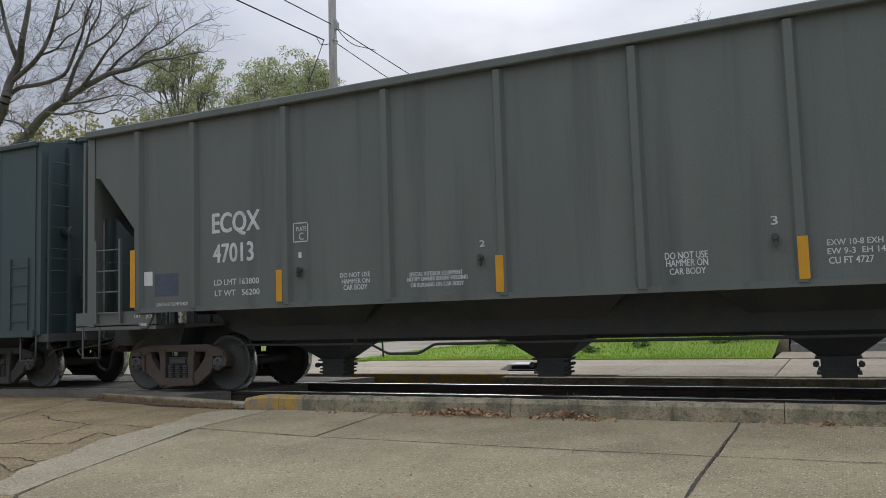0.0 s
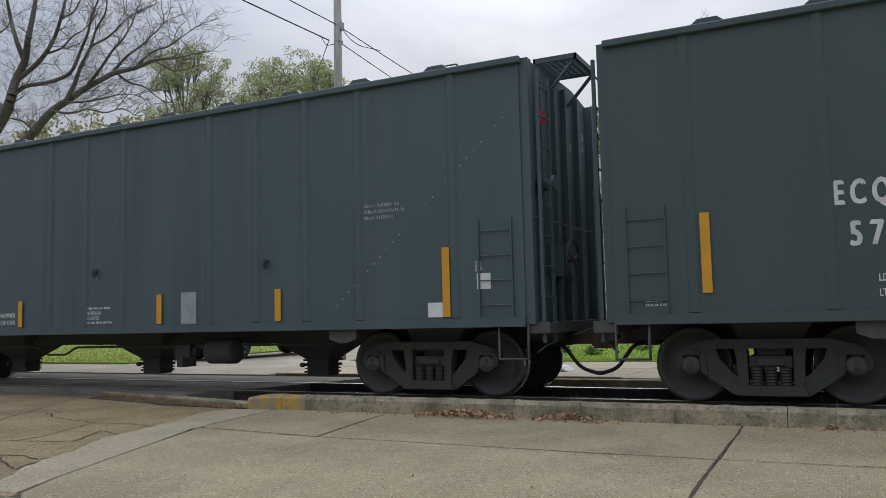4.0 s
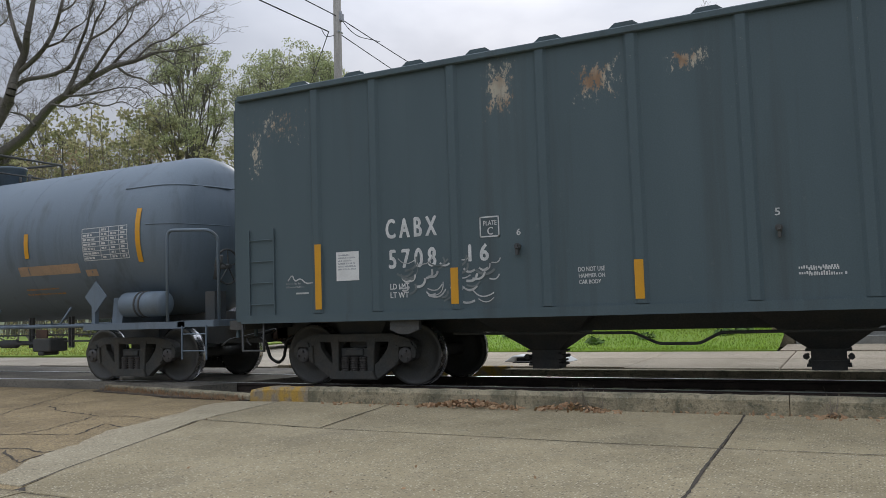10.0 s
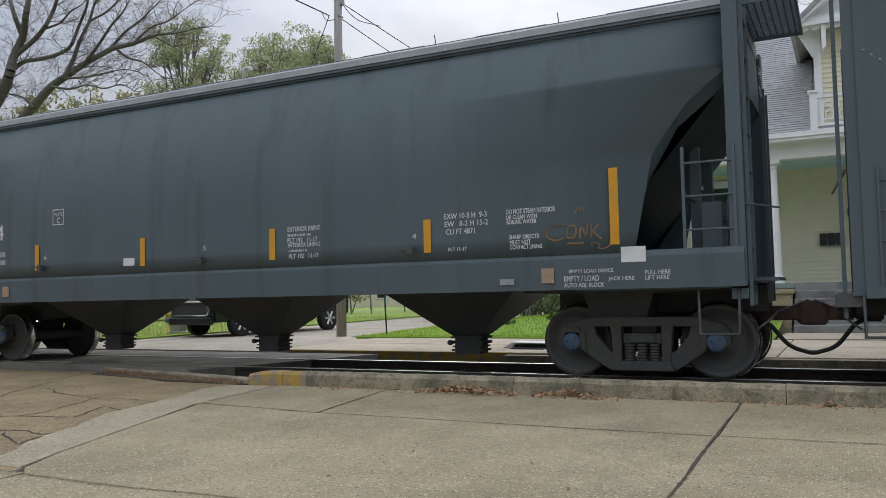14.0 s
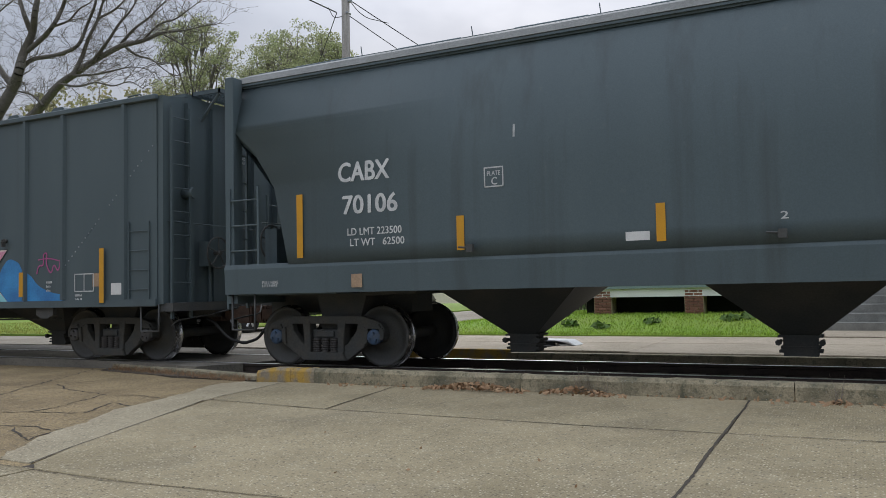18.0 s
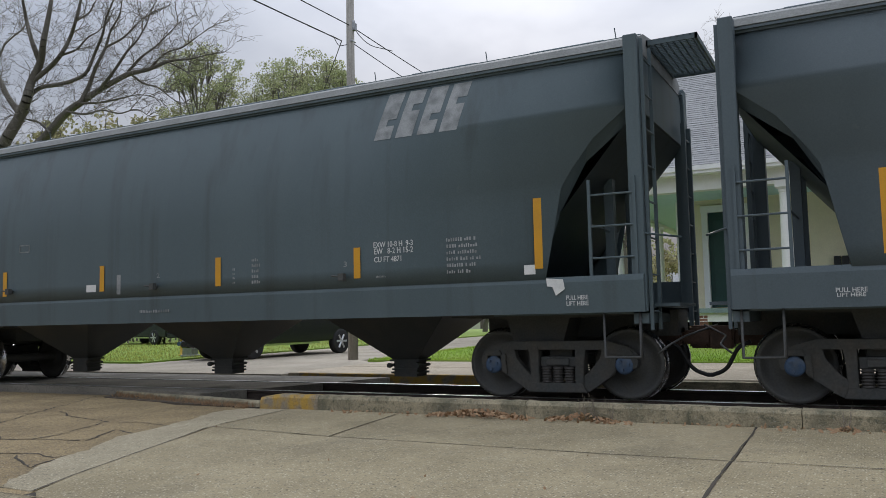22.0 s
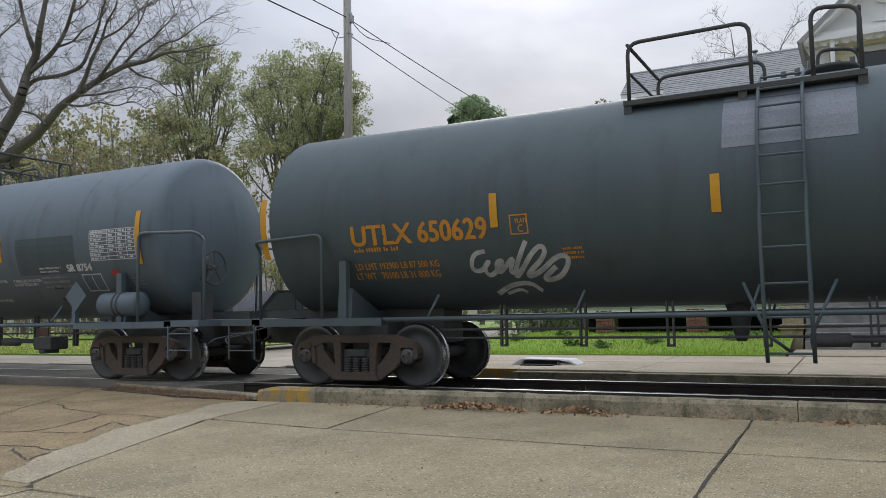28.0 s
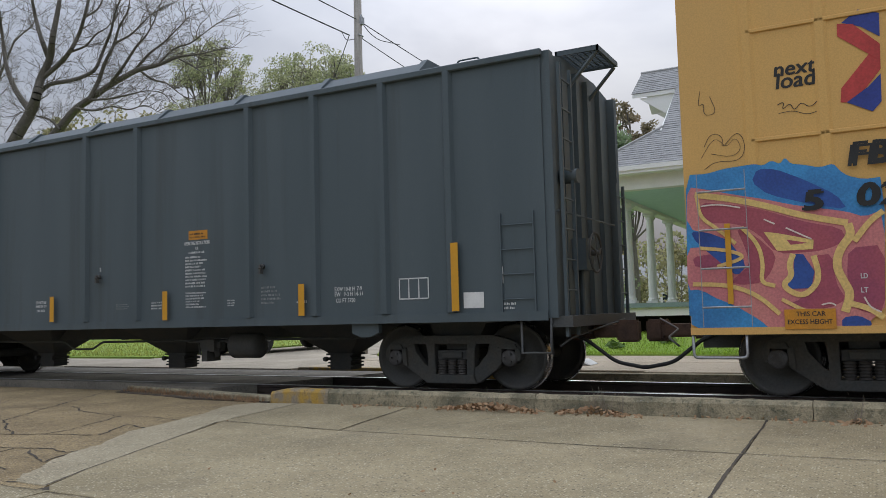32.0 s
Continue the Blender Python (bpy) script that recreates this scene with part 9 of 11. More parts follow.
def test_table(car, x0, z0, x1, z1, rows):
    """A ruled stencil table with unreadable entries."""
    bm = B()
    q = lambda a, b, c, d: decal_quad(bm, car["surf_fn"], a, b, c, d, 0.006)
    w = 0.012
    for i in range(rows + 1):
        z = z0 + (z1 - z0) * i / rows
        q(x0, z - w / 2, x1, z + w / 2)
    for f in (0.0, 0.40, 0.60, 0.82, 1.0):
        x = x0 + (x1 - x0) * f
        q(x - w / 2, z0, x + w / 2, z1)
    rnd = random.Random(rows)
    ph = (z1 - z0) / rows
    for i in range(rows):
        for f0, f1 in ((0.02, 0.36), (0.43, 0.57), (0.64, 0.78), (0.86, 0.97)):
            if rnd.random() < 0.85:
                a = x0 + (x1 - x0) * f0
                b = x0 + (x1 - x0) * (f0 + (f1 - f0) * rnd.uniform(0.6, 1))
                zc = z0 + ph * (i + 0.5)
                while a < b - 0.02:
                    c = min(a + rnd.uniform(0.05, 0.11), b)
                    q(a, zc - ph * 0.22, c, zc + ph * 0.22)
                    a = c + 0.02
    part("test_table", bm, M["white"], car["root"], "ruled white stencil table")


# car one
text(c1, "ECQX", 3.284, 2.494, 0.301, 0.917, fat=0.025)
text(c1, "47013", 3.294, 2.034, 0.282, 0.785, fat=0.02)
text(c1, "LD LMT 163800", 3.319, 1.682, 0.088, 0.868)
text(c1, "LT WT   56200", 3.331, 1.516, 0.087, 0.866)
framed(c1, 4.834, 2.247, 5.107, 2.54, 1)
text(c1, "PLATE", 4.887, 2.413, 0.064, 0.183)
text(c1, "C", 4.939, 2.281, 0.105, 0.076)
stripe(c1, 1.657, 1.395, 2.333)
stripe(c1, 4.616, 1.392, 1.859)
stripe(c1, 8.12, 1.39, 1.863)
stripe(c1, 11.693, 1.386, 1.856)
stripe(c1, 14.558, 1.397, 2.322)
text(c1, "1", 4.924, 2.017, 0.083, 0.05)
text(c1, "2", 7.822, 1.993, 0.082, 0.072)
text(c1, "3", 11.377, 2.007, 0.095, 0.07)
knob(c1, 4.953, 1.841)
knob(c1, 7.835, 1.851)
knob(c1, 11.415, 1.865)
text(c1, "DO NOT USE", 5.64, 1.692, 0.064, 0.497)
text(c1, "HAMMER ON", 5.668, 1.603, 0.064, 0.459)
text(c1, "CAR BODY", 5.696, 1.513, 0.072, 0.393)
text(c1, "DO NOT USE", 10.195, 1.684, 0.08, 0.485)
text(c1, "HAMMER ON", 10.206, 1.597, 0.08, 0.472)
text(c1, "CAR BODY", 10.242, 1.502, 0.073, 0.408)
text(c1, "SPECIAL INTERIOR EQUIPMENT", 6.766, 1.653, 0.054, 0.797)
text(c1, "NOTIFY OWNER BEFORE WELDING", 6.73, 1.585, 0.054, 0.905)
text(c1, "OR BURNING ON CAR BODY", 6.781, 1.506, 0.054, 0.795)
text(c1, "EXW 10-8 EXH 7-9", 11.93, 1.738, 0.064, 0.676)
text(c1, "EW 9-3  EH 14-10", 11.929, 1.642, 0.064, 0.676)
text(c1, "CU FT 4727", 11.938, 1.537, 0.072, 0.43)
framed(c1, 12.685, 1.505, 13.297, 1.887, 2)
text(c1, "SHARP OBJECTS", 13.655, 2.261, 0.076, 0.585)
text(c1, "MUST NOT", 13.761, 2.162, 0.075, 0.373)
text(c1, "CONTACT LINING", 13.643, 2.08, 0.075, 0.6)
text(c1, "DO NOT STEAM", 13.667, 1.988, 0.068, 0.567)
text(c1, "INTERIOR OR", 13.74, 1.894, 0.067, 0.437)
text(c1, "CLEAN WITH", 13.738, 1.796, 0.075, 0.445)
text(c1, "BOILING WATER", 13.695, 1.709, 0.075, 0.526)
panel(c1, 14.262, 1.759, 14.442, 1.957, "decal_white")
lines(c1, 13.667, 1.635, 0.254, 2, 0.052, seed=40)
panel(c1, 14.114, 1.51, 14.327, 1.584, "decal_grey")
text(c1, "2 INCH HF COMP SHOES", 13.789, 1.399, 0.052, 0.684)
panel(c1, 1.841, 1.739, 2.028, 1.969, "decal_white")
panel(c1, 2.079, 1.564, 2.576, 1.92, "decal_blue")
text(c1, "2 INCH HF COMP SHOE", 2.106, 1.399, 0.055, 0.673)
for x in (1.85, 14.65):
    text(c1, "LIFT", x - 0.19, 1.225, 0.05, 0.13, lift=0.036)
    text(c1, "JACK", x + 0.06, 1.225, 0.05, 0.14, lift=0.036)
    text(c1, "HERE", x - 0.075, 1.09, 0.05, 0.15, lift=0.036)
panel(c1, 14.84, 1.42, 15.10, 1.58, "decal_white", lift=0.02)
text(c1, "ECQX", 14.87, 1.27, 0.06, 0.20, "faded")
text(c1, "47013", 14.87, 1.18, 0.06, 0.20, "faded")
text(c1, "A", 15.50, 1.19, 0.11, 0.10, "faded")
# car two
text(c2, "ECQX", 2.343, 2.223, 0.243, 0.842, fat=0.03)
text(c2, "57513", 2.371, 1.713, 0.225, 0.838, fat=0.02)
text(c2, "LD LMT 159500", 2.428, 1.366, 0.088, 0.779)
text(c2, "LT WT   60500", 2.428, 1.215, 0.088, 0.778)
framed(c2, 3.354, 1.838, 3.619, 2.11, 1)
text(c2, "PLATE", 3.403, 1.992, 0.06, 0.177)
text(c2, "C", 3.455, 1.87, 0.097, 0.074)
knob(c2, 3.879, 1.985)
stripe(c2, 0.933, 1.121, 2.052)
stripe(c2, 3.862, 1.116, 1.576)
stripe(c2, 6.244, 1.105, 1.56)
text(c2, "DO NOT HAMMER", 5.171, 1.276, 0.078, 0.909)
text(c2, "ON SIDE OF CAR", 5.222, 1.153, 0.071, 0.855)
lines(c2, 7.925, 1.424, 0.592, 1, 0.069, seed=60)
text(c2, "INTERIOR", 7.923, 1.279, 0.057, 0.32)
text(c2, "COATED", 7.926, 1.197, 0.056, 0.28)
lines(c2, 7.923, 1.185, 0.707, 1, 0.069, seed=63)
knob(c2, 8.13, 2.017)
text(c2, "5", 8.113, 1.86, 0.057, 0.041)
text(c2, "A", 0.372, 1.598, 0.138, 0.133, "faded")
lines(c2, 1.59, 1.073, 0.694, 1, 0.066, seed=67)
stripe(c2, 9.583, 1.102, 1.571)
stripe(c2, 11.939, 1.101, 1.574)
stripe(c2, 14.705, 1.105, 2.024)
panel(c2, 10.025, 1.095, 10.342, 1.587, "decal_grey")
panel(c2, 15.14, 1.452, 15.334, 1.659, "decal_white")
panel(c2, 14.416, 1.102, 14.695, 1.297, "decal_white")
text(c2, "B", 15.118, 1.685, 0.133, 0.103, "faded")
lines(c2, 13.44, 2.723, 0.673, 3, 0.086, "faded", seed=75)
knob(c2, 11.72, 1.993)
rivets(c2, (12.953, 1.289), (15.563, 3.663), 26)
rivets(c2, (-0.028, 3.691), (2.834, 1.479), 26)
# car three
text(c3, "E C Q X", 2.418, 2.201, 0.255, 0.745, fat=0.025)
text(c3, "5 7 5", 2.549, 1.758, 0.252, 0.495, fat=0.025)
text(c3, "3 4", 3.419, 1.773, 0.229, 0.303, fat=0.025)
text(c3, "LD LMT", 2.8, 1.373, 0.076, 0.244)
text(c3, "159500", 3.431, 1.37, 0.087, 0.257)
text(c3, "LT WT", 2.797, 1.215, 0.075, 0.216)
text(c3, "60500", 3.46, 1.21, 0.08, 0.23)
stripe(c3, 1.072, 1.308, 2.229)
stripe(c3, 3.9, 1.106, 1.575)
framed(c3, 4.518, 1.968, 4.798, 2.256, 1)
text(c3, "PLATE", 4.574, 2.131, 0.063, 0.187)
text(c3, "C", 4.626, 2.001, 0.103, 0.078)
knob(c3, 3.886, 2.116)
text(c3, "6", 3.888, 2.189, 0.066, 0.045)
text(c3, "ELTX 5-79", 4.521, 1.211, 0.082, 0.354)
lines(c3, 0.363, 1.26, 0.258, 2, 0.049, seed=95)
stripe(c3, 6.367, 1.131, 1.598)
stripe(c3, 9.441, 1.141, 1.612)
stripe(c3, 11.811, 1.138, 1.599)
stripe(c3, 14.607, 1.461, 2.394)
text(c3, "DO NOT", 6.498, 1.395, 0.06, 0.242)
text(c3, "HAMMER ON", 6.499, 1.317, 0.06, 0.286)
text(c3, "CAR BODY", 6.522, 1.239, 0.06, 0.231)
lines(c3, 8.413, 1.359, 0.305, 3, 0.037, seed=103)
lines(c3, 8.961, 1.404, 0.292, 3, 0.052, seed=104)
text(c3, "SEE OTHER SIDE", 9.524, 1.616, 0.062, 0.35)
text(c3, "FOR OPERATING", 9.523, 1.539, 0.062, 0.349)
text(c3, "INSTRUCTIONS", 9.532, 1.461, 0.062, 0.323)
lines(c3, 10.26, 1.367, 0.231, 3, 0.037, seed=108)
text(c3, "INTERIOR LINING", 10.919, 1.402, 0.065, 0.365)
lines(c3, 10.855, 1.397, 0.497, 1, 0.073, seed=110)
text(c3, "APPLIED 3-12 FRS", 10.901, 1.25, 0.058, 0.411)
text(c3, "BLT 5-75", 11.923, 1.246, 0.063, 0.201)
panel(c3, 12.841, 1.564, 13.026, 1.698, "decal_grey")
text(c3, "EXW 10-8 H 7-9", 12.573, 1.408, 0.061, 0.455)
text(c3, "EW  10-2 H 14-5", 12.572, 1.334, 0.061, 0.455)
text(c3, "CU FT 5750", 12.57, 1.253, 0.061, 0.27)
framed(c3, 13.625, 1.25, 14.091, 1.572, 2, "white", back="decal_tan")
panel(c3, 14.099, 1.309, 14.275, 1.516, "decal_white")
panel(c3, 14.516, 1.274, 14.791, 1.465, "decal_white")
panel(c3, 13.687, 1.049, 13.93, 1.119, "decal_grey")
lines(c3, 15.189, 1.302, 0.22, 3, 0.046, seed=121)
knob(c3, 8.169, 2.107)
knob(c3, 11.822, 2.106)
text(c3, "4", 11.809, 2.22, 0.057, 0.051)
text(c3, "5", 8.169, 2.205, 0.057, 0.059)
# car four
text(c4, "UTLX", 1.983, 2.139, 0.263, 0.933, "orange", fat=0.025)
text(c4, "666710", 3.086, 2.139, 0.263, 0.956, "orange", fat=0.025)
lines(c4, 2.011, 2.069, 0.948, 1, 0.083, "orange", seed=129)
text(c4, "LD LMT", 2.014, 1.793, 0.076, 0.298, "orange")
text(c4, "195300 LB", 2.703, 1.8, 0.074, 0.471, "orange")
text(c4, "88 600 KG", 3.404, 1.804, 0.079, 0.5, "orange")
text(c4, "LT WT", 2.015, 1.661, 0.068, 0.255, "orange")
text(c4, "67700 LB", 2.734, 1.671, 0.074, 0.439, "orange")
text(c4, "30 700 KG", 3.406, 1.68, 0.079, 0.486, "orange")
stripe(c4, 0.949, 2.044, 2.934)
stripe(c4, 4.393, 2.233, 2.688)
stripe(c4, 7.265, 2.236, 2.689)
stripe(c4, 10.395, 2.228, 2.673)
stripe(c4, 13.182, 2.029, 2.927)
panel(c4, 4.713, 2.566, 5.243, 2.778, "decal_dark")
panel(c4, 4.706, 2.407, 5.16, 2.531, "decal_dark")
panel(c4, 4.763, 1.875, 5.149, 2.058, "decal_dark")
lines(c4, 4.735, 2.761, 0.488, 3, 0.061, "orange", seed=144)
lines(c4, 4.727, 2.515, 0.412, 2, 0.052, "orange", seed=145)
lines(c4, 4.786, 2.043, 0.343, 3, 0.054, "orange", seed=146)
panel(c4, 8.545, 2.113, 9.346, 2.447, "decal_yellow")
lines(c4, 8.654, 2.416, 0.672, 2, 0.068, "ink", seed=148)
lines(c4, 8.732, 2.246, 0.454, 1, 0.11, "ink", seed=149)
lines(c4, 8.506, 2.059, 0.482, 3, 0.057, "orange", seed=150)
test_table(c4, 11.854, 2.112, 12.934, 2.661, 7)
panel(c4, 10.078, 1.914, 11.668, 2.082, "decal_tan")
panel(c4, 11.802, 1.848, 12.08, 1.961, "decal_tan")
lines(c4, 10.057, 1.692, 0.938, 1, 0.04, "orange", seed=154)
lines(c4, 10.001, 1.611, 1.278, 1, 0.049, "orange", seed=155)
reservoir(c4, 13.2)
# car five
text(c5, "C A B X", 2.54, 2.082, 0.258, 0.778, fat=0.02)
text(c5, "5 7 0 8", 2.581, 1.667, 0.249, 0.715, fat=0.02)
text(c5, "1 6", 3.787, 1.704, 0.215, 0.273, fat=0.02)
text(c5, "LD LMT", 2.596, 1.379, 0.077, 0.292)
text(c5, "LT WT", 2.595, 1.263, 0.077, 0.283)
framed(c5, 3.962, 2.004, 4.239, 2.276, 1)
text(c5, "PLATE", 4.015, 2.158, 0.06, 0.186)
text(c5, "C", 4.068, 2.035, 0.098, 0.078)
text(c5, "6", 4.472, 2.006, 0.079, 0.054)
knob(c5, 4.493, 1.86)
text(c5, "5", 7.535, 2.018, 0.081, 0.052)
knob(c5, 7.571, 1.877)
stripe(c5, 1.423, 1.14, 2.073)
stripe(c5, 3.59, 1.157, 1.632)
stripe(c5, 6.014, 1.145, 1.612)
stripe(c5, 9.758, 1.14, 1.6)
stripe(c5, 12.236, 1.131, 1.609)
stripe(c5, 14.366, 1.151, 2.081)
panel(c5, 1.716, 1.532, 2.095, 1.942, "decal_white")
lines(c5, 1.746, 1.916, 0.312, 6, 0.04, "decal_grey", seed=177)
lines(c5, 0.832, 1.553, 0.404, 2, 0.05, "faded", seed=178)
scribble(c5, [(0.863, 1.568), (0.945, 1.664), (0.986, 1.547), (1.087, 1.608), (1.187, 1.514), (1.316, 1.533)], 0.01, "spray_white")
scribble(c5, [(1.005, 1.381), (1.236, 1.381)], 0.012, "spray_white")
text(c5, "DO NOT USE", 5.263, 1.501, 0.055, 0.331)
text(c5, "HAMMER ON", 5.268, 1.425, 0.048, 0.324)
text(c5, "CAR BODY", 5.267, 1.349, 0.048, 0.275)
lines(c5, 7.742, 1.463, 0.462, 2, 0.061, seed=184)
lines(c5, 7.839, 1.442, 0.46, 2, 0.059, seed=185)
lines(c5, 9.027, 1.493, 0.369, 3, 0.055, seed=186)
lines(c5, 10.128, 1.575, 0.472, 1, 0.065, seed=187)
text(c5, "LINED 08-00", 10.126, 1.438, 0.058, 0.344)
text(c5, "BY WRCR", 10.125, 1.359, 0.058, 0.253)
text(c5, "4", 11.263, 2.016, 0.069, 0.063)
knob(c5, 11.296, 1.924)
text(c5, "EXW 10-8 H 7-9", 12.649, 1.484, 0.064, 0.429)
text(c5, "EW   9-3 H 14-10", 12.652, 1.4, 0.071, 0.482)
text(c5, "CU FT 5750", 12.65, 1.323, 0.064, 0.316)
framed(c5, 13.737, 1.313, 14.202, 1.69, 3)
panel(c5, 13.881, 1.67, 14.054, 1.876, "decal_white")
text(c5, "11/2 INCH H.F.", 14.547, 1.582, 0.056, 0.428)
text(c5, "COMP SHOES", 14.619, 1.515, 0.056, 0.354)
panel(c5, 14.708, 1.245, 14.945, 1.426, "decal_dark")
lines(c5, 14.73, 1.411, 0.194, 3, 0.051, seed=200)
scribble(c5, [(11.47, 1.618), (11.433, 1.791), (11.526, 1.956), (11.765, 1.986), (12.149, 1.972), (12.145, 1.826), (11.947, 1.773), (11.949, 1.326), (12.129, 1.207), (12.088, 1.123), (11.747, 1.221), (11.7, 1.505), (11.679, 1.762), (11.569, 1.728), (11.47, 1.618)], 0.012, "spray_white")
scribble(c5, [(12.364, 1.146), (12.464, 1.792), (12.542, 1.904), (12.852, 1.959), (12.941, 1.902), (12.905, 1.7), (12.683, 1.392), (12.709, 1.231), (12.798, 1.132), (12.704, 1.058), (12.585, 1.19), (12.427, 1.131)], 0.012, "spray_white")
scribble(c5, [(12.479, 1.889), (12.663, 1.779), (12.891, 1.224), (13.127, 1.152), (13.247, 1.241), (13.194, 1.431), (13.023, 1.629), (12.98, 1.81), (13.152, 1.969), (13.355, 1.934), (13.322, 1.799)], 0.012, "spray_white")
scribble(c5, [(13.46, 1.604), (13.495, 1.818), (13.721, 1.833), (13.616, 2.057), (13.502, 2.035), (13.561, 2.124)], 0.009, "spray_white")
scribble(c5, [(13.45, 1.295), (13.42, 1.606), (13.467, 1.851), (13.672, 2.071), (13.893, 2.034), (13.942, 1.878), (13.829, 1.752), (13.578, 1.769), (13.478, 1.633)], 0.012, "spray_white")
scribble(c5, [(13.42, 1.234), (13.592, 1.301), (13.864, 1.156), (14.025, 1.12), (14.24, 1.172)], 0.012, "spray_white")
srnd = random.Random(57)
for i in range(46):         # tangled white strokes over the number
    cx, cz = srnd.uniform(2.78, 4.25), srnd.uniform(1.16, 1.74)
    if cx < 3.1 and cz < 1.35:
        continue
    way, size = srnd.uniform(-0.4, 1.3), srnd.uniform(0.06, 0.16)
    arc = [(cx + size * (math.cos(way) * u - 0.6 * math.sin(way) * u * u), cz + 0.8 * size * (math.sin(way) * u + 0.6 * math.cos(way) * u * u)) for u in (-1.0, -0.5, 0.0, 0.5, 1.0)]
    scribble(c5, arc, srnd.uniform(0.006, 0.017), "spray_white" if i % 3 else "spray_thin")
# car six
text(c6, "CABX", 2.24, 2.734, 0.245, 0.827, fat=0.02)
text(c6, "70014", 2.281, 2.25, 0.266, 0.905, fat=0.02)
text(c6, "LD LMT 223900", 2.333, 1.949, 0.085, 0.909)
text(c6, "LT WT   62100", 2.351, 1.804, 0.085, 0.907)
framed(c6, 4.508, 2.444, 4.789, 2.72, 1)
text(c6, "PLATE", 4.558, 2.6, 0.061, 0.189)
text(c6, "C", 4.615, 2.474, 0.099, 0.079)
stripe(c6, 1.512, 1.675, 2.597)
stripe(c6, 4.116, 1.668, 2.12)
stripe(c6, 6.655, 1.666, 2.116)
stripe(c6, 9.277, 1.661, 2.124)
stripe(c6, 14.384, 1.651, 2.575)
stripe(c6, 11.857, 1.66, 2.103)
knob(c6, 4.286, 1.708, t_handle=True)
knob(c6, 7.933, 1.7, t_handle=True)
knob(c6, 11.621, 1.693, t_handle=True)
text(c6, "6", 4.29, 1.858, 0.071, 0.065)
text(c6, "5", 7.93, 1.862, 0.068, 0.061)
text(c6, "4", 11.625, 1.853, 0.072, 0.057)
panel(c6, 1.922, 1.754, 2.153, 2.021, "faded")
text(c6, "HAND BRAKE APPLIES ONLY", 2.356, 1.379, 0.051, 0.704)
text(c6, "ON B END TRUCK", 2.356, 1.312, 0.051, 0.456)
panel(c6, 3.182, 1.223, 3.354, 1.412, "decal_tan")
text(c6, "PULL HERE", 0.975, 1.287, 0.053, 0.259)
text(c6, "LIFT HERE", 0.975, 1.234, 0.044, 0.259)
panel(c6, 6.217, 1.68, 6.469, 1.803, "decal_white")
text(c6, "EXTERIOR PAINT", 9.555, 2.06, 0.069, 0.576)
lines(c6, 9.553, 2.041, 0.532, 1, 0.063, seed=241)
text(c6, "PLT 192   11-17", 9.551, 1.897, 0.069, 0.526)
text(c6, "INTERIOR LINING", 9.567, 1.834, 0.056, 0.559)
lines(c6, 9.565, 1.809, 0.542, 1, 0.056, seed=244)
text(c6, "PLT 192   11-17", 9.575, 1.67, 0.062, 0.519)
text(c6, "EXW 10-8 H  9-3", 12.11, 2.089, 0.071, 0.611)
text(c6, "EW   8-2 H 15-2", 12.117, 1.986, 0.071, 0.62)
text(c6, "CU FT 4871", 12.133, 1.884, 0.07, 0.416)
text(c6, "BLT 11-17", 12.164, 1.665, 0.045, 0.263)
text(c6, "DO NOT STEAM INTERIOR", 12.992, 2.099, 0.061, 0.652)
text(c6, "OR CLEAN WITH", 12.99, 2.031, 0.053, 0.414)
text(c6, "BOILING WATER", 12.998, 1.97, 0.053, 0.397)
text(c6, "SHARP OBJECTS", 13.027, 1.779, 0.053, 0.396)
text(c6, "MUST NOT", 13.034, 1.711, 0.053, 0.279)
text(c6, "CONTACT LINING", 13.033, 1.65, 0.053, 0.429)
scribble(c6, [(13.77, 1.935), (13.575, 1.923), (13.507, 1.801), (13.628, 1.721), (13.75, 1.767)], 0.012, "spray_orange")
scribble(c6, [(13.818, 1.91), (13.767, 1.766), (13.894, 1.746), (13.914, 1.905), (13.818, 1.91)], 0.012, "spray_orange")
scribble(c6, [(13.95, 1.743), (13.962, 1.924), (14.037, 1.739), (14.057, 1.941)], 0.012, "spray_orange")
scribble(c6, [(14.104, 1.938), (14.083, 1.722), (14.101, 1.823), (14.213, 1.918), (14.101, 1.823), (14.224, 1.73)], 0.012, "spray_orange")
scribble(c6, [(13.789, 1.692), (14.004, 1.69)], 0.01, "spray_orange")
scribble(c6, [(14.105, 1.649), (14.083, 1.693), (14.207, 1.673), (14.174, 1.603), (14.299, 1.619), (14.339, 1.689)], 0.009, "spray_orange")
scribble(c6, [(13.901, 2.052), (13.934, 2.144), (13.965, 2.062), (13.998, 2.148), (14.012, 2.059)], 0.008, "spray_orange")
panel(c6, 14.449, 1.435, 14.742, 1.62, "decal_white")
panel(c6, 13.442, 1.21, 13.606, 1.395, "decal_tan")
text(c6, "EMPTY / LOAD", 13.736, 1.225, 0.066, 0.435)
text(c6, "EMPTY LOAD DEVICE", 13.80, 1.325, 0.042, 0.55)
text(c6, "AUTO ADJ. BLOCK", 13.735, 1.152, 0.051, 0.497)
text(c6, "PULL HERE", 14.726, 1.284, 0.049, 0.292)
text(c6, "LIFT HERE", 14.725, 1.221, 0.049, 0.278)
text(c6, "JACK HERE", 14.287, 1.225, 0.043, 0.311)
panel(c6, 12.883, 1.201, 13.081, 1.276, "decal_grey")
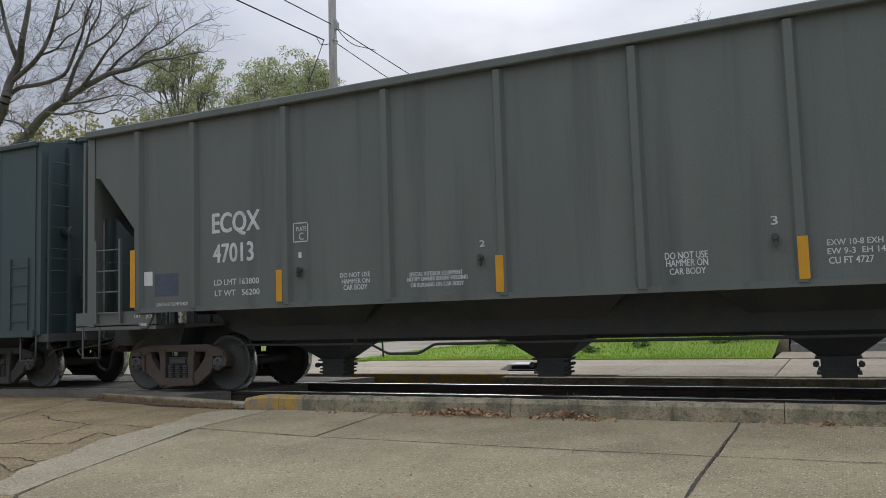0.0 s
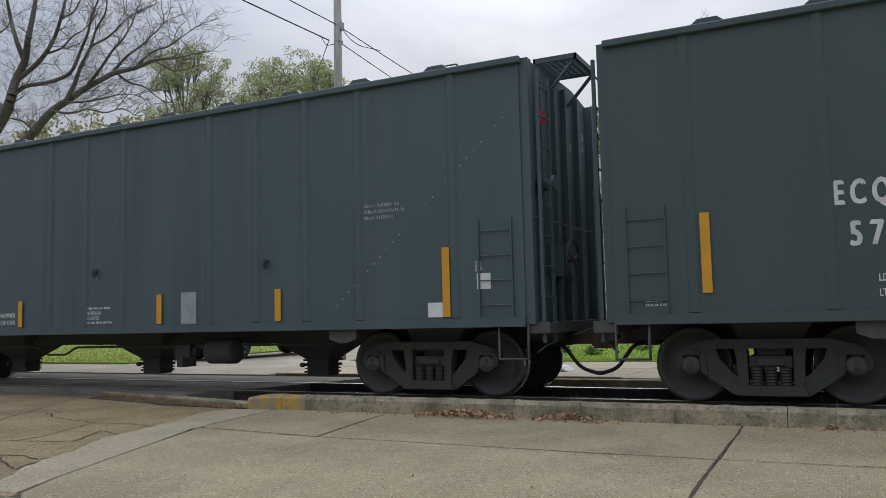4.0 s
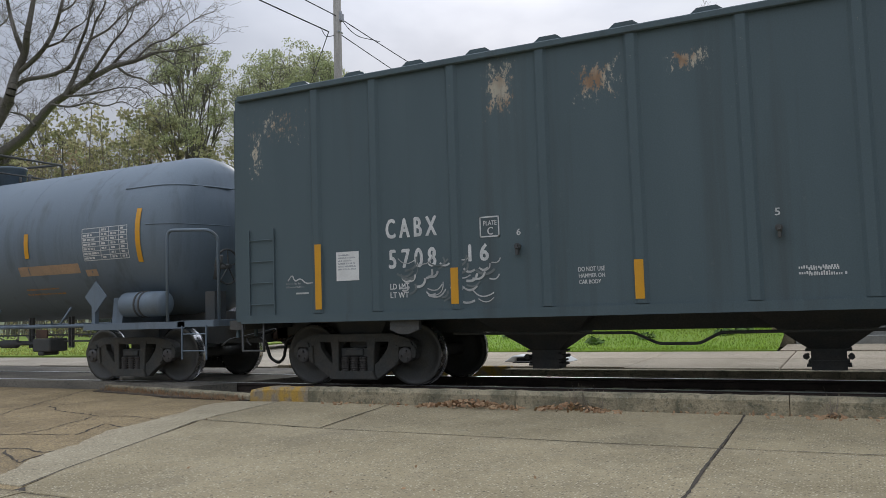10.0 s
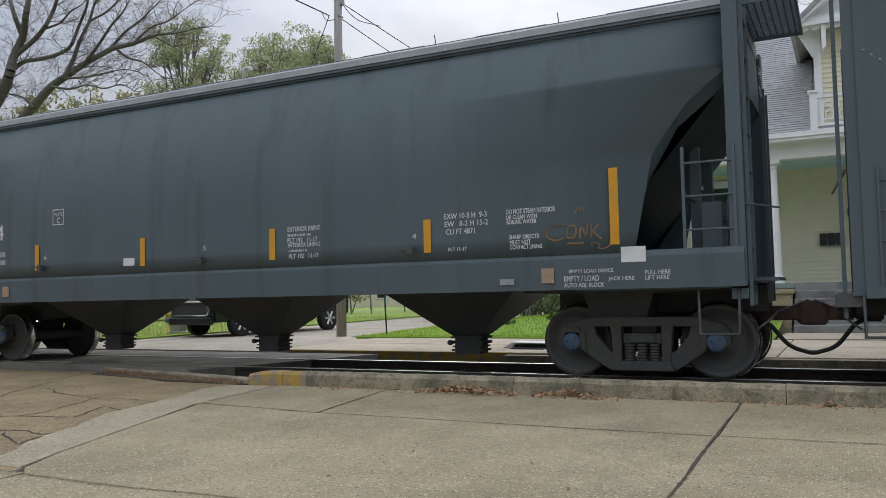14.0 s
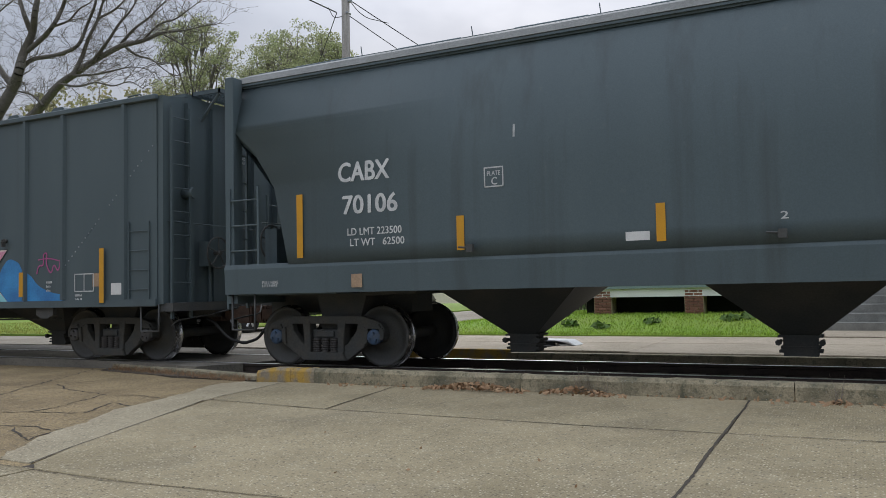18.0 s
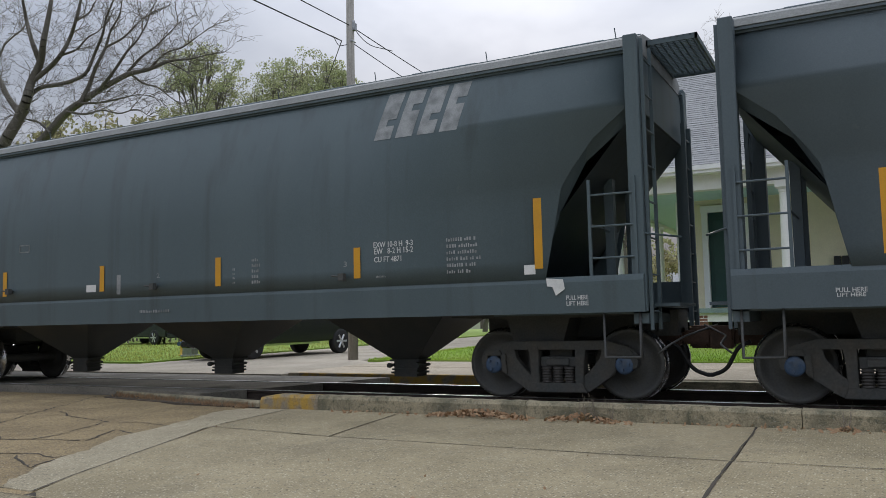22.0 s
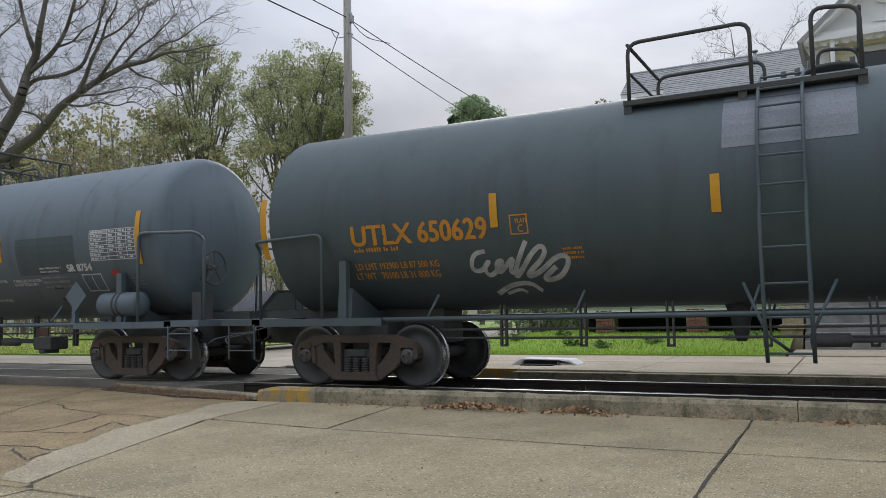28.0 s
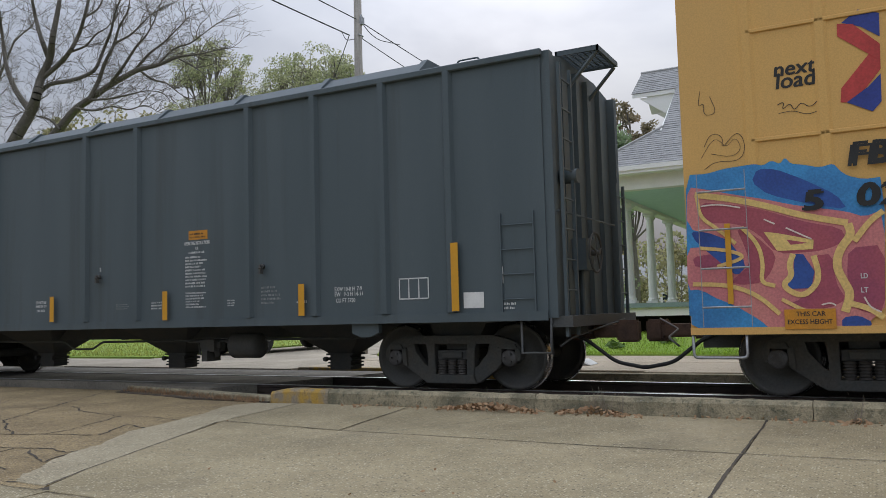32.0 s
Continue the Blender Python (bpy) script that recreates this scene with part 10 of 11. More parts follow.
# car seven
blob(c7, [(1.957, 1.013), (2.091, 1.136), (2.296, 1.255), (2.448, 1.539), (2.598, 1.591), (2.746, 1.423), (2.941, 1.707), (3.104, 1.716), (3.199, 1.632), (3.293, 1.533), (3.444, 1.717), (3.628, 1.772), (3.828, 1.607), (3.961, 1.369), (3.915, 1.046), (3.367, 0.976), (2.597, 0.987)], "spray_blue", 0.004, smooth=2)
blob(c7, [(11.63, 1.034), (11.847, 1.668), (12.08, 1.875), (12.363, 1.789), (12.465, 1.629), (12.691, 1.548), (12.902, 1.343), (13.265, 1.218), (13.583, 1.185), (13.596, 0.991), (12.844, 0.982)], "spray_blue", 0.004, smooth=2)
text(c7, "C A B X", 2.429, 2.471, 0.265, 0.677, fat=0.02)
text(c7, "5 8 0 6", 2.438, 2, 0.272, 0.676, fat=0.02)
text(c7, "3 8", 3.37, 2.006, 0.254, 0.332, fat=0.02)
text(c7, "LD LMT", 2.824, 1.388, 0.081, 0.232)
text(c7, "LT WT", 2.833, 1.234, 0.073, 0.213)
text(c7, "159500", 3.405, 1.386, 0.087, 0.222)
text(c7, "60500", 3.424, 1.244, 0.079, 0.212)
framed(c7, 4.472, 2.165, 4.742, 2.447, 1)
text(c7, "PLATE", 4.522, 2.325, 0.062, 0.181)
text(c7, "C", 4.576, 2.198, 0.101, 0.076)
knob(c7, 3.92, 2.084)
knob(c7, 8.137, 2.065)
text(c7, "1", 3.902, 2.187, 0.078, 0.045)
text(c7, "2", 8.12, 2.208, 0.084, 0.049)
graffiti(c7, "A", 3.589, 1.028, 1.012, 1.088)
graffiti(c7, "G", 4.371, 1.015, 1.055, 1.038)
graffiti(c7, "A", 5.186, 1.002, 1.047, 1.03)
graffiti(c7, "I", 6.001, 1.002, 1.045, 0.802)
graffiti(c7, "N", 6.817, 1.009, 1.007, 0.945)
graffiti(c7, "E", 8.486, 0.997, 1.078, 0.709)
graffiti(c7, "N", 9.415, 1.011, 1.006, 0.925)
graffiti(c7, "O", 10.194, 1.002, 1.016, 1.1)
graffiti(c7, "K", 11.075, 0.993, 1.025, 1.092)
text(c7, "LAF", 7.952, 1.13, 0.362, 0.577, "spray_pink", fat=0.04, lift=0.012)
scribble(c7, [(7.74, 1.942), (8.019, 1.535), (8.452, 2.055)], 0.02, "spray_cream")
stripe(c7, 1.425, 1.038, 1.968)
stripe(c7, 4.398, 1.136, 1.599)
stripe(c7, 6.762, 1.126, 1.605)
stripe(c7, 9.361, 1.119, 1.608)
stripe(c7, 12.495, 1.16, 1.601)
stripe(c7, 14.572, 1.031, 1.952)
panel(c7, 1.533, 1.282, 2.133, 1.98, "decal_white")
lines(c7, 1.586, 1.934, 0.505, 5, 0.048, "decal_grey", seed=306)
panel(c7, 1.651, 1.339, 2.05, 1.44, "decal_dark")
for run, w in (([(0.93, 1.62), (0.90, 1.75), (0.97, 1.80), (1.00, 1.70), (0.92, 1.60), (0.95, 1.50), (1.02, 1.56), (0.97, 1.64), (1.05, 1.70)], 0.014),
               ([(1.06, 1.60), (1.02, 1.68), (1.08, 1.73), (1.12, 1.64), (1.07, 1.58)], 0.013),
               ([(1.14, 1.72), (1.16, 1.58), (1.22, 1.73)], 0.012), ([(1.22, 1.70), (1.25, 1.58), (1.31, 1.72), (1.33, 1.55), (1.27, 1.50)], 0.012),
               ([(0.98, 1.50), (1.14, 1.53), (1.30, 1.52)], 0.011), ([(1.10, 1.50), (1.20, 1.56), (1.22, 1.47), (1.29, 1.43)], 0.010),
               ([(1.02, 1.24), (1.07, 1.46)], 0.011), ([(1.01, 1.38), (1.07, 1.46), (1.12, 1.39)], 0.010)):
    scribble(c7, run, w, "spray_yellow")
framed(c7, 13.848, 1.224, 14.331, 1.539, 2)
panel(c7, 14.297, 1.309, 14.473, 1.533, "decal_tan")
panel(c7, 14.744, 1.163, 15.04, 1.358, "decal_white")
lines(c7, 13.861, 1.198, 0.204, 3, 0.064, seed=315)
lines(c7, 13.121, 1.445, 0.156, 3, 0.072, seed=316)
scribble(c7, [(12.864, 1.561), (12.911, 1.723), (13.057, 1.699), (13.031, 1.917), (13.152, 1.939), (13.105, 1.734), (13.251, 1.531), (13.32, 1.752), (13.44, 1.561), (13.508, 1.86), (13.463, 1.685), (13.557, 1.628)], 0.014, "spray_magenta")
scribble(c7, [(12.898, 1.814), (13.2, 1.838), (13.497, 1.772)], 0.01, "spray_magenta")
panel(c7, 9.584, 2.627, 10.02, 2.769, "orange")
lines(c7, 9.516, 2.601, 0.586, 5, 0.09, seed=320)
text(c7, "CAUTION", 9.629, 2.665, 0.071, 0.361, "ink")
knob(c7, 12.011, 2.196)
rivets(c7, (13.615, 1.697), (15.71, 3.594), 26)
rivets(c7, (0.086, 3.603), (1.988, 2.057), 26)
# car eight
text(c8, "CABX", 2.143, 2.681, 0.268, 0.834, fat=0.02)
text(c8, "70106", 2.213, 2.221, 0.253, 0.886, fat=0.02)
text(c8, "LD LMT 223500", 2.292, 1.916, 0.1, 0.879)
text(c8, "LT WT   62500", 2.335, 1.765, 0.1, 0.876)
framed(c8, 4.419, 2.434, 4.693, 2.699, 1)
text(c8, "PLATE", 4.463, 2.585, 0.058, 0.184)
text(c8, "C", 4.522, 2.465, 0.095, 0.077)
stripe(c8, 1.468, 1.63, 2.559)
stripe(c8, 4.066, 1.639, 2.093)
stripe(c8, 6.666, 1.634, 2.083)
stripe(c8, 9.27, 1.637, 2.083)
stripe(c8, 11.804, 1.638, 2.094)
stripe(c8, 14.394, 1.632, 2.566)
knob(c8, 4.213, 1.653, t_handle=True)
knob(c8, 7.957, 1.655, t_handle=True)
knob(c8, 11.551, 1.663, t_handle=True)
text(c8, "2", 7.96, 1.82, 0.082, 0.081)
text(c8, "3", 11.554, 1.826, 0.071, 0.06)
text(c8, "EXTERIOR PAINT", 9.532, 2.038, 0.07, 0.57)
lines(c8, 9.53, 2.014, 0.518, 1, 0.07, seed=345)
text(c8, "PLT 192   02-18", 9.538, 1.875, 0.062, 0.518)
text(c8, "INTERIOR LINING", 9.545, 1.797, 0.07, 0.56)
lines(c8, 9.552, 1.781, 0.526, 1, 0.062, seed=348)
text(c8, "PLT 192   02-18", 9.56, 1.657, 0.069, 0.542)
text(c8, "EXW 10-8 H  9-3", 12.069, 2.071, 0.077, 0.63)
text(c8, "EW   8-2 H 15-2", 12.074, 1.966, 0.069, 0.63)
text(c8, "CU FT 4871", 12.072, 1.876, 0.069, 0.445)
lines(c8, 12.11, 1.701, 0.255, 1, 0.055, seed=353)
text(c8, "DO NOT STEAM INTERIOR", 12.963, 2.081, 0.053, 0.543)
text(c8, "OR CLEAN WITH", 12.968, 2.021, 0.053, 0.429)
text(c8, "BOILING WATER", 12.973, 1.96, 0.047, 0.409)
text(c8, "SHARP OBJECTS", 12.989, 1.767, 0.06, 0.44)
text(c8, "MUST NOT", 12.988, 1.707, 0.046, 0.293)
text(c8, "CONTACT LINING", 12.999, 1.646, 0.046, 0.433)
panel(c8, 14.441, 1.413, 14.724, 1.599, "decal_white")
panel(c8, 12.318, 1.198, 12.485, 1.39, "decal_tan")
text(c8, "HAND BRAKE APPLIES ON", 12.855, 1.359, 0.047, 0.674)
text(c8, "ON B END TRUCK", 12.854, 1.292, 0.047, 0.452)
text(c8, "PULL HERE", 14.71, 1.263, 0.055, 0.29)
text(c8, "LIFT HERE", 14.708, 1.196, 0.055, 0.269)
text(c8, "JACK HERE", 14.299, 1.201, 0.043, 0.269)
panel(c8, 2.345, 1.185, 2.524, 1.374, "decal_tan")
panel(c8, 4.824, 3.062, 4.852, 3.228, "spray_white")
panel(c8, 6.245, 1.657, 6.531, 1.763, "decal_white")
panel(c8, 12.568, 1.206, 12.773, 1.26, "decal_grey")
text(c8, "PULL HERE", 0.762, 1.265, 0.044, 0.292)
text(c8, "LIFT HERE", 0.762, 1.22, 0.037, 0.276)
# car nine
text(c9, "CCX", 2.307, 2.707, 0.23, 0.643, "faded", fat=0.025)
text(c9, "2009", 2.324, 2.212, 0.253, 0.819, fat=0.02)
text(c9, "LD LMT 223000", 2.34, 1.919, 0.095, 0.88, "faded")
text(c9, "LT WT   63000", 2.35, 1.776, 0.095, 0.878, "faded")
framed(c9, 4.489, 2.442, 4.765, 2.582, 1, "faded")
stripe(c9, 1.465, 1.658, 2.56)
stripe(c9, 4.102, 1.662, 2.107)
stripe(c9, 6.665, 1.669, 2.103)
stripe(c9, 9.251, 1.662, 2.108)
stripe(c9, 11.819, 1.678, 2.111)
stripe(c9, 14.532, 1.686, 2.578)
knob(c9, 4.295, 1.742, t_handle=True)
knob(c9, 7.912, 1.704, t_handle=True)
knob(c9, 11.588, 1.702, t_handle=True)
text(c9, "2", 7.932, 1.845, 0.075, 0.067, "faded")
text(c9, "3", 11.586, 1.848, 0.076, 0.054, "faded")
blocks(c9, 12.054, 3.63, 0.695, 1.391, 4, "faded", 0.16)
text(c9, "EXW 10-8 H  9-3", 12.092, 2.092, 0.075, 0.626)
text(c9, "EW   8-2 H 15-2", 12.101, 1.999, 0.08, 0.62)
text(c9, "CU FT 4871", 12.098, 1.887, 0.074, 0.436)
lines(c9, 12.126, 1.713, 0.253, 1, 0.049, "faded", seed=394)
lines(c9, 13.232, 2.175, 0.512, 6, 0.085, "faded", seed=395)
blob(c9, [(14.62, 1.56), (14.84, 1.54), (14.86, 1.42), (14.74, 1.34), (14.70, 1.45), (14.63, 1.46)], "decal_white", 0.012, smooth=0)
panel(c9, 14.329, 1.62, 14.48, 1.74, "decal_white")
panel(c9, 6.275, 1.668, 6.514, 1.788, "decal_white")
panel(c9, 7.015, 1.609, 7.106, 1.936, "faded")
lines(c9, 7.558, 1.353, 0.741, 1, 0.084, "faded", seed=400)
lines(c9, 9.54, 1.943, 0.058, 4, 0.066, "faded", seed=401)
lines(c9, 9.915, 2.08, 0.168, 5, 0.084, "faded", seed=402)
panel(c9, 3.071, 1.202, 3.241, 1.373, "decal_tan")
lines(c9, 2.337, 1.39, 0.594, 1, 0.056, "faded", seed=404)
text(c9, "PULL HERE", 14.871, 1.285, 0.054, 0.279)
text(c9, "LIFT HERE", 14.873, 1.213, 0.054, 0.279)
text(c9, "PULL HERE", 0.959, 1.255, 0.043, 0.276)
text(c9, "LIFT HERE", 0.967, 1.205, 0.043, 0.253)
# car ten
text(c10, "CABX", 2.36, 2.702, 0.277, 0.826, fat=0.02)
text(c10, "70143", 2.389, 2.249, 0.264, 0.871, fat=0.02)
text(c10, "LD LMT 223500", 2.42, 1.923, 0.1, 0.89)
text(c10, "LT WT   62500", 2.444, 1.799, 0.099, 0.872)
framed(c10, 4.604, 2.442, 4.878, 2.725, 1)
text(c10, "PLATE", 4.656, 2.601, 0.062, 0.184)
text(c10, "C", 4.71, 2.472, 0.101, 0.077)
stripe(c10, 1.603, 1.667, 2.567)
stripe(c10, 4.171, 1.678, 2.118)
stripe(c10, 6.769, 1.659, 2.124)
stripe(c10, 9.4, 1.642, 2.085)
stripe(c10, 11.963, 1.652, 2.108)
stripe(c10, 14.532, 1.65, 2.578)
knob(c10, 4.352, 1.698, t_handle=True)
knob(c10, 8.076, 1.686, t_handle=True)
knob(c10, 11.698, 1.693, t_handle=True)
text(c10, "2", 8.099, 1.844, 0.071, 0.066)
text(c10, "3", 11.73, 1.848, 0.075, 0.055)
scribble(c10, [(5.143, 2.176), (5.026, 2.302), (4.74, 2.276), (4.625, 1.97), (4.654, 1.689), (4.901, 1.574), (5.148, 1.61), (5.175, 1.833), (4.946, 1.895), (4.931, 2.088), (5.143, 2.176)], 0.012, "spray_thin")
scribble(c10, [(5.216, 1.594), (5.185, 2.242), (5.392, 2.294), (5.518, 1.914), (5.553, 2.26), (5.772, 2.27), (5.798, 1.58), (5.588, 1.576), (5.462, 1.85), (5.386, 1.572), (5.216, 1.594)], 0.012, "spray_thin")
scribble(c10, [(5.856, 2.223), (5.892, 1.661), (6.055, 1.541), (6.234, 1.662), (6.239, 2.232), (6.094, 2.23), (6.076, 1.814), (6.012, 1.817), (6.017, 2.223), (5.856, 2.223)], 0.012, "spray_thin")
scribble(c10, [(6.677, 2.126), (6.438, 2.254), (6.298, 2.11), (6.378, 1.892), (6.546, 1.786), (6.482, 1.675), (6.286, 1.724), (6.294, 1.576), (6.599, 1.542), (6.714, 1.776), (6.553, 2.008), (6.677, 2.126)], 0.012, "spray_thin")
scribble(c10, [(7.194, 2.254), (6.857, 2.194), (6.849, 1.58), (7.324, 1.569), (7.346, 1.738), (7.007, 1.783), (7.335, 1.898), (7.323, 2.046), (7.003, 2.007), (7.189, 2.087), (7.194, 2.254)], 0.012, "spray_thin")
scribble(c10, [(10.566, 1.832), (10.708, 1.966), (10.662, 1.712), (10.841, 1.901), (10.812, 1.691), (11.041, 1.889), (10.938, 1.649), (11.187, 1.88), (11.106, 1.62), (11.365, 1.835), (11.288, 1.666), (11.499, 1.587)], 0.018, "spray_white")
scribble(c10, [(10.706, 1.909), (11.043, 1.959), (11.331, 1.872)], 0.014, "spray_white")
scribble(c10, [(11.336, 2.044), (11.514, 2.053)], 0.014, "spray_white")
scribble(c10, [(11.443, 2.058), (11.438, 1.879)], 0.014, "spray_white")
scribble(c10, [(11.55, 1.872), (11.57, 2.049), (11.694, 2.013), (11.595, 1.958), (11.718, 1.903), (11.55, 1.872)], 0.014, "spray_white")
scribble(c10, [(10.918, 1.39), (10.678, 1.399), (10.615, 1.238), (10.765, 1.142), (10.929, 1.207), (10.841, 1.266)], 0.01, "spray_thin")
scribble(c10, [(11.028, 1.386), (11.002, 1.156), (11.17, 1.173)], 0.01, "spray_thin")
scribble(c10, [(11.224, 1.358), (11.243, 1.184), (11.386, 1.194), (11.424, 1.371)], 0.01, "spray_thin")
scribble(c10, [(11.491, 1.143), (11.551, 1.366), (11.645, 1.207), (11.759, 1.386), (11.802, 1.155)], 0.01, "spray_thin")
scribble(c10, [(12.043, 1.361), (11.894, 1.333), (11.904, 1.152), (12.105, 1.16), (11.92, 1.245)], 0.01, "spray_thin")
scribble(c10, [(12.17, 1.125), (12.208, 1.322), (12.367, 1.153), (12.437, 1.379), (12.69, 1.337)], 0.01, "spray_thin")
text(c10, "EXTERIOR PAINT", 9.655, 2.047, 0.067, 0.566)
lines(c10, 9.66, 2.024, 0.503, 1, 0.067, seed=445)
text(c10, "PLT 192   03-18", 9.667, 1.882, 0.067, 0.518)
text(c10, "INTERIOR LINING", 9.673, 1.815, 0.059, 0.542)
lines(c10, 9.679, 1.8, 0.517, 1, 0.067, seed=448)
text(c10, "PLT 192   03-18", 9.694, 1.665, 0.059, 0.525)
text(c10, "EXW 10-8 H  9-3", 12.21, 2.084, 0.073, 0.638)
text(c10, "EW   8-2 H 15-2", 12.22, 1.991, 0.066, 0.631)
text(c10, "CU FT 4871", 12.223, 1.884, 0.066, 0.431)
lines(c10, 12.249, 1.704, 0.259, 1, 0.053, seed=453)
text(c10, "DO NOT STEAM INTERIOR", 13.119, 2.094, 0.077, 0.663)
text(c10, "OR CLEAN WITH", 13.123, 2.037, 0.051, 0.418)
text(c10, "BOILING WATER", 13.127, 1.979, 0.051, 0.406)
text(c10, "SHARP OBJECTS", 13.133, 1.782, 0.057, 0.441)
text(c10, "MUST NOT", 13.137, 1.719, 0.051, 0.284)
text(c10, "CONTACT LINING", 13.141, 1.661, 0.051, 0.434)
panel(c10, 12.723, 1.194, 12.903, 1.4, "decal_tan")
panel(c10, 12.982, 1.186, 13.187, 1.249, "decal_grey")
text(c10, "HAND BRAKE APPLIES ONLY", 12.999, 1.37, 0.051, 0.721, "faded")
text(c10, "ON B END TRUCK", 13.003, 1.3, 0.044, 0.422, "faded")
text(c10, "PULL HERE", 1.073, 1.278, 0.048, 0.3)
text(c10, "LIFT HERE", 1.083, 1.229, 0.04, 0.271)
panel(c10, 2.471, 1.218, 2.628, 1.424, "decal_tan")
panel(c10, 6.328, 1.677, 6.572, 1.792, "decal_white")
panel(c10, 14.697, 1.383, 15.022, 1.602, "decal_white")
# car eleven
blocks(c11, 2.096, 2.104, 0.23, 0.819, 4, "white")
text(c11, "209003", 3.113, 2.093, 0.254, 1.24, fat=0.025)
text(c11, "LD LMT 197500 LB  89600 KG", 2.116, 1.854, 0.085, 1.697)
text(c11, "LT WT   65500 LB  29700 KG", 2.076, 1.734, 0.085, 1.723)
stripe(c11, 0.995, 2, 2.911)
stripe(c11, 4.463, 2.187, 2.628)
stripe(c11, 6.466, 2.176, 2.633)
stripe(c11, 9.609, 2.174, 2.639)
stripe(c11, 13.228, 1.988, 2.894)
lines(c11, 4.55, 1.879, 1.012, 4, 0.062, "faded", seed=479)
panel(c11, 6.043, 1.386, 6.856, 1.652, "decal_yellow")
lines(c11, 6.162, 1.621, 0.706, 2, 0.051, "ink", seed=481)
lines(c11, 6.173, 1.487, 0.607, 1, 0.082, "ink", seed=482)
for words, z, w in (("MAXIMUM OPERATING PRESSURE FOR", 1.80, 1.08), ("HEATER COILS 15 PSI", 1.735, 0.64), ("EXTERIOR HEATER PIPES", 1.665, 0.72), ("NO INLET OR OUTLET", 1.605, 0.50), ("PIPE CAPS REQUIRED", 1.545, 0.58), ("VENT TANK WHEN UNLOADING", 1.45, 0.86)):
    text(c11, words, 8.53, z, 0.046, w)
text(c11, '4" FIBERGLASS INSULATION', 9.79, 1.79, 0.048, 0.78)
text(c11, "DO NOT EXCEED 450\u00b0 F", 9.79, 1.725, 0.048, 0.68)
panel(c11, 1.619, 1.849, 1.756, 1.926, "decal_red")
panel(c11, 10.075, 1.907, 11.644, 2.57, "tank_dark")
text(c11, "SR 8754", 11.377, 1.935, 0.116, 0.622, fat=0.02)
lines(c11, 10.649, 2.05, 0.618, 2, 0.06, seed=488)
test_table(c11, 12.064, 2.096, 13.158, 2.616, 8)
text(c11, "DOT 111A100W1", 12.084, 2.558, 0.052, 0.405)
framed(c11, 11.694, 1.575, 12.186, 1.876, 2)
lines(c11, 10.618, 1.896, 0.995, 3, 0.083, "faded", seed=492)
panel(c11, 12.467, 1.829, 12.632, 1.915, "decal_red")
panel(c11, 10.816, 1.448, 11.053, 1.684, "decal_dark")
lines(c11, 12.869, 1.8, 0.315, 5, 0.055, "faded", seed=495)
reservoir(c11, 12.75, 1.32, "tank_grey")
# car twelve
text(c12, "UTLX", 2.361, 2.047, 0.275, 0.98, "orange", fat=0.025)
text(c12, "650629", 3.454, 2.047, 0.275, 1.036, "orange", fat=0.025)
lines(c12, 2.371, 2.046, 1.046, 1, 0.107, "orange", seed=500)
text(c12, "LD LMT 192900 LB 87 500 KG", 2.33, 1.713, 0.089, 1.363, "orange")
text(c12, "LT WT   70100 LB 31 800 KG", 2.286, 1.577, 0.09, 1.379, "orange")
framed(c12, 4.839, 2.069, 5.092, 2.33, 1, "orange")
text(c12, "PLATE", 4.919, 2.217, 0.057, 0.17, "orange")
text(c12, "C", 4.945, 2.1, 0.094, 0.071, "orange")
stripe(c12, 0.795, 1.934, 2.85)
stripe(c12, 4.625, 2.18, 2.63)
stripe(c12, 7.436, 2.174, 2.621)
stripe(c12, 9.497, 2.191, 2.655)
stripe(c12, 11.227, 2.187, 2.658)
stripe(c12, 14.178, 1.949, 2.866)
scribble(c12, [(4.426, 1.881), (4.242, 1.855), (4.152, 1.646), (4.307, 1.614), (4.486, 1.777), (4.339, 1.665), (4.407, 1.525), (4.687, 1.752), (4.543, 1.741), (4.531, 1.547), (4.848, 1.828), (4.696, 1.583), (4.81, 1.596)], 0.03, "spray_white")
scribble(c12, [(5.03, 1.984), (4.768, 1.581), (4.794, 1.512), (5.206, 1.959), (5.301, 1.808), (4.877, 1.51), (5.125, 1.568), (5.449, 1.801), (5.596, 1.73), (5.4, 1.492), (5.106, 1.468), (5.372, 1.642)], 0.032, "spray_white")
scribble(c12, [(4.398, 1.316), (4.655, 1.431), (4.941, 1.457), (5.06, 1.334)], 0.03, "spray_white")
scribble(c12, [(4.536, 1.313), (4.764, 1.376), (4.837, 1.322)], 0.02, "spray_white")
lines(c12, 5.511, 1.892, 0.366, 3, 0.058, "orange", seed=516)
framed(c12, 11.9, 1.649, 12.329, 1.943, 2)
lines(c12, 11.906, 1.606, 0.29, 3, 0.047, "orange", seed=518)
panel(c12, 12.465, 1.501, 12.718, 1.662, "decal_tan")
panel(c12, 12.923, 1.512, 13.244, 1.649, "decal_tan")
test_table(c12, 12.775, 2.035, 13.886, 2.554, 7)
lines(c12, 12.844, 2.656, 0.328, 1, 0.067, "orange", seed=522)
text(c12, "1 1/2 INCH HF COMP SHOES", 13.559, 1.63, 0.049, 0.606, "faded")
lines(c12, 9.692, 1.448, 0.404, 1, 0.048, "faded", seed=524)
# faded patch round the ladder
panel(c12, 7.52, 2.92, 8.95, 3.62, "patch_grey", "paint_patch", "pale grey touch-up paint", 0.004)
reservoir(c12, 13.3, 1.28, "tank_dark", False)
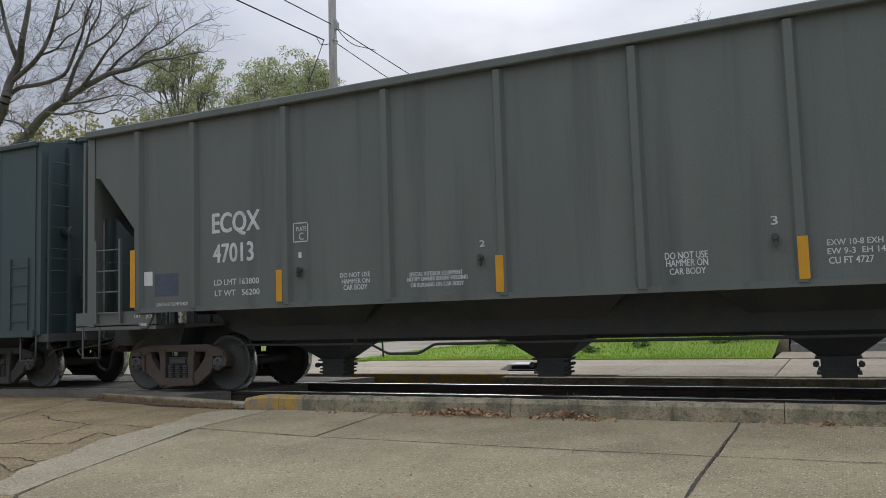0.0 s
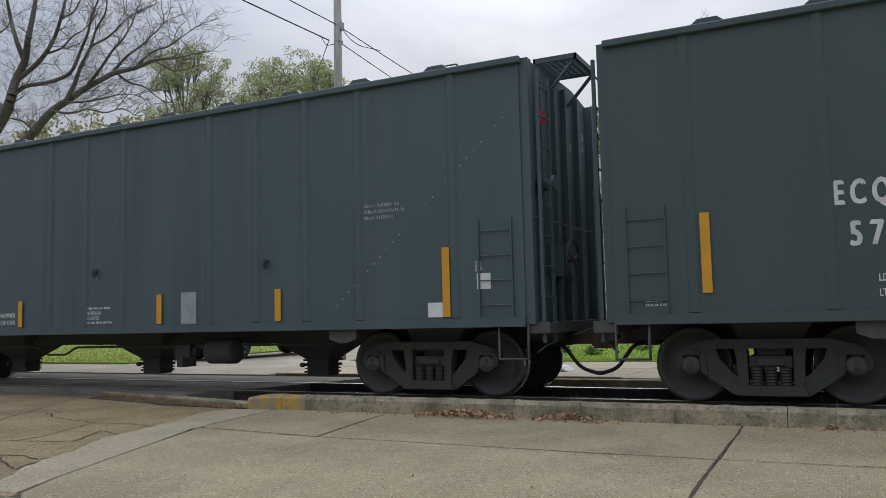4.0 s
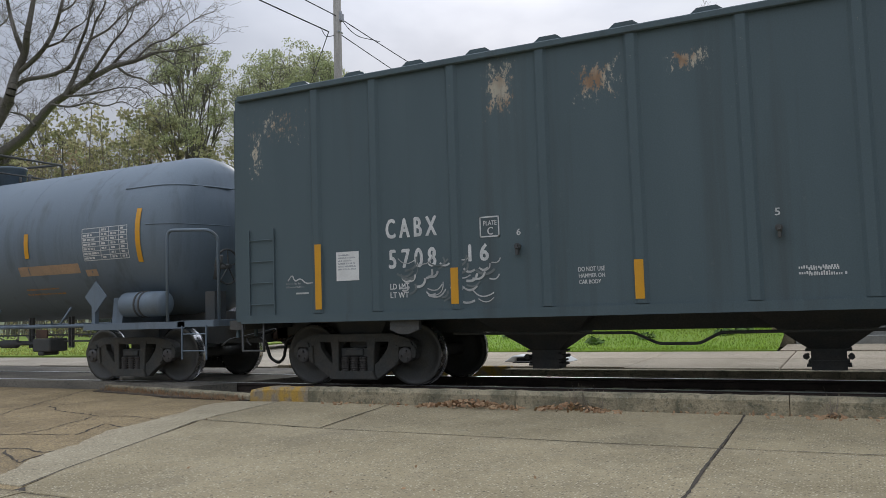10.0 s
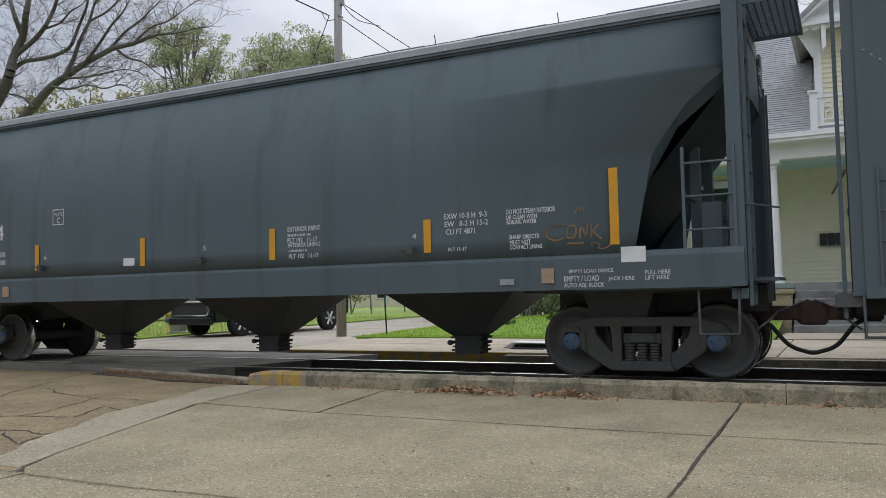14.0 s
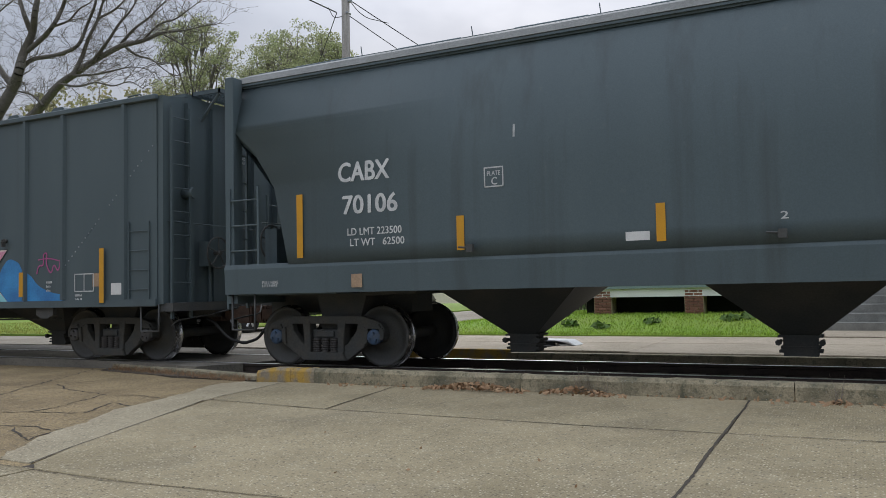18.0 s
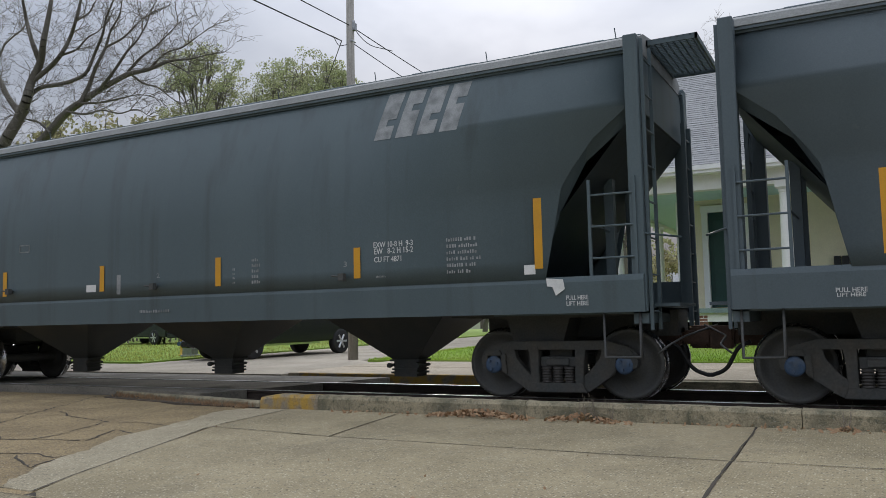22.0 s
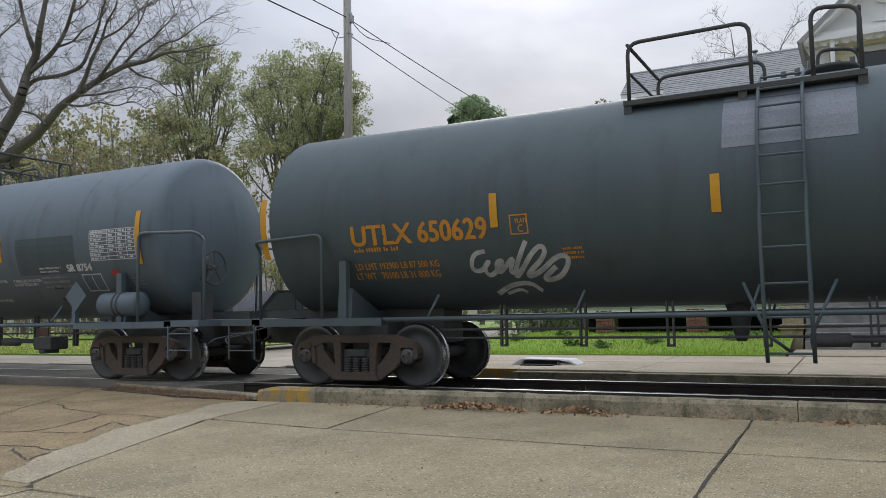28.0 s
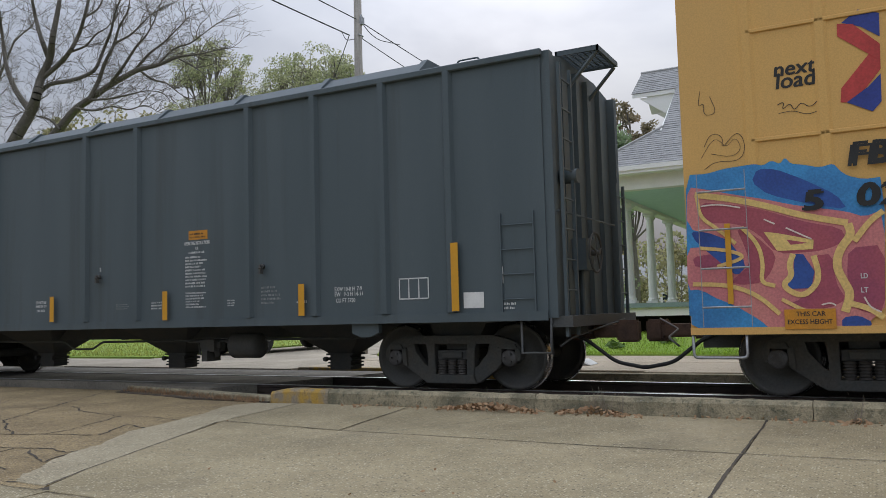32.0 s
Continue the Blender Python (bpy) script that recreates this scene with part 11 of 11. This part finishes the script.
# car thirteen
text(c13, "C A B X", 2.689, 2.183, 0.251, 0.674, fat=0.02)
text(c13, "5 8 0 7", 2.701, 1.715, 0.258, 0.72, fat=0.02)
text(c13, "0 3", 3.804, 1.73, 0.239, 0.316, fat=0.02)
text(c13, "LD LMT 161800", 2.814, 1.438, 0.091, 0.49)
text(c13, "LT WT   58200", 2.814, 1.281, 0.091, 0.499)
framed(c13, 4.333, 2.197, 4.61, 2.463, 1)
text(c13, "PLATE", 4.385, 2.347, 0.059, 0.186)
text(c13, "C", 4.44, 2.226, 0.096, 0.078)
knob(c13, 4.537, 1.849)
knob(c13, 7.575, 1.86)
knob(c13, 11.214, 1.862)
text(c13, "3", 4.538, 1.965, 0.062, 0.053)
text(c13, "2", 7.571, 1.955, 0.061, 0.04)
stripe(c13, 0.983, 1.094, 2.033)
stripe(c13, 3.998, 1.107, 1.562)
stripe(c13, 6.399, 1.103, 1.556)
stripe(c13, 9.202, 1.083, 1.553)
stripe(c13, 11.978, 1.098, 1.565)
stripe(c13, 14.522, 1.105, 2.015)
panel(c13, 1.938, 1.57, 2.155, 1.853, "decal_white")
text(c13, "DO NOT USE", 5.88, 1.434, 0.051, 0.288)
text(c13, "HAMMER ON", 5.879, 1.369, 0.044, 0.288)
text(c13, "CAR BODY", 5.91, 1.288, 0.043, 0.226)
lines(c13, 7.992, 1.385, 0.356, 3, 0.035, "faded", seed=551)
lines(c13, 8.829, 1.402, 0.281, 3, 0.048, seed=552)
panel(c13, 9.673, 2.364, 10.08, 2.51, "orange")
lines(c13, 9.695, 2.484, 0.364, 2, 0.052, "ink", seed=554)
text(c13, "OPERATING INSTRUCTIONS", 9.577, 2.281, 0.055, 0.547)
text(c13, "FOR", 9.815, 2.204, 0.042, 0.064)
lines(c13, 9.671, 2.192, 0.359, 1, 0.061, seed=557)
lines(c13, 9.599, 2.111, 0.492, 10, 0.052, seed=558)
lines(c13, 9.605, 1.532, 0.449, 6, 0.045, seed=559)
lines(c13, 11.173, 1.571, 0.381, 5, 0.058, "faded", seed=560)
text(c13, "EXW 10-8 H  7-9", 12.536, 1.437, 0.057, 0.469)
text(c13, "EW   9-3 H 14-11", 12.536, 1.363, 0.057, 0.478)
text(c13, "CU FT 5750", 12.556, 1.273, 0.057, 0.333)
framed(c13, 13.621, 1.282, 14.094, 1.578, 3)
panel(c13, 14.615, 1.14, 14.912, 1.349, "decal_white")
lines(c13, 10.493, 1.385, 0.208, 3, 0.038, seed=566)
lines(c13, 11.847, 1.34, 0.203, 1, 0.069, seed=567)
panel(c13, 15.165, 1.446, 15.198, 1.665, "decal_white")
lines(c13, 15.169, 1.213, 0.252, 2, 0.055, seed=569)
# car fourteen
blob(c14, [(0.03, 2.61), (0.26, 2.60), (0.45, 2.64), (0.63, 2.65), (0.78, 2.66), (0.87, 2.63), (0.96, 2.68), (1.05, 2.63), (1.10, 2.70), (1.16, 2.62), (1.27, 2.60), (1.44, 2.55), (1.58, 2.58), (1.63, 2.50), (1.71, 2.43), (1.86, 2.38), (2.05, 2.39), (1.96, 0.77), (-0.01, 0.79), (0.00, 1.76)], "spray_blue", 0.0241, smooth=1)
blob(c14, [(0.81, 2.60), (1.00, 2.58), (1.27, 2.44), (1.59, 2.24), (1.69, 2.07), (1.36, 2.15), (0.91, 2.30), (0.74, 2.46)], "spray_navy", 0.0247, smooth=1)
blob(c14, [(0.04, 2.47), (0.25, 2.42), (0.56, 2.33), (0.85, 2.26), (1.14, 2.17), (1.36, 2.12), (1.68, 2.05), (1.84, 1.98), (2.03, 2.05), (1.96, 0.77), (0.74, 0.79), (0.66, 0.96), (0.43, 1.09), (0.13, 1.28), (-0.01, 1.27), (0.00, 1.76), (0.22, 1.76), (0.46, 1.70), (0.35, 1.87), (0.01, 1.99)], "spray_salmon", 0.0252, smooth=1)
blob(c14, [(0.15, 2.28), (0.55, 2.22), (0.84, 2.14), (1.24, 1.98), (1.61, 1.88), (1.66, 1.75), (1.50, 1.67), (1.33, 1.64), (0.96, 1.64), (0.77, 1.89), (0.54, 2.01), (0.23, 2.03)], "spray_crimson", 0.0258, smooth=1)
blob(c14, [(1.67, 1.66), (2.01, 1.68), (1.97, 0.96), (1.78, 0.98), (1.66, 1.06), (1.64, 1.36)], "spray_crimson", 0.0263, smooth=1)
blob(c14, [(0.55, 1.97), (0.77, 1.84), (0.96, 1.63), (0.90, 1.45), (0.80, 1.33), (0.58, 1.31), (0.46, 1.35), (0.68, 1.53), (0.64, 1.72)], "spray_crimson", 0.0268, smooth=1)
blob(c14, [(1.34, 1.60), (1.51, 1.61), (1.53, 1.30), (1.62, 1.12), (1.46, 1.03), (1.19, 1.04), (0.98, 1.13), (1.10, 1.09), (1.31, 1.24), (1.39, 1.43)], "spray_crimson", 0.0274, smooth=1)
blob(c14, [(0.06, 1.65), (0.28, 1.68), (0.59, 1.62), (0.51, 1.55), (0.09, 1.52)], "spray_crimson", 0.0279, smooth=1)
blob(c14, [(0.05, 1.95), (0.23, 1.93), (0.47, 1.82), (0.65, 1.53), (0.54, 1.41), (0.40, 1.54), (0.11, 1.82)], "spray_navy", 0.0285, smooth=1)
blob(c14, [(0.02, 1.25), (0.19, 1.22), (0.49, 1.09), (0.75, 0.92), (0.89, 0.78), (0.01, 0.79)], "spray_blue", 0.0290, smooth=1)
blob(c14, [(1.57, 0.93), (1.73, 0.95), (1.86, 0.87), (1.77, 0.78), (1.56, 0.78)], "spray_navy", 0.0295, smooth=1)
blob(c14, [(0.84, 1.89), (0.97, 1.87), (1.34, 1.77), (1.33, 1.67), (0.97, 1.67)], "spray_yellow", 0.0301, smooth=0)
blob(c14, [(1.07, 1.79), (1.29, 1.74), (1.11, 1.73)], "spray_crimson", 0.0306, smooth=0)
blob(c14, [(1.14, 1.63), (1.23, 1.62), (1.33, 1.43), (1.29, 1.25), (1.10, 1.25), (1.03, 1.29), (1.12, 1.39)], "spray_navy", 0.0312, smooth=0)
scribble(c14, [(0.12, 2.37), (0.55, 2.28), (0.91, 2.17), (1.24, 2.04), (1.68, 1.93)], 0.034, "spray_yellow", lift=0.0317)
scribble(c14, [(1.13, 1.63), (1.08, 1.51), (1.11, 1.39), (0.99, 1.29), (1.19, 1.15), (1.35, 1.29), (1.37, 1.43), (1.33, 1.60)], 0.030, "spray_yellow", lift=0.0322)
scribble(c14, [(1.68, 1.92), (1.71, 1.80), (1.59, 1.66), (1.54, 1.48), (1.61, 1.30), (1.67, 1.18), (1.60, 0.99)], 0.042, "spray_yellow", lift=0.0328)
scribble(c14, [(0.93, 1.29), (0.78, 1.33), (0.82, 1.52), (0.78, 1.76), (0.61, 1.96)], 0.022, "spray_yellow", lift=0.0333)
scribble(c14, [(0.14, 2.34), (0.17, 2.10), (0.33, 1.98), (0.54, 1.78)], 0.020, "spray_yellow", lift=0.0339)
scribble(c14, [(0.15, 1.75), (0.46, 1.71), (0.66, 1.62), (0.33, 1.53)], 0.020, "spray_yellow", lift=0.0344)
scribble(c14, [(0.05, 1.34), (0.44, 1.32), (0.74, 1.20), (0.96, 0.98)], 0.024, "spray_yellow", lift=0.0349)
scribble(c14, [(2.02, 2.03), (1.89, 1.94), (1.73, 1.73)], 0.030, "spray_yellow", lift=0.0355)
scribble(c14, [(1.65, 1.08), (1.84, 1.02), (1.96, 0.92)], 0.030, "spray_yellow", lift=0.0360)
scribble(c14, [(0.99, 1.14), (1.19, 1.02), (1.35, 0.95)], 0.020, "spray_yellow", lift=0.0366)
scribble(c14, [(1.07, 1.92), (1.23, 1.83), (1.32, 1.78)], 0.008, "spray_cream", lift=0.0371)
scribble(c14, [(0.18, 2.23), (0.37, 2.24), (0.61, 2.18)], 0.008, "spray_cream", lift=0.0376)
scribble(c14, [(1.38, 1.07), (1.47, 1.09), (1.52, 1.06)], 0.008, "spray_cream", lift=0.0382)
scribble(c14, [(1.79, 1.14), (1.84, 1.03), (1.94, 0.98)], 0.008, "spray_cream", lift=0.0387)
scribble(c14, [(0.85, 2.03), (0.96, 1.97)], 0.008, "spray_cream", lift=0.0393)
panel(c14, 0.43, 1.105, 0.49, 2.01, "reflector", "reflective_stripe", "yellow orange reflective tape stripe", 0.0465)
text(c14, "next", 1.035, 3.616, 0.159, 0.414, "ink", fat=0.012, lean=0.12)
text(c14, "load", 1.049, 3.473, 0.171, 0.385, "ink", fat=0.012, lean=0.12)
text(c14, "FBOX", 1.712, 2.528, 0.23, 0.993, "ink", fat=0.05, lean=0.18, lift=0.0460)
text(c14, "5", 1.242, 2.089, 0.204, 0.173, "ink", fat=0.04, lean=0.15, lift=0.0460)
text(c14, "0202", 1.762, 2.094, 0.228, 0.831, "ink", fat=0.04, lean=0.15, lift=0.0460)
panel(c14, 1.006, 0.813, 1.512, 1.028, "orange", lift=0.0455)
text(c14, "THIS CAR", 1.123, 0.952, 0.049, 0.289, "ink", lift=0.0475)
text(c14, "EXCESS HEIGHT", 1.036, 0.867, 0.049, 0.44, "ink", lift=0.0475)
blob(c14, [(1.698, 4.096), (1.848, 4.067), (2.093, 3.807), (2.087, 3.626), (1.694, 3.96)], "logo_red", 0.008, smooth=0)
blob(c14, [(1.686, 3.233), (1.82, 3.214), (2.084, 3.536), (2.089, 3.687), (2.007, 3.743), (1.702, 3.385)], "logo_red", 0.006, smooth=0)
blob(c14, [(1.742, 4.1), (1.907, 4.215), (2.104, 4.139), (2.096, 3.885), (1.927, 4.021)], "logo_blue", 0.007, smooth=0)
blob(c14, [(1.745, 3.225), (1.985, 3.093), (2.072, 3.189), (2.082, 3.488), (1.958, 3.363)], "logo_blue", 0.009, smooth=0)
scribble(c14, [(1.055, 3.294), (1.131, 3.327), (1.099, 3.224), (1.188, 3.306), (1.224, 3.2), (1.301, 3.302), (1.383, 3.215), (1.469, 3.29)], 0.004, "ink")
scribble(c14, [(1.064, 3.198), (1.213, 3.215), (1.353, 3.145), (1.448, 3.169)], 0.003, "ink")
scribble(c14, [(0.234, 3.579), (0.197, 3.385), (0.274, 3.44), (0.257, 3.278), (0.414, 3.289), (0.338, 3.497)], 0.003, "ink")
scribble(c14, [(0.248, 2.916), (0.327, 3.071), (0.468, 3.02), (0.433, 2.861), (0.622, 3.078), (0.707, 2.893), (0.642, 2.708), (0.368, 2.739), (0.241, 2.654)], 0.003, "ink")
scribble(c14, [(0.213, 2.789), (0.325, 2.973), (0.406, 2.995), (0.495, 2.874), (0.59, 3.005), (0.664, 2.853), (0.553, 2.763), (0.321, 2.829)], 0.0025, "ink")
text(c14, "LD", 1.77, 1.335, 0.053, 0.063, lift=0.0460)
text(c14, "LT", 1.765, 1.187, 0.053, 0.063, lift=0.0460)
end_text(c6, "CABX", 15.88, 0.55, 4.02, 0.13, 0.42)
end_text(c6, "70014", 15.88, 0.56, 3.74, 0.13, 0.44)
end_text(c8, "CABX", 15.88, 0.55, 4.02, 0.13, 0.42)
end_text(c8, "70106", 15.88, 0.56, 3.74, 0.13, 0.44)
end_text(c10, "CABX", 15.88, 0.55, 4.02, 0.13, 0.42)
end_text(c10, "70143", 15.88, 0.56, 3.74, 0.13, 0.44)
end_text(c12, "UTLX 650629", 15.10, -1.02, 2.93, 0.10, 0.52, "orange")
for i, w in enumerate((0.34, 0.20, 0.30, 0.22, 0.26)):
    end_panel(c12, 15.10, -0.92, 2.84 - 0.075 * i, -0.92 + w, 2.875 - 0.075 * i, "orange", "row of small orange stencil marks")
for c in (c2, c3, c5, c7):
    y0, z0 = (-0.67, 3.98) if c is c5 else (0.20, 3.62)
    for i, (words, w) in enumerate((("DO NOT LOAD", 0.40), ("CARBON BLACK", 0.42), ("OVER", 0.16))):
        end_text(c, words, c["length"] + 0.008, y0, z0 - 0.075 * i, 0.055, w)
for c, mark, number in ((c2, "ECQX", "57513"), (c3, "ECQX", "57534"), (c5, "CABX", "570816"), (c7, "CABX", "580638")):
    end_text(c, mark, c["length"] + 0.008, 0.95, 3.84, 0.11, 0.34)
    end_text(c, number, c["length"] + 0.008, 0.95, 3.66, 0.11, 0.36)
end_panel(c2, 15.96, -1.38, 3.62, -0.98, 3.80, "decal_red", "small red warning sign on the ladder")

# ---- motion ----


def motions():
    for c in CARS:
        x = c["start"]
        walk(c["root"], [(t, pose(x - run_at(t), YC, RAIL)) for t in [0.5 * i for i in range(65)]])
    for ws, x in AXLES:
        walk(ws, [(0.1 * i, pose(x, 0, R_W, 0, -math.degrees(run_at(0.1 * i) / R_W) % 360, 0)) for i in range(321)])


motions()
